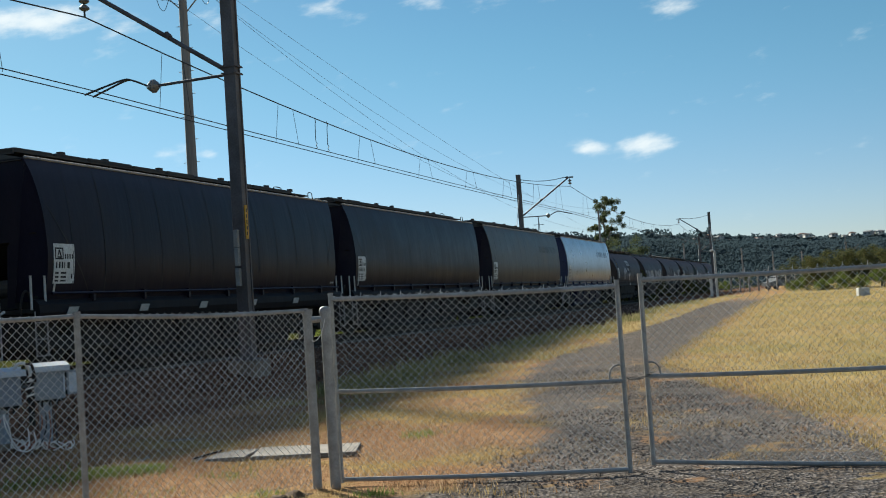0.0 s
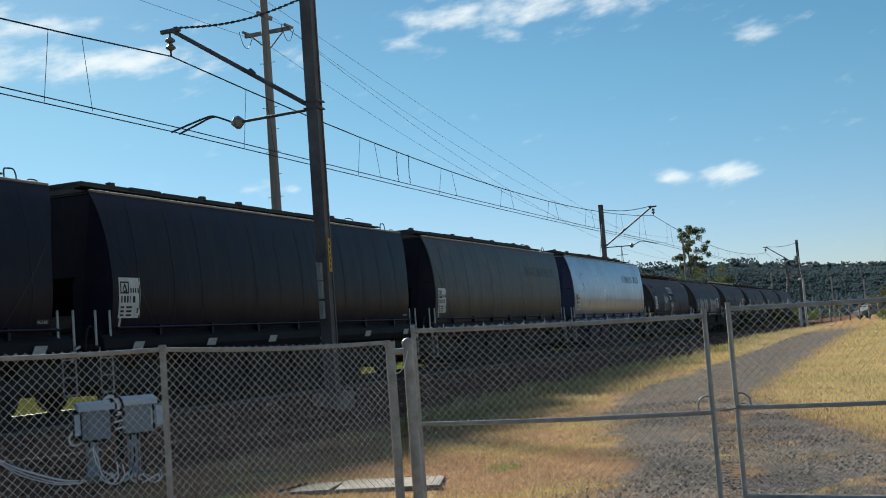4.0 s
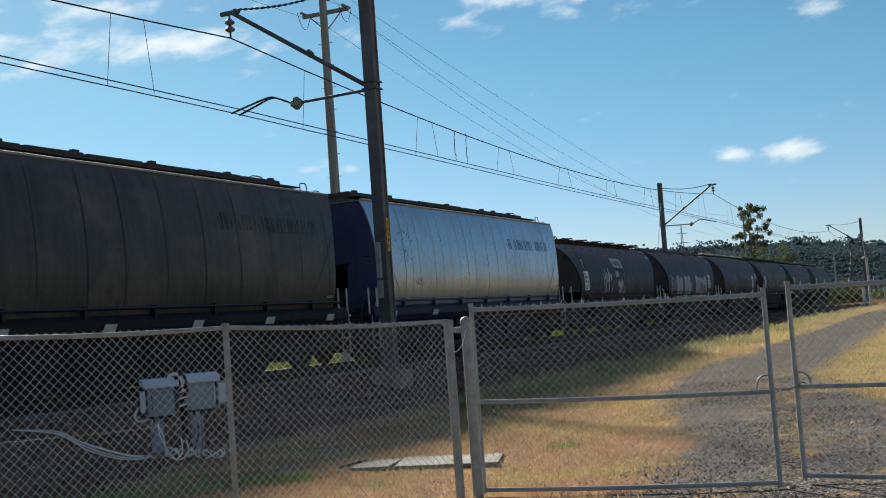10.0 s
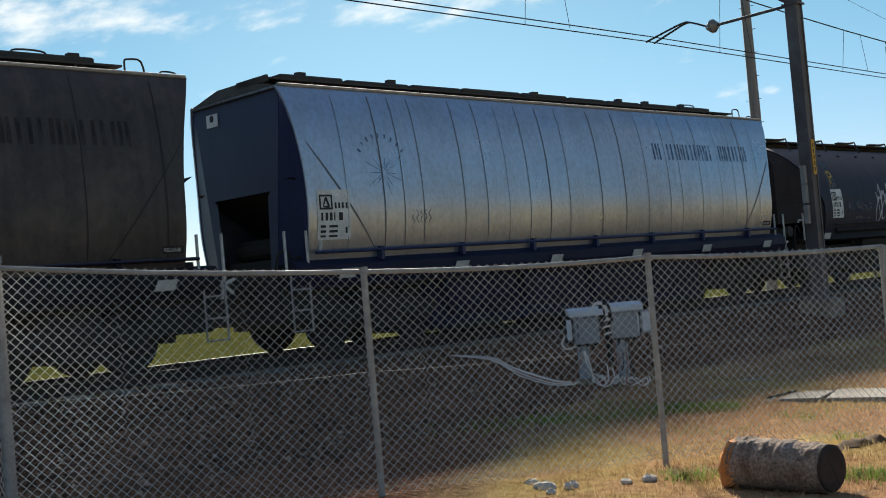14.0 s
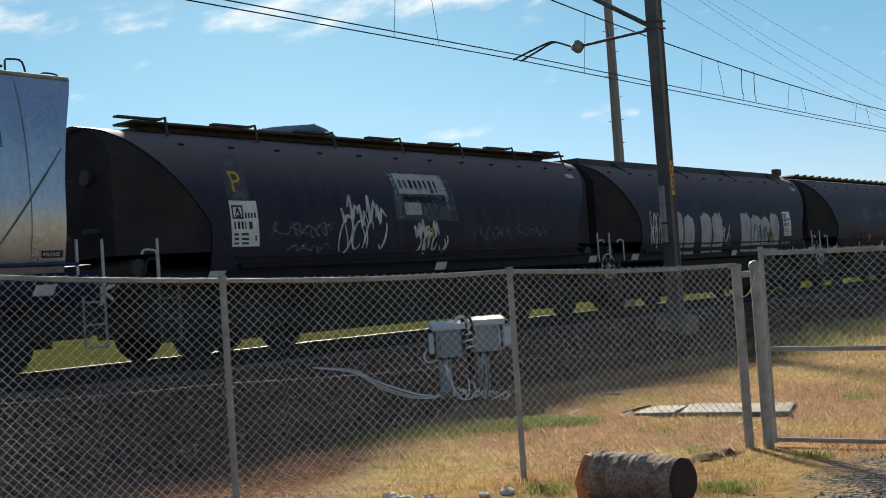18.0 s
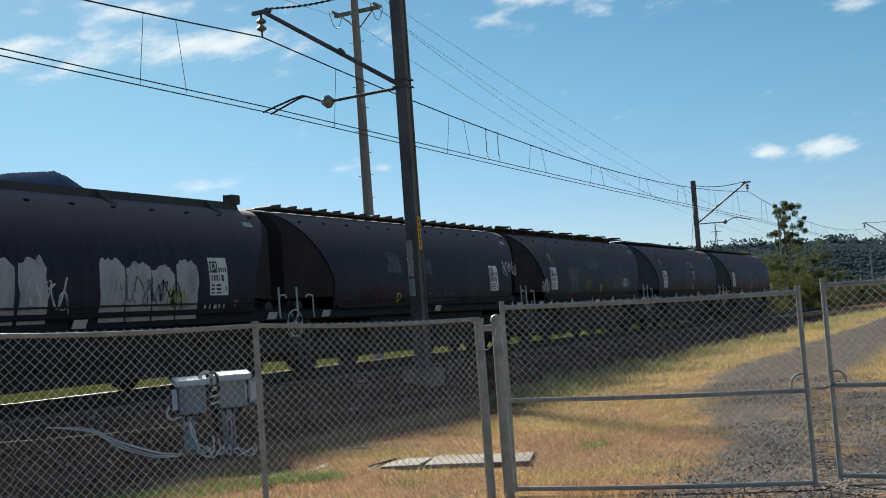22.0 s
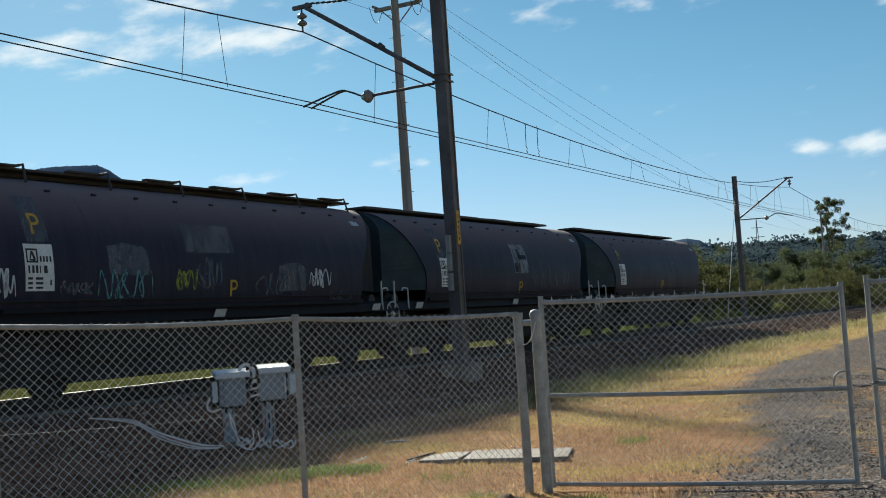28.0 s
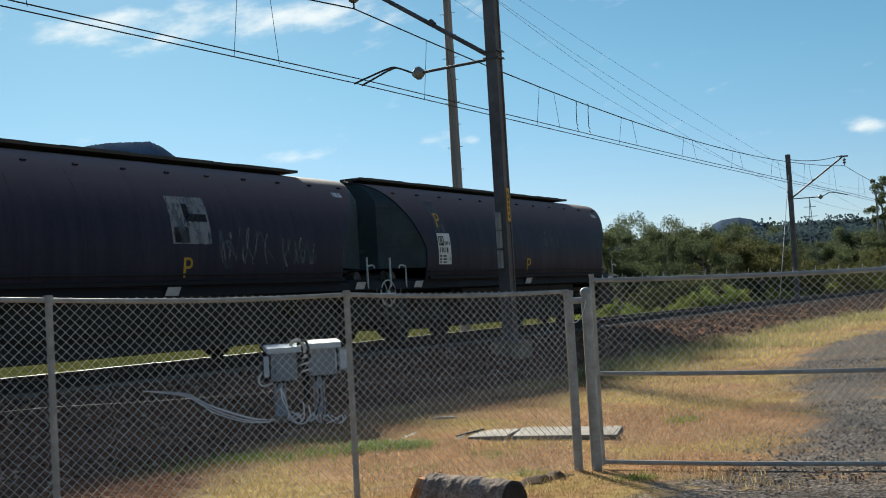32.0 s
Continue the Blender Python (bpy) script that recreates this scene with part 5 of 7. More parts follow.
# ---- chain-link fence and gates ----
def link_mesh(name, a, b, za, zb, parent, pitch=0.072, bottom=(0.05, 0.05), over=0.010):
    """Chain-link wires between two uprights: each wire zigzags and meets its neighbours."""
    a, b = Vector((a[0], a[1], 0)), Vector((b[0], b[1], 0))
    L = (b - a).length
    n = max(2, int(2 * L / pitch))
    u = (b - a) / L
    side = Vector((-u.y, u.x, 0))
    vs, fs = [], []
    r = 0.0027
    for i in range(n):
        x0 = (i + 0.5) * L / n
        f = x0 / L
        lo, hi = bottom[0] + (bottom[1] - bottom[0]) * f, za + (zb - za) * f + over
        m = 2 * int((hi - lo) / pitch) + 1
        base = len(vs)
        jit = 0.003 * math.sin(i * 0.37)
        for j in range(m + 1):
            dx = (L / n / 2) * (1 if (i + j) % 2 else -1) * 1.04
            z = lo + (hi - lo) * j / m
            bow = 0.02 * math.sin(f * math.pi) * math.sin((z - lo) / (hi - lo) * math.pi)
            c = a + u * (x0 + dx + jit) + side * ((0.004 if (i + j) % 2 else -0.004) + bow)
            for q in range(3):
                w = q * 2.094
                vs.append((c.x + u.x * r * math.cos(w) + side.x * r * math.sin(w), c.y + u.y * r * math.cos(w) + side.y * r * math.sin(w), z))
        for j in range(m):
            for q in range(3):
                p, p2 = base + 3 * j + q, base + 3 * j + (q + 1) % 3
                fs.append((p, p2, p2 + 3, p + 3))
    g = Geo()
    g.v, g.f = vs, fs
    return part(name, g, WIRE, parent, "chain-link wire mesh", fix=False)


def cap_post(x, y, z0, top, r, lean=(0, 0), dome=False):
    g = Geo().tube([(0, 0, -0.2), (lean[0], lean[1], top - z0)], r, 14)
    if dome:
        g.tube([(lean[0], lean[1], top - z0), (lean[0], lean[1], top - z0 + 0.03), (lean[0], lean[1], top - z0 + 0.055), (lean[0], lean[1], top - z0 + 0.065)], [r * 1.12, r * 1.12, r * 0.8, r * 0.2], 14)
    return g


fence = thing("chain_link_fence", "galvanised chain-link fence with pipe posts and top rail", "fence")
POSTS = [(-1.31, 11.02, 0.0, 1.665, 0.043), (-2.98, 9.46, 0.03, 1.77, 0.026), (-4.72, 7.77, 0.08, 1.84, 0.026), (-6.75, 6.02, 0.15, 2.13, 0.045)]
for x, y, z, top, r in POSTS:
    part("post", cap_post(x, y, z, top, r), GALV, fence, m=pose(x, y, z), smooth=40)
    part("cap_band", Geo().disc((x, y, top - 0.012), (0, 0, 1), r * 1.16, 0.05, 14), GALV, fence)
far_end = (-6.75 - 0.951 * 6.5, 6.02 + 0.309 * 6.5)
part("post", cap_post(*far_end, 0.5, 2.2, 0.03), GALV, fence, m=pose(*far_end, 0.5), smooth=40)
rail_z = [1.67, 1.745, 1.815, 2.06]
ends = [(p[0], p[1]) for p in POSTS]
for i in range(3):
    (x0, y0), (x1, y1) = ends[i], ends[i + 1]
    pts = [(x0 + (x1 - x0) * k / 8, y0 + (y1 - y0) * k / 8, rail_z[i] + (rail_z[i + 1] - rail_z[i]) * k / 8 - 0.025 * math.sin(math.pi * k / 8)) for k in range(9)]
    part("top_rail", Geo().tube(pts, 0.0195, 10), GALV, fence, smooth=40)
    part("post_cap", Geo().disc((x1, y1, rail_z[i + 1] + 0.005), (0, 0, 1), 0.034, 0.05, 12), GALV, fence)
    link_mesh("mesh_panel", ends[i], ends[i + 1], rail_z[i], rail_z[i + 1], fence, bottom=(0.02 + 0.04 * i, 0.05 + 0.04 * i))
    for h in (0.08, 0.97):
        pts = [(x0 + (x1 - x0) * k / 6, y0 + (y1 - y0) * k / 6, h + 0.035 * (i + k / 6) - 0.02 * math.sin(math.pi * k / 6)) for k in range(7)]
        part("strand_wire", Geo().tube(pts, 0.002, 5), STRAND, fence)
part("top_rail", Geo().tube([(*ends[3], 2.06), (*far_end, 2.14)], 0.0195, 10), GALV, fence, smooth=40)
link_mesh("mesh_panel", ends[3], far_end, 2.06, 2.14, fence, bottom=(0.16, 0.5))

hinge = thing("gate_post", "thick galvanised gate post with domed cap", "gate post", "gate posts", m=pose(-1.145, 11.05, 0), g=cap_post(0, 0, 0, 1.635, 0.050, dome=True), mats=GALV, smooth=40)
part("strap", Geo().tube([(-0.15, -0.03, 1.58), (0.02, 0.0, 1.58)], 0.03, 8), GALV, hinge)
part("tie_wire", Geo().tube(spline([(-0.17, -0.05, 1.40), (-0.10, -0.06, 1.38), (-0.04, -0.05, 1.45), (0.0, -0.05, 1.58)], 12), 0.004, 5), WIRE, hinge)
hinge2 = thing("gate_post", "thick galvanised gate post with domed cap", "gate post", "gate posts", m=pose(4.62, 9.72, 0), g=cap_post(0, 0, 0, 1.75, 0.055, dome=True), mats=GALV, smooth=40)

LEAVES = [((-1.095, 11.15), (1.55, 10.66), 1.76, 1.70, 0.03, 0.02, 1), ((1.79, 10.82), (4.50, 9.78), 1.745, 1.72, 0.05, 0.0, -1)]
for a, b, ta, tb, ba, bb, sg in LEAVES:
    gate = thing("gate_leaf", "galvanised pipe gate leaf with chain-link mesh", "gate", "gate leaves")
    for (q, z0, z1) in ((a, ba, ta), (b, bb, tb)):
        up = part("upright", Geo().tube([(*q, z0), (*q, z1 + 0.045)], 0.0225, 12), GALV, gate, smooth=40)
        part("end_cap", Geo().disc((*q, z1 + 0.05), (0, 0, 1), 0.025, 0.02, 12), GALV, up)
    mids = (0.885, 0.845) if sg == 1 else (0.86, 0.86)
    for z0, z1 in ((ba + 0.03, bb + 0.03), mids, (ta, tb)):
        pts = [(a[0] + (b[0] - a[0]) * k / 6, a[1] + (b[1] - a[1]) * k / 6, z0 + (z1 - z0) * k / 6 - 0.012 * math.sin(math.pi * k / 6)) for k in range(7)]
        part("rail", Geo().tube(pts, 0.0215, 10), GALV, gate, smooth=40)
    link_mesh("mesh_panel", a, b, ta, tb, gate, bottom=(ba + 0.03, bb + 0.03), over=0.030)
    e, o = (b, a) if sg == 1 else (a, b)
    ux, uy = (o[0] - e[0]), (o[1] - e[1])
    k = math.hypot(ux, uy)
    ux, uy = ux / k, uy / k
    pts = spline([(e[0], e[1], 0.99), (e[0] + ux * 0.07, e[1] + uy * 0.07, 0.985), (e[0] + ux * 0.115, e[1] + uy * 0.115, 0.94), (e[0] + ux * 0.125, e[1] + uy * 0.125, 0.86)], 12)
    part("pull_handle", Geo().tube(pts, 0.009, 8), GALV, gate)
    tie = [(a[0] + (b[0] - a[0]) * (i + 0.5) / 14, a[1] + (b[1] - a[1]) * (i + 0.5) / 14) for i in range(14)]
    for i, (x, y) in enumerate(tie):
        part("wire_tie", Geo().tube([(x, y, ta + (tb - ta) * i / 14 - 0.02), (x + 0.012, y, ta + (tb - ta) * i / 14 + 0.05)], 0.0028, 4), WIRE, gate)
ch = thing("gate_chain", "rusty dark chain that ties the two gate leaves", "chain")
for i in range(15):
    f = i / 14
    x, y, z = 1.55 + 0.30 * f, 10.66 + 0.15 * f, 0.875 + 0.02 * f - 0.035 * math.sin(math.pi * f)
    part("link", Geo().tube([(x + 0.016 * math.cos(w), y + (0.004 if i % 2 else 0.010 * math.sin(w)), z + (0.010 * math.sin(w) if i % 2 else 0)) for w in [j * math.pi / 4 for j in range(8)]], 0.0035, 5, closed=True), CHAIN_M, ch)

# ---- cabinets by the track ----
CAB = surface("pale_grey_powder_coat", (0.31, 0.355, 0.40), (0.25, 0.28, 0.315), rough=0.55, scale=3, bump=0.03)
LIDM = surface("weathered_lid", (0.58, 0.66, 0.74), (0.48, 0.54, 0.60), rough=0.5, scale=4, bump=0.03)
PALE = surface("white_cable_sheath", (0.84, 0.81, 0.77), (0.70, 0.66, 0.61), rough=0.6, bump=0)
ORANGE = surface("faded_orange_conduit", (0.36, 0.12, 0.06), (0.25, 0.10, 0.06), rough=0.65, bump=0)


def polar(az, r):
    return r * math.sin(radians(az)), r * math.cos(radians(az))


CAB_D = surface("darker_grey_powder_coat", (0.27, 0.315, 0.37), (0.21, 0.24, 0.28), rough=0.6, scale=3, bump=0.03)


def cabinet(az, r, w, zb, zt, door):
    x, y = polar(az, r)
    zg = ground_z(x, y)
    c = thing("signal_cabinet", "pale grey trackside cabinet on a steel post" + (" and open door" if door else ""), "cabinet", "trackside cabinets", m=pose(x, y, zg, 0, 0, -az + 8))
    mid, h = (zb + zt) / 2 - zg, zt - zb
    part("housing", Geo().box((0, 0, mid), (w, 0.26, h), bevel=0.012), CAB if door else CAB_D, c)
    part("front_plate", Geo().box((-0.01, -0.135, mid - 0.005), (w - 0.07, 0.012, h - 0.07), bevel=0.004), CAB if door else CAB_D, c)
    lid = Geo().loft([[(x, -0.21, zt - zg - 0.012), (x, 0.17, zt - zg + 0.028), (x, 0.17, zt - zg + 0.10), (x, -0.21, zt - zg + 0.058)] for x in (-w / 2 - 0.055, w / 2 + 0.055)])
    part("lid", lid, LIDM, c, "pale sloping lid")
    part("stand", Geo().box((-0.05, 0.02, (zb - zg) / 2 - 0.08), (0.15, 0.10, zb - zg + 0.16), bevel=0.01), CAB_D, c)
    part("stand_foot", Geo().box((-0.05, 0.02, 0.04), (0.26, 0.26, 0.08)), CONCRETE, c)
    part("gland_plate", Geo().box((0, 0, zb - zg - 0.015), (w - 0.06, 0.2, 0.03)), UNDER, c)
    for k in (-1, 0, 1):
        part("cable_gland", Geo().tube([(k * 0.09, -0.02, zb - zg - 0.10), (k * 0.09, -0.02, zb - zg - 0.02)], 0.016, 8), UNDER, c)
    if door:
        leaf = part("door", Geo().box((w / 2 + 0.125, -0.07, mid + 0.01), (0.20, 0.02, h - 0.06), bevel=0.006), CAB, c)
        part("door_edge", Geo().box((w / 2 + 0.125, -0.083, mid + 0.01), (0.14, 0.006, h - 0.12)), LIDM, leaf)
        part("door_handle", Geo().tube(spline([(w / 2 - 0.02, -0.14, mid - 0.09), (w / 2 - 0.02, -0.175, mid - 0.07), (w / 2 - 0.02, -0.175, mid + 0.09), (w / 2 - 0.02, -0.14, mid + 0.11)], 12), 0.011, 6), LIDM, c)
        for k in (-0.11, 0.11):
            part("hinge", Geo().tube([(w / 2 + 0.015, -0.09, mid + k - 0.03), (w / 2 + 0.015, -0.09, mid + k + 0.03)], 0.014, 8), UNDER, c)
    else:
        part("side_box", Geo().box((-w / 2 - 0.055, 0.02, mid - 0.01), (0.09, 0.16, h - 0.03), bevel=0.01), UNDER, c)
        part("side_vent", Geo().box((-w / 2 - 0.055, -0.075, mid + 0.01), (0.07, 0.03, 0.27), bevel=0.008), LIDM, c)
        part("door_seam", Geo().box((-w / 2 + 0.05, -0.144, mid), (0.006, 0.004, h - 0.09)), UNDER, c)
    return x, y, zg


cx, cy, cz = cabinet(-20.7, 15.9, 0.34, 0.72, 1.10, False)
dx_, dy_, dz_ = cabinet(-18.85, 16.0, 0.38, 0.76, 1.13, True)
cables = thing("loose_cables", "tangle of loose white and orange cables on ballast", "cables")
rc = random.Random(3)


def ground_cable(pts, r, m):
    out = []
    for x, y, h in pts:
        out.append((x, y, ground_z(x, y) + h))
    part("cable", Geo().tube(spline(out, len(pts) * 7), r, 6), m, cables, smooth=60)


for i in range(7):
    o = rc.uniform(-0.12, 0.12)
    ground_cable([(cx - 2.1 + 2 * o, cy + 0.62 + 0.5 * o, 0.03), (cx - 1.6, cy + 0.42 + o, 0.07), (cx - 1.15, cy + 0.08 + o, 0.05), (cx - 0.72 + o, cy - 0.18 + 1.4 * o, 0.05), (cx - 0.36, cy - 0.26 + 2.0 * o, 0.03), (cx - 0.08, cy - 0.2 + 1.2 * o, 0.04)], 0.0085, PALE if i not in (2, 5) else ORANGE)
for i in range(2):
    k = rc.uniform(0.75, 1.1)
    ground_cable([(cx + 0.01, cy - 0.14, 0.46), (cx + 0.06 + 0.04 * i, cy - 0.2, 0.30), (cx + 0.20 * k, cy - 0.28, 0.10), (cx + 0.32 * k, cy - 0.3 + 0.05 * i, 0.04), (cx + 0.40 * k, cy - 0.2, 0.12), (cx + 0.36 * k, cy - 0.12, 0.26 + 0.04 * i)], 0.0085, PALE)
ground_cable([(cx - 0.02, cy - 0.14, 0.40), (cx - 0.07, cy - 0.24, 0.2), (cx - 0.12, cy - 0.34, 0.03)], 0.008, ORANGE)
for i in range(9):
    x0_, y0_ = dx_ + rc.uniform(-0.35, 0.30), dy_ - 0.28 + rc.uniform(-0.12, 0.12)
    r0_, a0_ = rc.uniform(0.07, 0.16), rc.uniform(0, 6.28)
    ground_cable([(x0_ + r0_ * math.cos(a0_ + 0.9 * j), y0_ + 0.8 * r0_ * math.sin(a0_ + 0.9 * j), 0.03 + 0.05 * (j % 3)) for j in range(6)], 0.0085, PALE if i not in (3, 6) else ORANGE)
for i in range(4):
    ground_cable([(dx_ - 0.1 + 0.05 * i, dy_ - 0.02, 0.5), (dx_ - 0.06 + 0.06 * i, dy_ - 0.16, 0.28), (dx_ - 0.18 + 0.12 * i, dy_ - 0.28, 0.04)], 0.009, CABLE if i % 2 else ORANGE)
# ribbed conduit between the two cabinets
for i in range(11):
    z = 0.70 + 0.045 * i
    xx, yy = cx + 0.30 + 0.012 * math.sin(i * 1.1), cy + 0.05
    part("conduit_rib", Geo().tube([(xx + 0.045 * math.cos(w), yy + 0.045 * math.sin(w), z + 0.012 * math.cos(w)) for w in [j * math.pi / 5 for j in range(10)]], 0.013, 6, closed=True), PALE if i in (3, 5, 7) else RUST, cables)
part("conduit_core", Geo().tube([(cx + 0.30, cy + 0.05, 0.45), (cx + 0.30, cy + 0.05, 1.16)], 0.04, 10), UNDER, cables)
part("cable", Geo().tube(spline([(cx + 0.12, cy, 1.17), (cx + 0.17, cy - 0.02, 1.235), (cx + 0.25, cy - 0.02, 1.245), (cx + 0.31, cy, 1.17), (cx + 0.31, cy + 0.03, 1.02)], 18), 0.022, 8), PALE, cables)
part("cable", Geo().tube(spline([(cx + 0.22, cy, 1.18), (cx + 0.29, cy - 0.02, 1.235), (cx + 0.36, cy - 0.02, 1.20), (cx + 0.37, cy + 0.03, 1.0)], 16), 0.018, 8), RUST, cables)
part("cable", Geo().tube(spline([(cx - 0.12, cy, 0.70), (cx - 0.27, cy - 0.05, 0.66), (cx - 0.33, cy - 0.05, 0.74), (cx - 0.29, cy, 0.84)], 14), 0.015, 6), PALE, cables)

# ---- concrete slab, log, stones ----
SLABC = surface("bleached_concrete", (0.30, 0.25, 0.20), (0.21, 0.17, 0.135), rough=0.9, scale=2.5, fine=50, bump=0.25)
slab = thing("concrete_slab", "bleached concrete cover slabs with dark joints in dry grass", "slab", m=pose(-2.45, 13.72, 0.046, 0, 0.6, -2))
for i, (x, w, tilt) in enumerate(((-0.80, 0.76, 1.0), (-0.14, 0.46, -0.8), (0.72, 1.20, 0.4))):
    part("cover", Geo().box((0, 0, 0), (w, 0.82, 0.05), bevel=0.008), SLABC, slab, m=pose(x, 0.05 * (i - 1), 0.0, tilt, tilt, -4 + 3 * i))
part("dark_rod", Geo().tube([(-0.52, -0.36, 0.034), (-0.40, 0.1, 0.034), (-0.34, 0.3, 0.034)], 0.010, 6), RUST, slab)

kerb = thing("concrete_strip", "thin pale concrete edge strip half buried in dry grass", "concrete strip", m=pose(-3.55, 15.3, 0.085, 0, 0, 3), g=Geo().box((0, 0, 0), (0.34, 0.12, 0.07), bevel=0.015), mats=SLABC)
BARK = surface("grey_ringed_palm_bark", (0.50, 0.375, 0.30), (0.25, 0.165, 0.125), rough=0.95, scale=9, fine=45, amount=2.2, spec=0.2, bump=1.0, bump_scale=45)
CUTW = surface("dark_cut_wood", (0.075, 0.042, 0.028), (0.03, 0.02, 0.016), rough=0.95, bump=0.6, bump_scale=40)
FIBRE = surface("orange_rotten_fibre", (0.72, 0.31, 0.105), (0.46, 0.19, 0.075), rough=1.0, scale=10, bump=0.8, bump_scale=50)
la, lb = Vector((-2.16, 8.66, 0)), Vector((-1.47, 8.34, 0))
u = (lb - la).normalized()
v = Vector((-u.y, u.x, 0))
rings = []
for i in range(81):
    f = i / 80
    r = 0.185 + 0.0035 * (abs(math.sin(f * 38 + 2 * noise.noise((f * 9, 1, 0)))) - 0.5) + 0.010 * noise.noise((f * 6, 0, 0)) - 0.015 * f
    c = la + (lb - la) * f + Vector((0, 0, 0.175))
    rings.append([tuple(c + (v * math.cos(w) + Vector((0, 0, 1)) * math.sin(w)) * (r + 0.012 * noise.noise((math.cos(w) * 2, math.sin(w) * 2, f * 8)) + 0.007 * noise.noise((math.cos(w) * 9, math.sin(w) * 9, f * 30)))) for w in [j * math.pi / 24 for j in range(48)]])
log = thing("log", "cut grey palm log lying on dry grass with rotten end", "log")
part("bark", Geo().loft(rings), BARK, log, smooth=60)
part("cut_crack", Geo().box((0, 0, 0), (0.004, 0.010, 0.26), m=Euler((radians(28), 0, 0)).to_matrix()), SEAM, log, m=Matrix.Translation(lb + Vector((0, 0, 0.17)) + u * 0.021) @ Matrix.Rotation(math.atan2(u.y, u.x), 4, "Z"))
part("cut_face", Geo().tube([lb + Vector((0, 0, 0.175)) + u * 0.004, lb + Vector((0, 0, 0.175)) + u * 0.02], [0.165, 0.15], 22), CUTW, log, "dark weathered cut face", smooth=40)
core = Geo()
rr_ = []
for i in range(7):
    f = i / 6
    k = 0.188 * math.sqrt(max(0.05, 1 - f ** 3))
    c = la + Vector((0, 0, 0.172 - 0.05 * f)) - u * (0.20 * f - 0.05)
    rr_.append([tuple(c + (v * math.cos(w) + Vector((0, 0, 1)) * math.sin(w)) * k * (1 + 0.35 * noise.noise((math.cos(w) * 2.5, math.sin(w) * 2.5, f * 4)))) for w in [j * math.pi / 9 for j in range(18)]])
part("rotten_core", core.loft(rr_), FIBRE, log, "orange rotten core", smooth=50)
fib = Geo()
for i in range(700):
    w, rr = rc.uniform(0, 6.28), 0.19 * math.sqrt(rc.random())
    c = la + Vector((0, 0, 0.175)) + (v * math.cos(w) + Vector((0, 0, 1)) * math.sin(w)) * rr
    e = c - u * rc.uniform(0.03, 0.17) * (1.25 - rr / 0.19) + Vector((rc.uniform(-0.04, 0.04), rc.uniform(-0.04, 0.04), rc.uniform(-0.06, 0.02)))
    k = Vector((rc.uniform(-1, 1), rc.uniform(-1, 1), rc.uniform(-1, 1))).normalized() * 0.012
    fib.add([c + u * 0.05 - k, c + u * 0.05 + k, e], [(0, 1, 2)])
tagged(part("fibres", fib, FIBRE, log, "orange rotten fibres", fix=False), kind="stuff")

PALEROCK = surface("pale_sandstone", (0.66, 0.60, 0.53), (0.48, 0.43, 0.37), rough=0.95, scale=8, bump=0.6, bump_scale=25)


def lump(r, seed, n=7, m=10):
    rings_ = []
    for i in range(n):
        a = math.pi * (i + 0.02) / (n - 0.96) - math.pi / 2
        rings_.append([tuple(Vector((math.cos(a) * math.cos(w), math.cos(a) * math.sin(w) * 0.8, math.sin(a) * 0.6)) * r * (1 + 0.35 * noise.noise((math.cos(w) * 1.4 + seed, math.sin(w) * 1.4, a + seed)))) for w in [j * 2 * math.pi / m for j in range(m)]])
    return Geo().loft(rings_)


for i, (x, y, r) in enumerate(((-3.60, 8.35, 0.10), (-3.42, 8.42, 0.07), (-3.78, 8.5, 0.08), (-3.05, 8.62, 0.05), (-2.9, 8.75, 0.06), (-3.5, 8.2, 0.05))):
    thing("rock", "pale broken rock lying in dry grass", "rock", "loose rocks", m=pose(x, y, 0.03, 0, 0, i * 50), g=lump(r, i * 3.1), mats=PALEROCK, smooth=30)

# soil heaped along the foot of the fence
SOIL = surface("crumbly_brown_soil", (0.16, 0.10, 0.06), (0.09, 0.055, 0.035), rough=1.0, scale=9, fine=60, bump=0.9, bump_scale=40, spec=0.1)
g = Geo()
for i in range(29):
    f = i / 28
    c = Vector((-1.82 + 0.56 * f, 10.14 + 0.84 * f, 0.01))
    hgt = 0.075 * math.sin(math.pi * min(1, 0.1 + f * 0.95)) * (1 + 0.6 * noise.noise((f * 9, 4, 0)))
    for j in range(7):
        a = math.pi * j / 6
        k = 0.13 * (1 + 0.5 * noise.noise((f * 12, j, 1)))
        g.v.append((c.x + 0.7 * k * math.cos(a), c.y - 0.7 * k * math.cos(a), -0.02 + hgt * math.sin(a) * (1 + 0.4 * noise.noise((f * 20, j * 0.7, 2)))))
g.f = [(i * 7 + j, i * 7 + j + 1, (i + 1) * 7 + j + 1, (i + 1) * 7 + j) for i in range(28) for j in range(6)]
thing("soil_bank", "low crumbly brown soil bank along the fence foot", "soil", g=g, mats=SOIL, smooth=40)
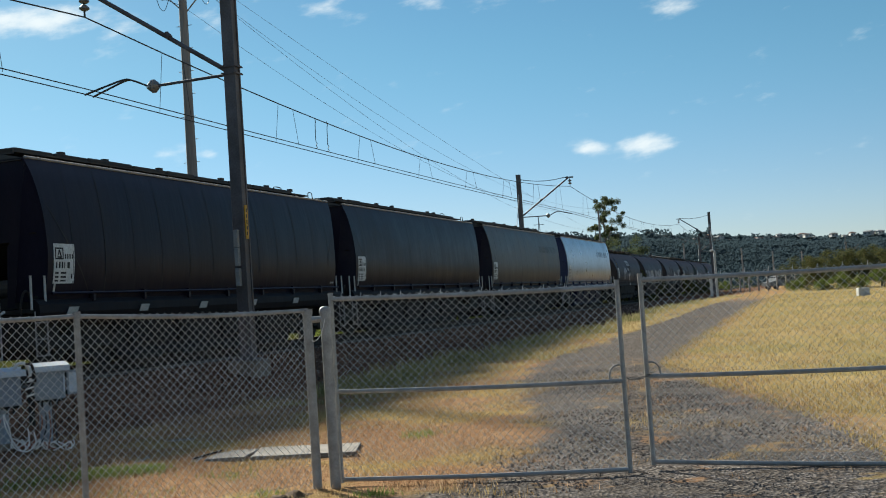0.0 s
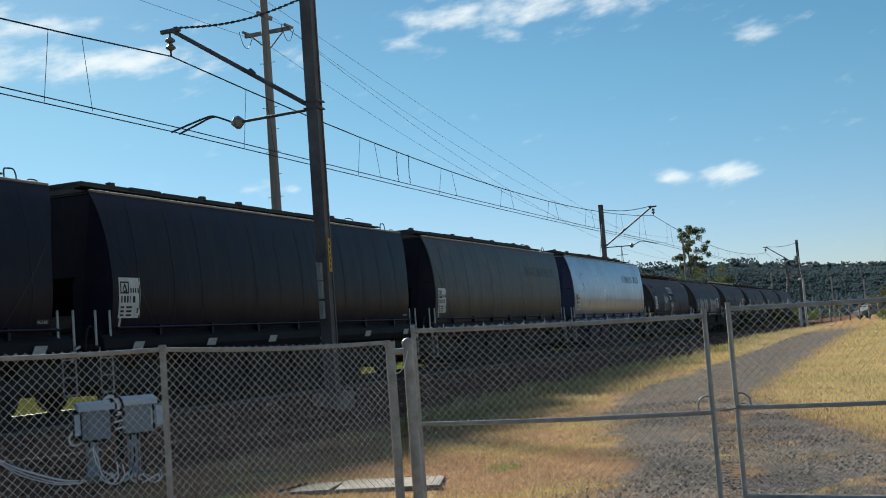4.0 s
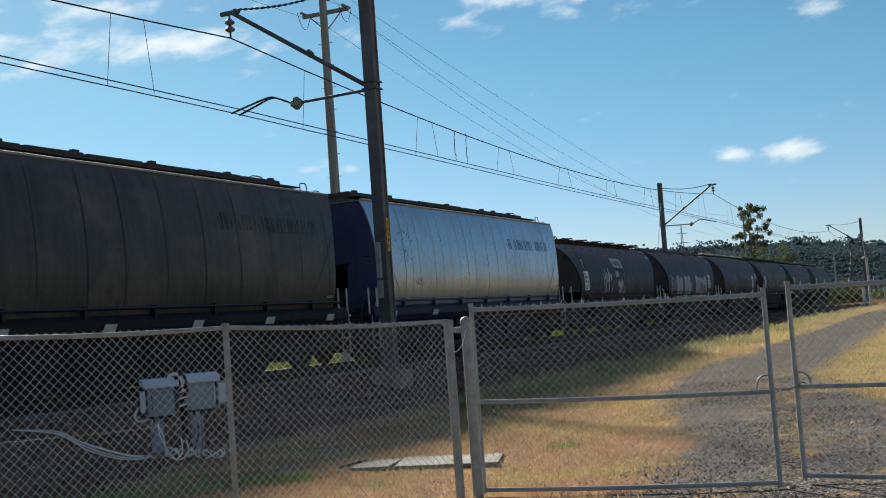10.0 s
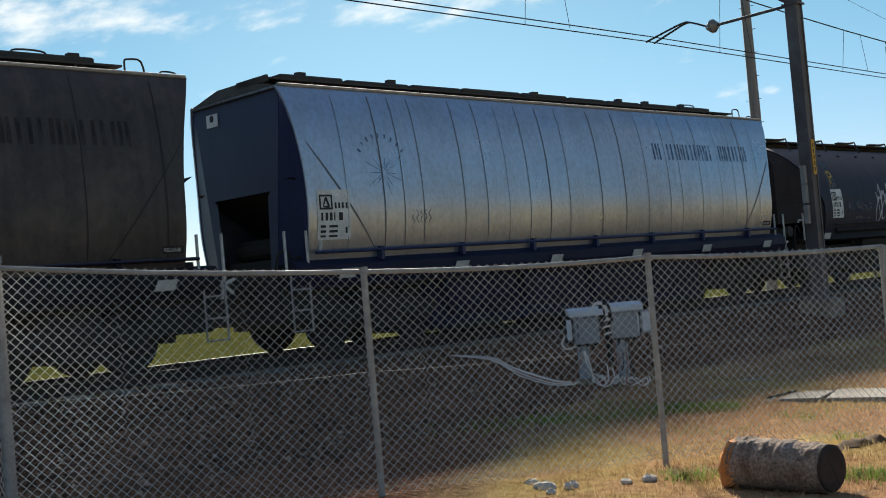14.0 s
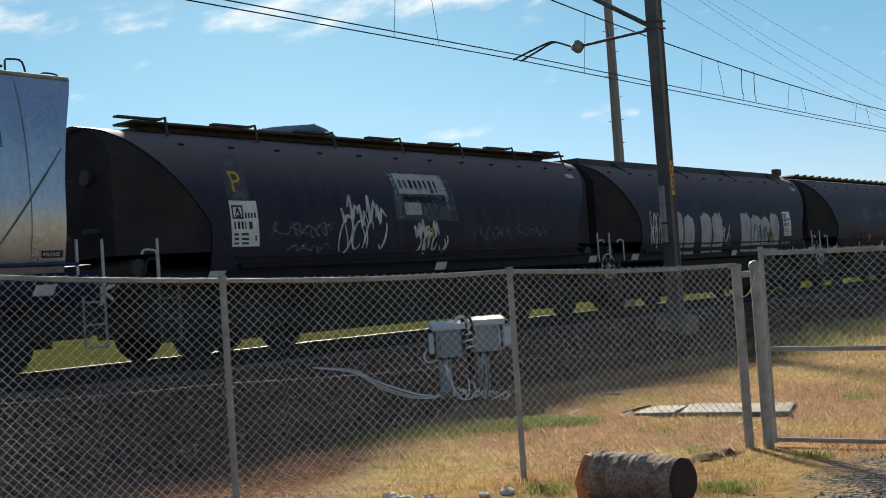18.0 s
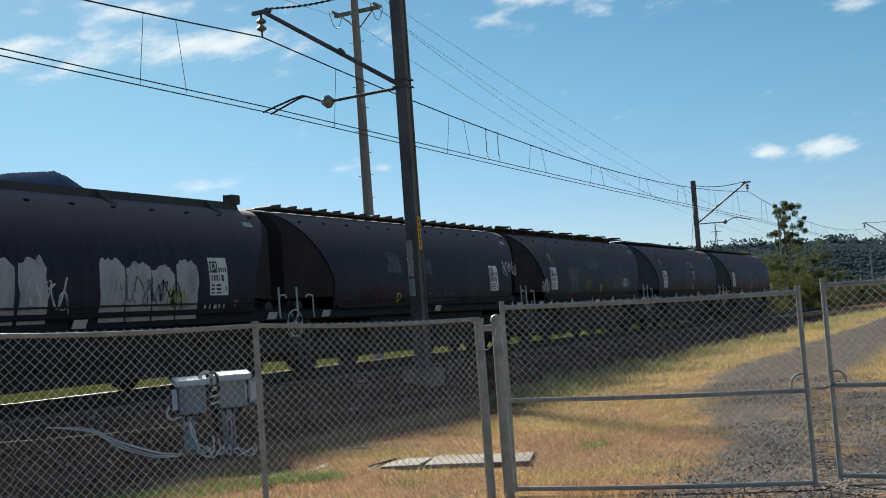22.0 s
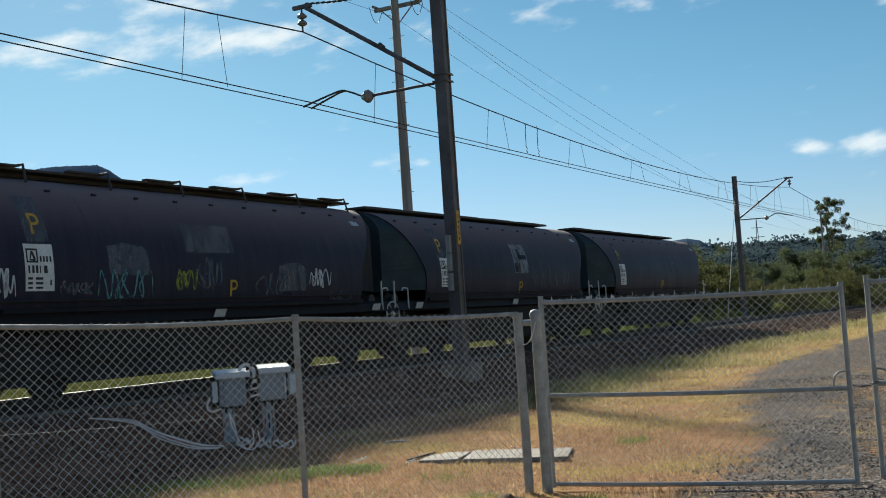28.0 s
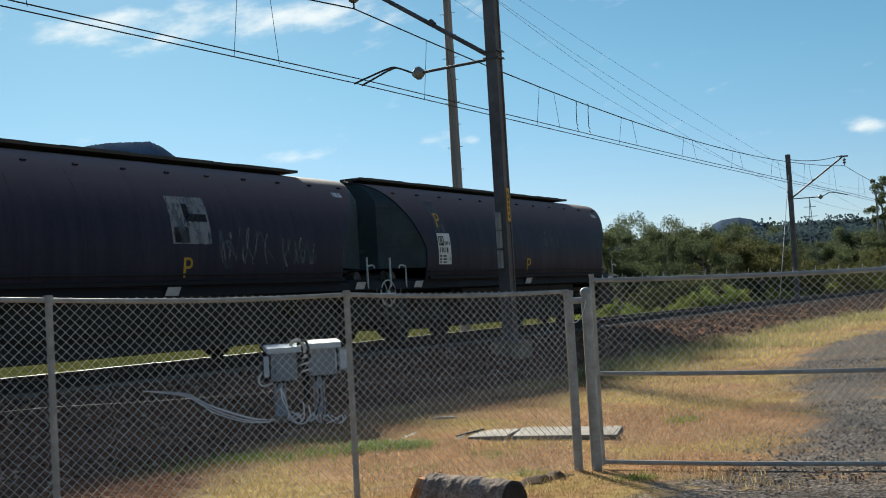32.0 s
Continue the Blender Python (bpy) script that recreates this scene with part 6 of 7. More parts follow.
# ---- trees, hills and the far side ----
def leaf_material(name, a, b, c, thin=0.42):
    m, n, l, p = node_mat(name)
    geo = n.new("ShaderNodeNewGeometry")
    r = ramp(n, [(0.0, a), (0.5, b), (1.0, c)])
    l.new(geo.outputs["Random Per Island"], r.inputs[0])
    oi = n.new("ShaderNodeObjectInfo")
    r2 = ramp(n, [(0.0, (0.6, 0.68, 0.72)), (1.0, (1.3, 1.1, 0.8))])
    l.new(oi.outputs["Random"], r2.inputs[0])
    l.new(mixed(n, l, 1.0, r.outputs[0], r2.outputs[0], "MULTIPLY"), p.inputs["Base Color"])
    p.inputs["Roughness"].default_value = 0.75
    p.inputs["Specular IOR Level"].default_value = 0.08
    tr = n.new("ShaderNodeBsdfTranslucent")
    l.new(r.outputs[0], tr.inputs["Color"])
    mx = n.new("ShaderNodeMixShader")
    mx.inputs[0].default_value = thin
    l.new(p.outputs[0], mx.inputs[1])
    l.new(tr.outputs[0], mx.inputs[2])
    l.new(mx.outputs[0], n["Material Output"].inputs["Surface"])
    return m


GUM = leaf_material("olive_gum_leaves", (0.040, 0.058, 0.030), (0.078, 0.098, 0.048), (0.135, 0.148, 0.074))
WATTLE = leaf_material("yellow_green_leaves", (0.036, 0.047, 0.018), (0.070, 0.076, 0.028), (0.122, 0.112, 0.044))
SHRUB = leaf_material("fresh_green_leaves", (0.075, 0.11, 0.024), (0.15, 0.20, 0.042), (0.25, 0.27, 0.075))
TRUNK = surface("grey_gum_bark", (0.20, 0.175, 0.15), (0.11, 0.09, 0.075), rough=0.9, scale=3, bump=0.4)


def tree_meshes(seed, h, spread, leaves, size, low=0.2, clumps=22, open_crown=False):
    """Trunk with limbs, and a crown of many small leaves gathered in uneven clumps."""
    r = random.Random(seed)
    tg = Geo()
    tips = []
    lean = Vector((r.uniform(-0.06, 0.06), r.uniform(-0.06, 0.06), 0))
    stem = [Vector((lean.x * z * h + 0.05 * h * r.uniform(-0.3, 0.3) * z, lean.y * z * h, z * h * 0.8)) for z in (0, 0.25, 0.5, 0.75, 1.0)]
    tg.tube(stem, [h * 0.022, h * 0.018, h * 0.014, h * 0.009, h * 0.004], 7)
    for i in range(9):
        f = r.uniform(0.25, 0.95)
        a = stem[int(f * 4)].lerp(stem[min(4, int(f * 4) + 1)], f * 4 % 1)
        w = r.uniform(0, 6.28)
        ln = spread * r.uniform(0.5, 1.0) * (1.15 - 0.5 * f)
        e = a + Vector((math.cos(w) * ln, math.sin(w) * ln, h * r.uniform(0.06, 0.2)))
        md = a.lerp(e, 0.5) + Vector((0, 0, -0.02 * h))
        tg.tube([a, md, e], [h * 0.009, h * 0.006, h * 0.003], 5)
        tips += [e, md.lerp(e, 0.5)]
    tips.append(stem[-1])
    cg = Geo()
    centres = []
    for i in range(clumps):
        if i < len(tips):
            c = tips[i]
        else:
            w, q = r.uniform(0, 6.28), math.sqrt(r.random())
            z = r.uniform(low, 0.97)
            wid = spread * (0.45 + 0.75 * math.sin(math.pi * min(1, (z - low) / (1 - low) * 0.85 + 0.12)))
            c = Vector((math.cos(w) * q * wid, math.sin(w) * q * wid, z * h))
        centres.append((c, spread * r.uniform(0.17, 0.34) * (0.8 if open_crown else 1.0)))
    for i in range(leaves):
        c, cr = centres[i % len(centres)]
        d = Vector((r.gauss(0, 1), r.gauss(0, 1), r.gauss(0, 0.75)))
        d = d.normalized() * cr * (r.random() ** 0.45)
        p = c + d
        if p.z < 0.1:
            continue
        a = Vector((r.uniform(-1, 1), r.uniform(-1, 1), r.uniform(-1.3, 0.5))).normalized()
        b = a.cross(Vector((r.uniform(-1, 1), r.uniform(-1, 1), r.uniform(-1, 1)))).normalized()
        k = size * r.uniform(0.6, 1.35)
        cg.add([p - a * k, p + b * k * 0.42, p + a * k, p - b * k * 0.42], [(0, 1, 2, 3)])
    return tg, cg


def tree(name, label, cat, group, seed, h, spread, leaves, size, mat_, **kw):
    tg, cg = tree_meshes(seed, h, spread, leaves, size, **kw)
    t = thing(name, label, cat, group, m=pose(0, -500, -50))
    part("trunk", tg, TRUNK, t, smooth=60)
    part("crown", cg, mat_, t, "leafy crown", fix=False)
    return t


protos = {
    "gum": [tree("gum_tree", "olive-green gum tree with an uneven open crown", "tree", "trees behind the railway", 11 + i, 10, 3.3, 17000, 0.095, GUM, low=0.30, clumps=40) for i in range(4)],
    "wattle": [tree("wattle_tree", "yellow-green bushy wattle tree", "tree", "trees behind the railway", 41 + i, 6, 2.9, 12000, 0.09, WATTLE, low=0.05, clumps=44) for i in range(2)],
    "shrub": [tree("shrub", "bright green leafy shrub beside the track", "shrub", "shrubs beside the track", 61 + i, 2.4, 1.5, 7000, 0.06, SHRUB, low=0.02, clumps=30) for i in range(2)],
    "tall": [tree("gum_tree", "tall sparse gum tree standing above the wood", "tree", "trees behind the railway", 82, 14, 1.9, 15000, 0.09, GUM, low=0.56, clumps=64, open_crown=True)],
}
used = {}


def plant(kind, az, r, k=1.0, z=None, squash=1.0):
    i = used.get(kind, 0)
    used[kind] = i + 1
    ps = protos[kind]
    x, y = polar(az, r)
    zz = (ground_z(x, y) if z is None else z) - 0.05
    m = Matrix.LocRotScale((x, y, zz), Euler((0, 0, i * 2.4)), (k, k, k * squash))
    if i < len(ps):
        ps[i].matrix_basis = m
        return ps[i]
    return copy_thing(ps[i % len(ps)], m)


tr_ = random.Random(9)
# a belt of trees behind the line
for az, r, k in ((-7.0, 84, 0.6), (-5.6, 78, 0.62), (-4.6, 70, 0.58), (-3.7, 88, 0.72), (-2.4, 92, 0.70), (-1.2, 98, 0.72), (-0.2, 86, 0.60), (0.9, 104, 0.62), (2.6, 112, 0.66), (5.2, 110, 0.62), (6.2, 100, 0.58), (7.1, 122, 0.62), (8.8, 116, 0.55), (9.6, 130, 0.60), (10.8, 142, 0.60), (5.8, 134, 0.74), (3.4, 138, 0.72), (1.6, 128, 0.62), (11.9, 160, 0.62), (8.0, 150, 0.72), (13.0, 190, 0.5), (14.2, 210, 0.5)):
    plant("gum", az + tr_.uniform(-0.2, 0.2), r, k * (1.22 if az < -2.5 else 1.42 if az < 2.8 else 1.2) * tr_.uniform(0.92, 1.08), -0.9)
for i in range(15):
    plant("gum", -7.2 + 0.58 * i + tr_.uniform(-0.2, 0.2), tr_.uniform(70, 100), tr_.uniform(0.62, 0.80) * (1.0 if i < 7 else 1.22), -0.9)
for az, r, k in ((1.4, 78, 0.92), (2.4, 84, 0.98), (0.4, 72, 0.62), (3.4, 92, 0.92), (5.0, 88, 0.85), (6.4, 84, 0.86), (7.6, 96, 0.8), (8.6, 92, 0.78), (-0.9, 64, 0.55), (9.8, 100, 0.75), (11.0, 118, 0.72), (4.2, 80, 0.72), (-2.6, 62, 0.5), (12.3, 140, 0.6)):
    plant("wattle", az + tr_.uniform(-0.2, 0.2), r, k * 0.98 * tr_.uniform(0.8, 1.12), -0.9)
for az, r, k in ((-5.4, 50, 0.55), (-4.7, 55, 0.75), (-3.7, 52, 0.8), (-2.9, 56, 0.65), (-1.6, 57, 1.0), (-0.8, 60, 1.05), (0.0, 62, 1.1), (1.2, 64, 0.95), (2.2, 70, 0.9), (3.2, 76, 0.95), (4.6, 84, 0.9), (5.6, 90, 1.0), (6.6, 100, 1.0), (7.4, 100, 1.0), (8.4, 108, 1.0), (9.4, 118, 1.0), (10.4, 126, 1.1), (-6.3, 52, 0.6), (11.4, 134, 1.1), (12.6, 150, 1.2), (13.5, 160, 1.2)):
    plant("shrub", az + tr_.uniform(-0.2, 0.2), r, k * tr_.uniform(0.9, 1.1))
for az, r, k in ((-4.4, 82, 0.74), (-3.2, 80, 0.85), (-1.9, 84, 0.88), (-0.7, 88, 0.97), (0.3, 90, 0.94), (1.3, 98, 0.92), (2.3, 100, 0.9), (3.6, 104, 0.86), (6.9, 118, 1.0), (7.6, 112, 0.95), (8.9, 128, 1.0)):
    plant("gum", az, r, k, -0.9)
plant("tall", 8.05, 152, 1.06, -0.8)
# the clump beside the dry paddock
for az, r, k in ((17.0, 104, 0.62), (17.7, 100, 0.66), (18.5, 104, 0.70), (19.4, 106, 0.72), (20.3, 102, 0.72), (21.2, 98, 0.7), (22.3, 100, 0.7)):
    plant("wattle", az, r, k * 1.08, 0.45, 0.8)
for az, r, k in ((16.6, 98, 0.7), (17.6, 96, 0.8), (18.4, 94, 0.8), (19.4, 96, 0.9), (20.4, 92, 1.0), (21.4, 90, 1.0)):
    plant("shrub", az, r, k, 0.6)
bare = thing("bare_tree", "leafless grey tree among green bushes", "tree", m=pose(*polar(19.0, 116), 0.4))
tg, _ = tree_meshes(97, 6.2, 1.6, 0, 0.1)
part("trunk", tg, TRUNK, bare)

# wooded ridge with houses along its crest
# aerial haze is put into the base colours of these far leaves and hills
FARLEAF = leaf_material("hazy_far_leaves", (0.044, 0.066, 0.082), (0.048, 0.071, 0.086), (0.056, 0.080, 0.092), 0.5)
HAZE_L = surface("haze_tinted_hillside", (0.050, 0.074, 0.088), (0.042, 0.064, 0.076), rough=1.0, spec=0.0, scale=0.02, fine=0.2, bump=0, world_space=True)
HAZE_HILL = surface("haze_blue_distant_hill", (0.10, 0.135, 0.195), (0.08, 0.115, 0.17), rough=1.0, spec=0.0, scale=0.004, fine=0.03, bump=0, world_space=True)


def ridge(name, label, az0, az1, r, height, depth, mat_, seed, foot=-3, fine=1.0):
    g = Geo()
    n = 300
    for i in range(n + 1):
        az = az0 + (az1 - az0) * i / n
        f = i / n
        h = height(az) + (0.012 * r * 0.12 * noise.noise((az * 1.3, seed, 0)) + 0.004 * r * 0.12 * noise.noise((az * 6, seed, 1))) * (1 if fine > 0.2 else 0) + 0.0012 * r * noise.noise((az * 15, seed, 2)) * fine
        for k, (dr, hh) in enumerate(((0, foot), (0.2, foot + (h - foot) * 0.3), (0.55, foot + (h - foot) * 0.78), (0.85, h), (1.1, h), (1.8, foot))):
            x, y = polar(az, r + dr * depth)
            g.v.append((x, y, hh))
    g.f = [(i * 6 + k, (i + 1) * 6 + k, (i + 1) * 6 + k + 1, i * 6 + k + 1) for i in range(n) for k in range(5)]
    return thing(name, label, "hill", kind="structure", g=g, mats=mat_, smooth=180)


def el_height(pairs, r):
    return lambda az: 1.65 + r * math.tan(radians(float(np.interp(az, [p[0] for p in pairs], [p[1] for p in pairs]))))


DIP = 0.22
CREST = [(-8, 2.28), (0, 2.59), (4, 2.79), (8, 2.68), (10, 2.63), (12, 2.42), (14, 2.22), (16, 2.11), (18, 1.91), (20, 1.85), (24, 1.83), (30, 1.60)]
hr = 760
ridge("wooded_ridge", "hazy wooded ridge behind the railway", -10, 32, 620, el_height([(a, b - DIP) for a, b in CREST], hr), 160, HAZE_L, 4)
hh_ = el_height([(a, b - DIP) for a, b in CREST], hr)
fg = Geo()
for i in range(44000):
    az, f = tr_.uniform(-7, 27), tr_.random() ** 0.8
    rr = 625 + 150 * f
    zz = -3 + (hh_(az) + 3) * float(np.interp((rr - 620) / 160, [0, 0.2, 0.55, 0.85, 1.1], [0, 0.3, 0.78, 1, 1])) + tr_.uniform(-0.5, 1.8)
    x, y = polar(az, rr)
    s_ = tr_.uniform(0.35, 1.0)
    for j in range(5):
        q = Vector((x + tr_.gauss(0, 1) * s_ * 0.7, y + tr_.gauss(0, 1) * s_ * 0.4, zz + tr_.gauss(0, 1) * s_ * 0.4))
        a = Vector((tr_.uniform(-1, 1), tr_.uniform(-0.5, 0.5), tr_.uniform(-1, 1))).normalized() * s_ * 0.7
        b = a.cross(Vector((tr_.uniform(-0.4, 0.4), 1, tr_.uniform(-0.4, 0.4)))).normalized() * s_ * 0.55
        fg.add([q - a, q + b, q + a, q - b], [(0, 1, 2, 3)])
for i in range(170):
    az = -7 + 34 * i / 169 + tr_.uniform(-0.1, 0.1)
    rr = 620 + 160 * tr_.uniform(0.78, 0.95)
    x, y = polar(az, rr)
    s_, top = tr_.uniform(1.0, 2.8), tr_.uniform(0.5, 6.5) * (0.55 if az > 13 else 1.0)
    for j in range(16):
        q = Vector((x + tr_.gauss(0, 1) * s_ * 0.8, y + tr_.gauss(0, 1) * s_ * 0.5, hh_(az) + top * tr_.uniform(0.3, 1.0) + tr_.gauss(0, 0.4)))
        a = Vector((tr_.uniform(-1, 1), tr_.uniform(-0.5, 0.5), tr_.uniform(-1, 1))).normalized() * s_ * 0.45
        b = a.cross(Vector((tr_.uniform(-0.4, 0.4), 1, tr_.uniform(-0.4, 0.4)))).normalized() * s_ * 0.35
        fg.add([q - a, q + b, q + a, q - b], [(0, 1, 2, 3)])
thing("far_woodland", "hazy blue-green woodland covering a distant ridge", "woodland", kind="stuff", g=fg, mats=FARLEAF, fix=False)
HOUSEW = surface("pale_house_wall", (0.80, 0.78, 0.75), (0.68, 0.64, 0.6), rough=0.9, per_piece=0.35)
TILEM = surface("terracotta_house_roof", (0.30, 0.17, 0.13), (0.24, 0.15, 0.12), rough=0.9, spec=0.1, per_piece=0.4)
GREYROOF = surface("pale_metal_house_roof", (0.42, 0.41, 0.40), (0.32, 0.31, 0.30), rough=0.9, spec=0.1, per_piece=0.5)
PANE = surface("dark_window_glass", (0.05, 0.06, 0.07), rough=0.2, bump=0)
for i in range(26):
    az = 12.6 + i * 0.36 + tr_.uniform(-0.3, 0.3)
    rr = 620 + 0.85 * 160 + tr_.uniform(-14, 0)
    x, y = polar(az, rr)
    w, d_, h = tr_.uniform(2.4, 5.6), 4, tr_.uniform(1.3, 2.2)
    ho = thing("house", "small pale house among trees on a wooded ridge", "house", "houses on the ridge", m=pose(x, y, hh_(az) + tr_.uniform(-2.4, 1.6), 0, 0, -az + tr_.uniform(-50, 50)))
    part("wall", Geo().box((0, 0, h / 2), (w, d_, h)), HOUSEW, ho)
    part("roof", Geo().loft([[(-w / 2 - 0.4, -d_ / 2 - 0.4, h), (w / 2 + 0.4, -d_ / 2 - 0.4, h), (w / 2 + 0.4, d_ / 2 + 0.4, h), (-w / 2 - 0.4, d_ / 2 + 0.4, h)], [(-w / 4, -0.2, h + 0.7), (w / 4, -0.2, h + 0.7), (w / 4, 0.2, h + 0.7), (-w / 4, 0.2, h + 0.7)]]), TILEM if i % 3 == 0 else GREYROOF, ho)
    for k in (-0.25, 0.25):
        part("window", Geo().box((w * k, -d_ / 2 - 0.03, h * 0.55), (w * 0.2, 0.06, h * 0.4)), PANE, ho)
ridge("distant_hill", "flat-topped haze-blue hill on the skyline", -1.2, 3.6, 2300, el_height([(-1.2, 1.3), (-0.1, 2.4), (0.3, 2.95), (0.7, 3.13), (1.5, 3.2), (2.1, 3.06), (2.6, 2.7), (3.6, 1.4)], 2500), 250, HAZE_HILL, 7, foot=0, fine=0.05)
ridge("mountain", "hazy blue-grey flat-topped mountain behind the train", -33, -22, 2300, el_height([(-33, 6.9), (-31, 7.9), (-29.2, 8.2), (-28.2, 8.32), (-26.4, 8.34), (-25.8, 8.05), (-25.4, 7.72), (-24.2, 6.83), (-22, 4.64)], 2600), 350, HAZE_HILL, 8, foot=0, fine=0.6)
# lattice tower far off
tw = thing("power_pylon", "faint steel lattice power pylon on the skyline", "pylon", m=pose(*polar(4.75, 520), -0.2))
# distance haze is mixed into the steel's pale colour
PYL = surface("haze_tinted_pylon_steel", (0.30, 0.34, 0.38), rough=0.7, bump=0)
for sx in (-1, 1):
    for sy in (-1, 1):
        part("leg", Geo().tube([(sx * 2.2, sy * 2.2, 0), (sx * 0.7, sy * 0.7, 22), (0, 0, 37)], 0.12, 4), PYL, tw)
for z, w in ((25, 2.4), (29, 2.9), (33, 2.3)):
    part("arm", Geo().box((0, 0, z), (w * 2, 0.22, 0.24)), PYL, tw)
g = Geo()
for i in range(8):
    a, b = 2.2 - i * 0.2, 2.2 - (i + 1) * 0.2
    g.tube([(-a, -a, i * 1.9), (b, -b, (i + 1) * 1.9)], 0.08, 4).tube([(a, -a, i * 1.9), (-b, -b, (i + 1) * 1.9)], 0.08, 4)
part("bracing", g, PYL, tw)

# paddock fence, parked vehicle, box and signal beyond the gravel track
for i in range(8):
    az = 13.6 + i * 0.42
    thing("paddock_post", "grey timber post of a far paddock fence", "fence post", "paddock posts", m=pose(*polar(az, 125), 0.6), g=Geo().tube([(0, 0, 0), (0, 0, 1.5 + 0.3 * (i % 2))], 0.09, 6), mats=POLEWOOD)
van = thing("parked_car", "pale parked car beyond the dry paddock", "car", m=pose(*polar(15.9, 138), 0.62, 0, 0, 20))
CARW = surface("white_car_paint", (0.22, 0.23, 0.24), rough=0.9, spec=0.1, bump=0)
part("body", Geo().loft([[(x, -0.85, z0), (x, 0.85, z0), (x, 0.8, z1), (x, -0.8, z1)] for x, z0, z1 in ((-2.1, 0.4, 0.8), (-1.3, 0.35, 0.95), (-0.9, 0.35, 1.45), (0.7, 0.35, 1.5), (1.6, 0.35, 1.0), (2.1, 0.4, 0.85))]), CARW, van, smooth=30)
part("windows", Geo().box((-0.1, 0, 1.18), (1.9, 1.68, 0.36)), PANE, van)
for x in (-1.3, 1.3):
    for y in (-0.75, 0.75):
        part("wheel", Geo().disc((x, y, 0.32), (0, 1, 0), 0.32, 0.2, 14), UNDER, van)
thing("white_box", "white plastic box standing in dry grass", "box", m=pose(*polar(19.45, 62), 0.55), g=Geo().box((0, 0, 0.22), (0.55, 0.4, 0.44), bevel=0.03), mats=WHITE)
sg_ = thing("track_marker", "white bent marker post beside the railway", "marker", m=pose(*polar(12.95, 100), 0.6))
part("post", Geo().tube(spline([(0, 0, 0), (0, 0, 3.2), (0, 0, 3.7), (-0.12, 0, 3.85), (-0.35, 0, 3.8)], 16), 0.09, 8), WHITE, sg_, smooth=60)
part("base_marker", Geo().box((-0.45, 0, 0.75), (0.22, 0.08, 1.5)), WHITE, sg_)
# ---- grass, weeds and stones ----
def blade_material(name, stops, alt=None, cut=(0.46, 0.60), patch=0.38):
    m, n, l, p = node_mat(name)
    geo = n.new("ShaderNodeNewGeometry")
    r = ramp(n, stops)
    l.new(geo.outputs["Random Per Island"], r.inputs[0])
    big = ramp(n, [(0.35, (0.78, 0.72, 0.62)), (0.65, (1.05, 1.0, 1.0))])
    l.new(noise_tex(n, l, geo.outputs["Position"], 0.5, 3), big.inputs[0])
    tone = r.outputs[0]
    if alt:
        r_alt = ramp(n, alt)
        l.new(geo.outputs["Random Per Island"], r_alt.inputs[0])
        where = ramp(n, [(cut[0], (0, 0, 0)), (cut[1], (1, 1, 1))])
        l.new(noise_tex(n, l, geo.outputs["Position"], patch, 4, None, 0.6), where.inputs[0])
        tone = mixed(n, l, where.outputs[0], tone, r_alt.outputs[0])
    l.new(mixed(n, l, 1.0, tone, big.outputs[0], "MULTIPLY"), p.inputs["Base Color"])
    p.inputs["Roughness"].default_value = 0.7
    p.inputs["Specular IOR Level"].default_value = 0.2
    tr = n.new("ShaderNodeBsdfTranslucent")
    l.new(tone, tr.inputs["Color"])
    mx = n.new("ShaderNodeMixShader")
    mx.inputs[0].default_value = 0.4
    l.new(p.outputs[0], mx.inputs[1])
    l.new(tr.outputs[0], mx.inputs[2])
    l.new(mx.outputs[0], n["Material Output"].inputs["Surface"])
    return m


DRY = blade_material("mown_dry_grass", [(0.0, (0.18, 0.10, 0.055)), (0.45, (0.36, 0.215, 0.122)), (0.8, (0.50, 0.33, 0.20)), (1.0, (0.62, 0.48, 0.32))],
                     [(0.0, (0.20, 0.13, 0.055)), (0.45, (0.39, 0.28, 0.12)), (0.8, (0.54, 0.42, 0.21)), (1.0, (0.63, 0.53, 0.32))])
STRAW = blade_material("tall_straw_grass", [(0.0, (0.32, 0.22, 0.10)), (0.5, (0.53, 0.40, 0.19)), (0.85, (0.66, 0.54, 0.30)), (1.0, (0.26, 0.25, 0.10))])
WEED = blade_material("greenish_verge_grass", [(0.0, (0.16, 0.17, 0.06)), (0.45, (0.29, 0.27, 0.105)), (0.8, (0.44, 0.38, 0.18)), (1.0, (0.58, 0.50, 0.29))])
GREEN = blade_material("green_grass_tufts", [(0.0, (0.06, 0.085, 0.022)), (0.5, (0.11, 0.15, 0.035)), (1.0, (0.22, 0.23, 0.07))])
PADDOCK = blade_material("yellow_paddock_grass", [(0.0, (0.30, 0.215, 0.09)), (0.45, (0.39, 0.285, 0.122)), (0.8, (0.47, 0.36, 0.175)), (1.0, (0.31, 0.26, 0.10))],
                         [(0.0, (0.20, 0.175, 0.06)), (0.45, (0.27, 0.235, 0.085)), (0.8, (0.35, 0.30, 0.13)), (1.0, (0.20, 0.205, 0.068))], (0.50, 0.62), 0.16)
TUFT = blade_material("fresh_green_tufts", [(0.0, (0.09, 0.13, 0.03)), (0.5, (0.16, 0.24, 0.05)), (1.0, (0.26, 0.30, 0.09))])
nr = np.random.default_rng(4)


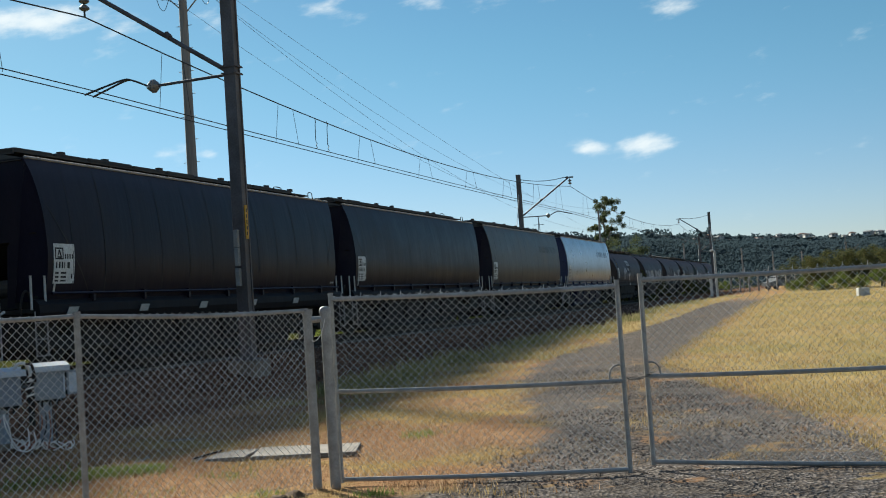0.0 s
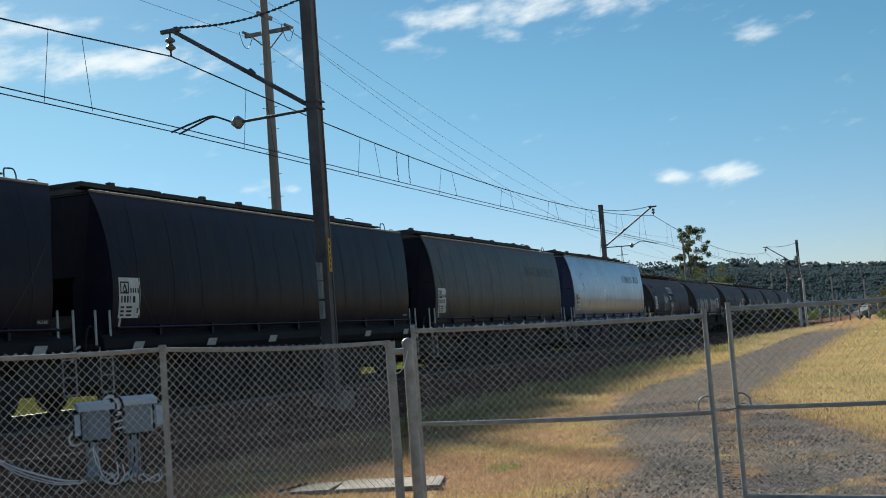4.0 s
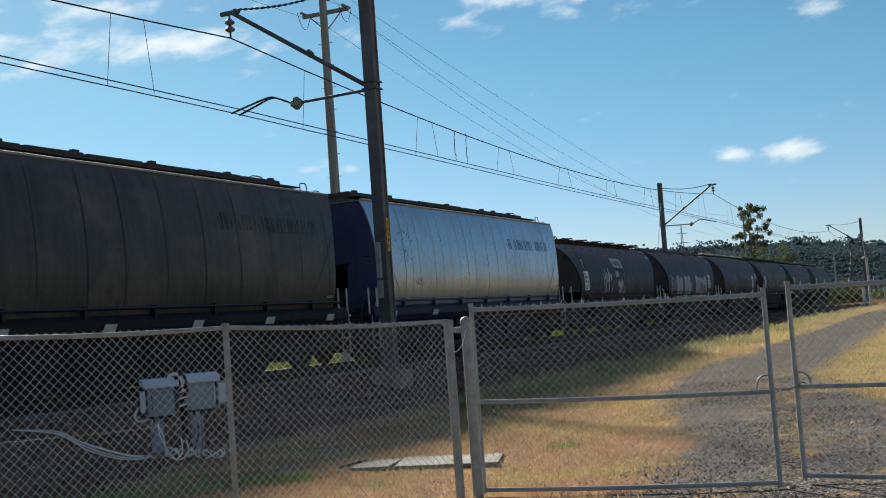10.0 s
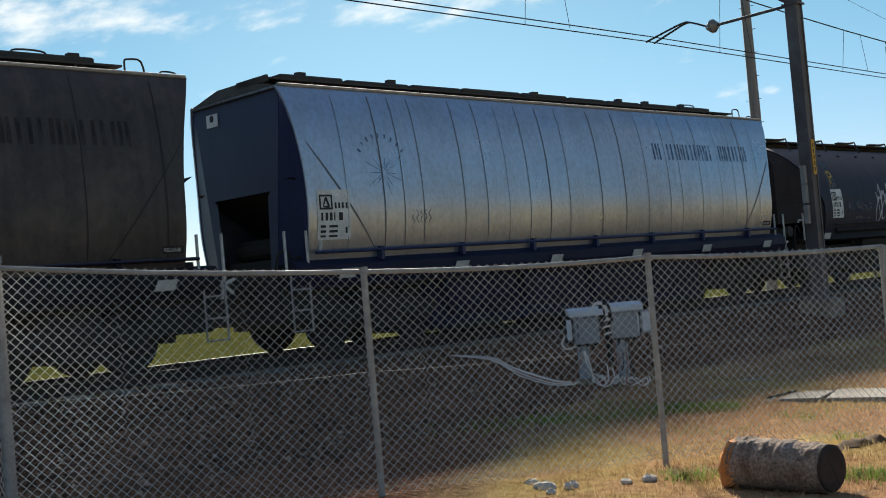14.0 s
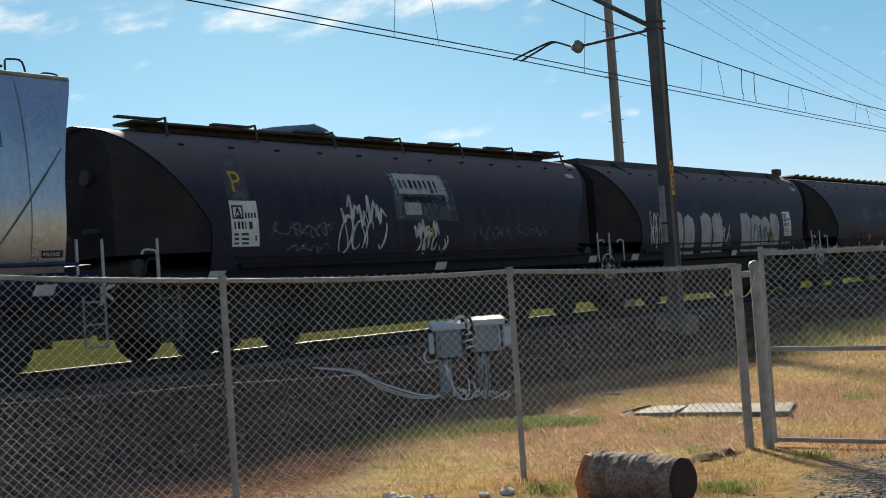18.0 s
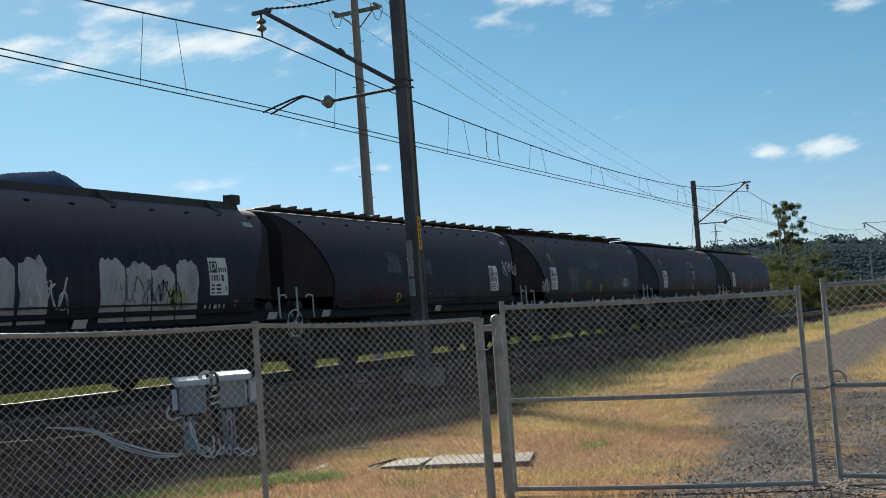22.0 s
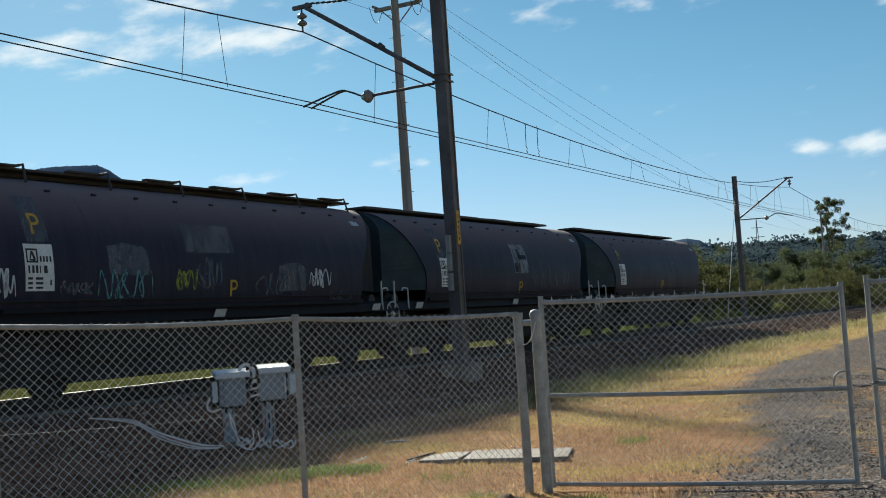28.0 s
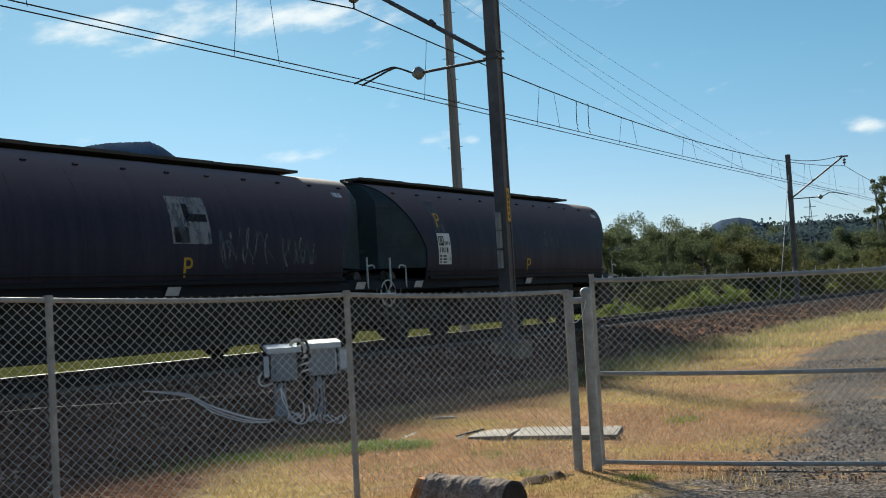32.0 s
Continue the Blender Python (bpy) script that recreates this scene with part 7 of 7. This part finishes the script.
def blades(name, label, mat_, s, d, h, lean=0.5, width=0.006, segs=1, patch=None):
    """Many single blades of grass standing on the ground at (s, d)."""
    n = len(s)
    x, y = 0.309017 * s - 0.951057 * d, 0.951057 * s + 0.309017 * d
    z = np.array([ground_z(a, b) for a, b in zip(x, y)]) + 0.0
    w = nr.uniform(0, 2 * np.pi, n)
    t = nr.uniform(0, 2 * np.pi, n)
    ln = lean * nr.uniform(0.2, 1.0, n) * h
    bx, by = np.cos(w) * width, np.sin(w) * width
    tx, ty = np.cos(t) * ln, np.sin(t) * ln
    zb = z - 0.02
    if segs == 1:
        v = np.stack([np.stack([x - bx, y - by, zb], 1), np.stack([x + bx, y + by, zb], 1), np.stack([x + tx, y + ty, z + h], 1)], 1).reshape(-1, 3)
        f = np.arange(3 * n).reshape(-1, 3)
    else:
        v = np.stack([np.stack([x - bx, y - by, zb], 1), np.stack([x + bx, y + by, zb], 1), np.stack([x + tx * 0.35 - bx * 0.8, y + ty * 0.35 - by * 0.8, z + h * 0.6], 1),
                      np.stack([x + tx * 0.35 + bx * 0.8, y + ty * 0.35 + by * 0.8, z + h * 0.6], 1), np.stack([x + tx, y + ty, z + h * (0.97 - 0.2 * lean)], 1)], 1).reshape(-1, 3)
        k = np.arange(n) * 5
        f = np.concatenate([np.stack([k, k + 1, k + 3], 1), np.stack([k, k + 3, k + 2], 1), np.stack([k + 2, k + 3, k + 4], 1)])
    g = Geo()
    g.v, g.f = v.tolist(), f.tolist()
    thing(name, label, "grass", kind="stuff", g=g, mats=mat_, fix=False)


def thinned(s, d, scale, cut, soft=0.15, seed=0.0):
    keep = np.array([noise.noise((a * scale, b * scale, seed)) for a, b in zip(s, d)])
    return keep > cut + soft * nr.standard_normal(len(s))


# mown dry grass by the gate
s, d = nr.uniform(3.5, 22, 170000), nr.uniform(1.2, 10.6, 170000)
left = 3.3 + 2.9 * np.clip((s - 11) / 15, 0, 1) ** 2 * (3 - 2 * np.clip((s - 11) / 15, 0, 1))
u = np.clip((s - 1) / 13, 0, 1)
edge = 4.4 + 5.3 * u * u * (3 - 2 * u)
wob = np.array([noise.noise((a * 0.7, b * 0.7, 2)) + 0.6 * noise.noise((a * 2.5, b * 2.5, 5)) for a, b in zip(s, d)])
k = (d > left + 0.9 * wob + 0.1) & (d < edge + 0.9 * wob) & thinned(s, d, 1.3, -0.28)
sl_ = ~((abs(0.309 * s - 0.951 * d + 2.45) < 1.3) & (abs(0.951 * s + 0.309 * d - 13.72) < 0.5))
k &= sl_
blades("mown_grass", "short dry orange-brown mown grass", DRY, s[k], d[k], nr.uniform(0.015, 0.075, k.sum()), 1.5, 0.0042)
# straggling tufts on the gravel
s, d = nr.uniform(7, 26, 40000), nr.uniform(-1.5, 5.5, 40000)
k = thinned(s, d, 1.1, 0.20, 0.08, 7)
blades("gravel_tufts", "dry grass tufts growing through gravel", DRY, s[k], d[k], nr.uniform(0.02, 0.07, k.sum()), 1.1, 0.005)
# tall straw of the paddock
q = nr.random(90000)
s, d = 9 + 75 * q ** 1.7, 0
lim = -0.4 + 3.9 * np.clip((s - 10) / 16, 0, 1) ** 2 * (3 - 2 * np.clip((s - 10) / 16, 0, 1))
d = lim - nr.random(len(s)) ** 1.2 * (8 + s * 0.35)
k = thinned(s, d, 0.6, -0.3, 0.15, 11) & (d > -0.36 * s - 3)
blades("paddock_grass", "tall pale straw grass of a dry paddock", PADDOCK, s[k], d[k], nr.uniform(0.03, 0.13, k.sum()) * np.clip((s[k] - 6) / 10, 0.3, 1), 1.1, 0.0055, 2)
# verge between gravel track and ballast
q = nr.random(85000)
s = 18.5 + 72 * q ** 1.5
d0 = np.interp(s, [15, 20, 26, 45, 90], [7.4, 6.9, 6.4, 5.6, 6.0])
d1 = np.interp(s, [15, 20, 26, 30, 34, 39, 44, 90], [8.6, 9.3, 9.7, 8.9, 8.3, 8.0, 7.6, 7.4])
d = d0 + (d1 - d0) * nr.random(len(s))
f = (d - d0) / (d1 - d0)
wave = np.array([noise.noise((a * 0.35, b * 0.5, 21)) for a, b in zip(s, d)])
k = thinned(s, d, 0.7, -0.05, 0.2, 3)
green = f + 0.9 * wave + 0.25 * nr.standard_normal(len(s)) > np.interp(s, [15, 24, 40, 90], [0.35, 0.55, 0.75, 0.9])
tall = np.clip(1.15 - (s - 15) / 120, 0.6, 1) * (0.45 + 0.75 * f) * np.clip((s - 17.5) / 4, 0.2, 1)
a, b = k & green, k & ~green
blades("verge_grass", "tall half-green verge grass beside ballast", WEED, s[a], d[a], nr.uniform(0.08, 0.42, a.sum()) * tall[a], 0.7, 0.005, 2)
blades("verge_straw", "dry yellow verge grass beside a gravel track", STRAW, s[b], d[b], nr.uniform(0.05, 0.26, b.sum()) * tall[b], 0.9, 0.005, 2)
# green tufts near the fence
cs = [(-3.84, 12.45, 0.15, 260), (-3.60, 12.56, 0.17, 340), (-3.34, 12.70, 0.13, 220), (-4.90, 11.62, 0.26, 170), (-4.44, 11.75, 0.26, 200), (-4.06, 12.20, 0.2, 150), (-1.36, 9.02, 0.12, 120), (-1.2, 8.95, 0.1, 70), (-2.33, 12.02, 0.16, 50),
      (-0.73, 10.38, 0.10, 90), (-2.66, 8.92, 0.13, 110), (-0.42, 14.9, 0.16, 70), (-1.72, 10.8, 0.10, 30), (-4.62, 12.9, 0.35, 90), (-3.1, 11.1, 0.3, 40), (-5.4, 11.1, 0.4, 120)]
pts = []
for x, y, rad, n_ in cs:
    n_ = int(n_ * 2.4)
    c = TRACK.inverted() @ Vector((x, y, 0))
    pts.append(np.stack([c.x + rad * nr.standard_normal(n_), c.y + rad * nr.standard_normal(n_)], 1))
pts = np.concatenate(pts)
blades("green_tufts", "green grass tufts in dry mown grass", TUFT, pts[:, 0], pts[:, 1], nr.uniform(0.02, 0.11, len(pts)), 1.3, 0.0035, 2)
# weeds behind the line
s, d = nr.uniform(-10, 45, 32000), 17.8 + nr.random(32000) ** 1.3 * 5
blades("lineside_tussocks", "bright green-yellow tussocks beside the far ballast", WEED, s, d, nr.uniform(0.10, 0.38, len(s)), 0.7, 0.009, 2)
s, d = nr.uniform(-8, 95, 26000), 17.9 + nr.random(26000) ** 1.4 * 9
blades("lineside_grass", "bright green-yellow grass behind the railway", GREEN, s, d, nr.uniform(0.12, 0.40, len(s)), 0.6, 0.010, 2)
s, d = nr.uniform(-8, 60, 8000), 18.0 + nr.random(8000) * 10
blades("lineside_straw", "yellow straw behind the railway", STRAW, s, d, nr.uniform(0.12, 0.45, len(s)), 0.6, 0.012, 2)

# ballast and gravel stones
STONE = bpy.data.materials.new("ballast_stone")
STONE.use_nodes = True
n_, l_ = STONE.node_tree.nodes, STONE.node_tree.links
geo_ = n_.new("ShaderNodeNewGeometry")
rp = ramp(n_, [(0.0, (0.048, 0.030, 0.022)), (0.5, (0.118, 0.074, 0.052)), (0.90, (0.220, 0.144, 0.104)), (1.0, (0.40, 0.32, 0.27))])
PEBBLE = surface("light_grey_gravel", (0.235, 0.20, 0.175), (0.125, 0.105, 0.09), rough=0.95, scale=30, bump=0, spec=0.05, world_space=True)
l_.new(geo_.outputs["Random Per Island"], rp.inputs[0])
l_.new(rp.outputs[0], n_["Principled BSDF"].inputs["Base Color"])
n_["Principled BSDF"].inputs["Roughness"].default_value = 0.9
n_["Principled BSDF"].inputs["Specular IOR Level"].default_value = 0.08


def stones(name, label, s, d, size, sink=0.3, mat_=None):
    n = len(s)
    x, y = 0.309017 * s - 0.951057 * d, 0.951057 * s + 0.309017 * d
    z = np.array([ground_z(a, b) for a, b in zip(x, y)])
    base = np.array([(1, 0, 0), (0, 1, 0), (-1, 0, 0), (0, -1, 0), (0.2, 0.1, 0.8), (0, -0.1, -0.7)])
    faces = np.array([(0, 1, 4), (1, 2, 4), (2, 3, 4), (3, 0, 4), (1, 0, 5), (2, 1, 5), (3, 2, 5), (0, 3, 5)])
    a = nr.uniform(0, 2 * np.pi, n)
    v = base[None] * (1 + 0.35 * nr.standard_normal((n, 6, 1))) * size[:, None, None]
    c, s_ = np.cos(a)[:, None], np.sin(a)[:, None]
    vx, vy = v[:, :, 0] * c - v[:, :, 1] * s_, v[:, :, 0] * s_ + v[:, :, 1] * c
    v = np.stack([vx + x[:, None], vy + y[:, None], v[:, :, 2] + (z + size * sink)[:, None]], 2).reshape(-1, 3)
    f = (faces[None] + (np.arange(n) * 6)[:, None, None]).reshape(-1, 3)
    g = Geo()
    g.v, g.f = v.tolist(), f.tolist()
    thing(name, label, "gravel", kind="stuff", g=g, mats=mat_ or STONE, fix=False)


s, d = nr.uniform(-6, 30, 62000), nr.uniform(7.4, 17.6, 62000)
u = np.clip((s - 1) / 13, 0, 1)
edge = np.maximum(8.3, 4.4 + 5.3 * u * u * (3 - 2 * u))
k = d > edge + 0.55 + 0.35 * np.clip(nr.standard_normal(len(s)), -1.5, 3)
stones("ballast_stones", "loose grey railway ballast stones", s[k], d[k], nr.uniform(0.014, 0.034, k.sum()))
s, d = nr.uniform(30, 95, 30000), nr.uniform(7.4, 17.4, 30000)
far_edge = np.interp(s, [30, 34, 44, 95], [9.6, 8.9, 8.0, 7.8])
k = d > far_edge + 0.3 * nr.standard_normal(len(s))
stones("ballast_stones", "loose grey railway ballast stones", s[k], d[k], nr.uniform(0.025, 0.05, k.sum()))
s, d = nr.uniform(5, 24, 30000), nr.uniform(-3.0, 6.2, 30000)
left = 3.3 + 2.9 * np.clip((s - 11) / 15, 0, 1)
right = -0.6 + 3.9 * np.clip((s - 10) / 16, 0, 1)
k = (d < left + 0.4 * nr.standard_normal(len(s))) & (d > right + 0.3 * nr.standard_normal(len(s)))
stones("gravel_stones", "loose grey gravel stones of a vehicle track", s[k], d[k], nr.uniform(0.006, 0.016, k.sum()), 0.1, PEBBLE)
# ---- what moves ----
def motions():
    for w, s in moving:
        walk(w, [(t, TRACK @ pose(s - p, MID, RAIL_Z)) for t, p in RUN])


motions()
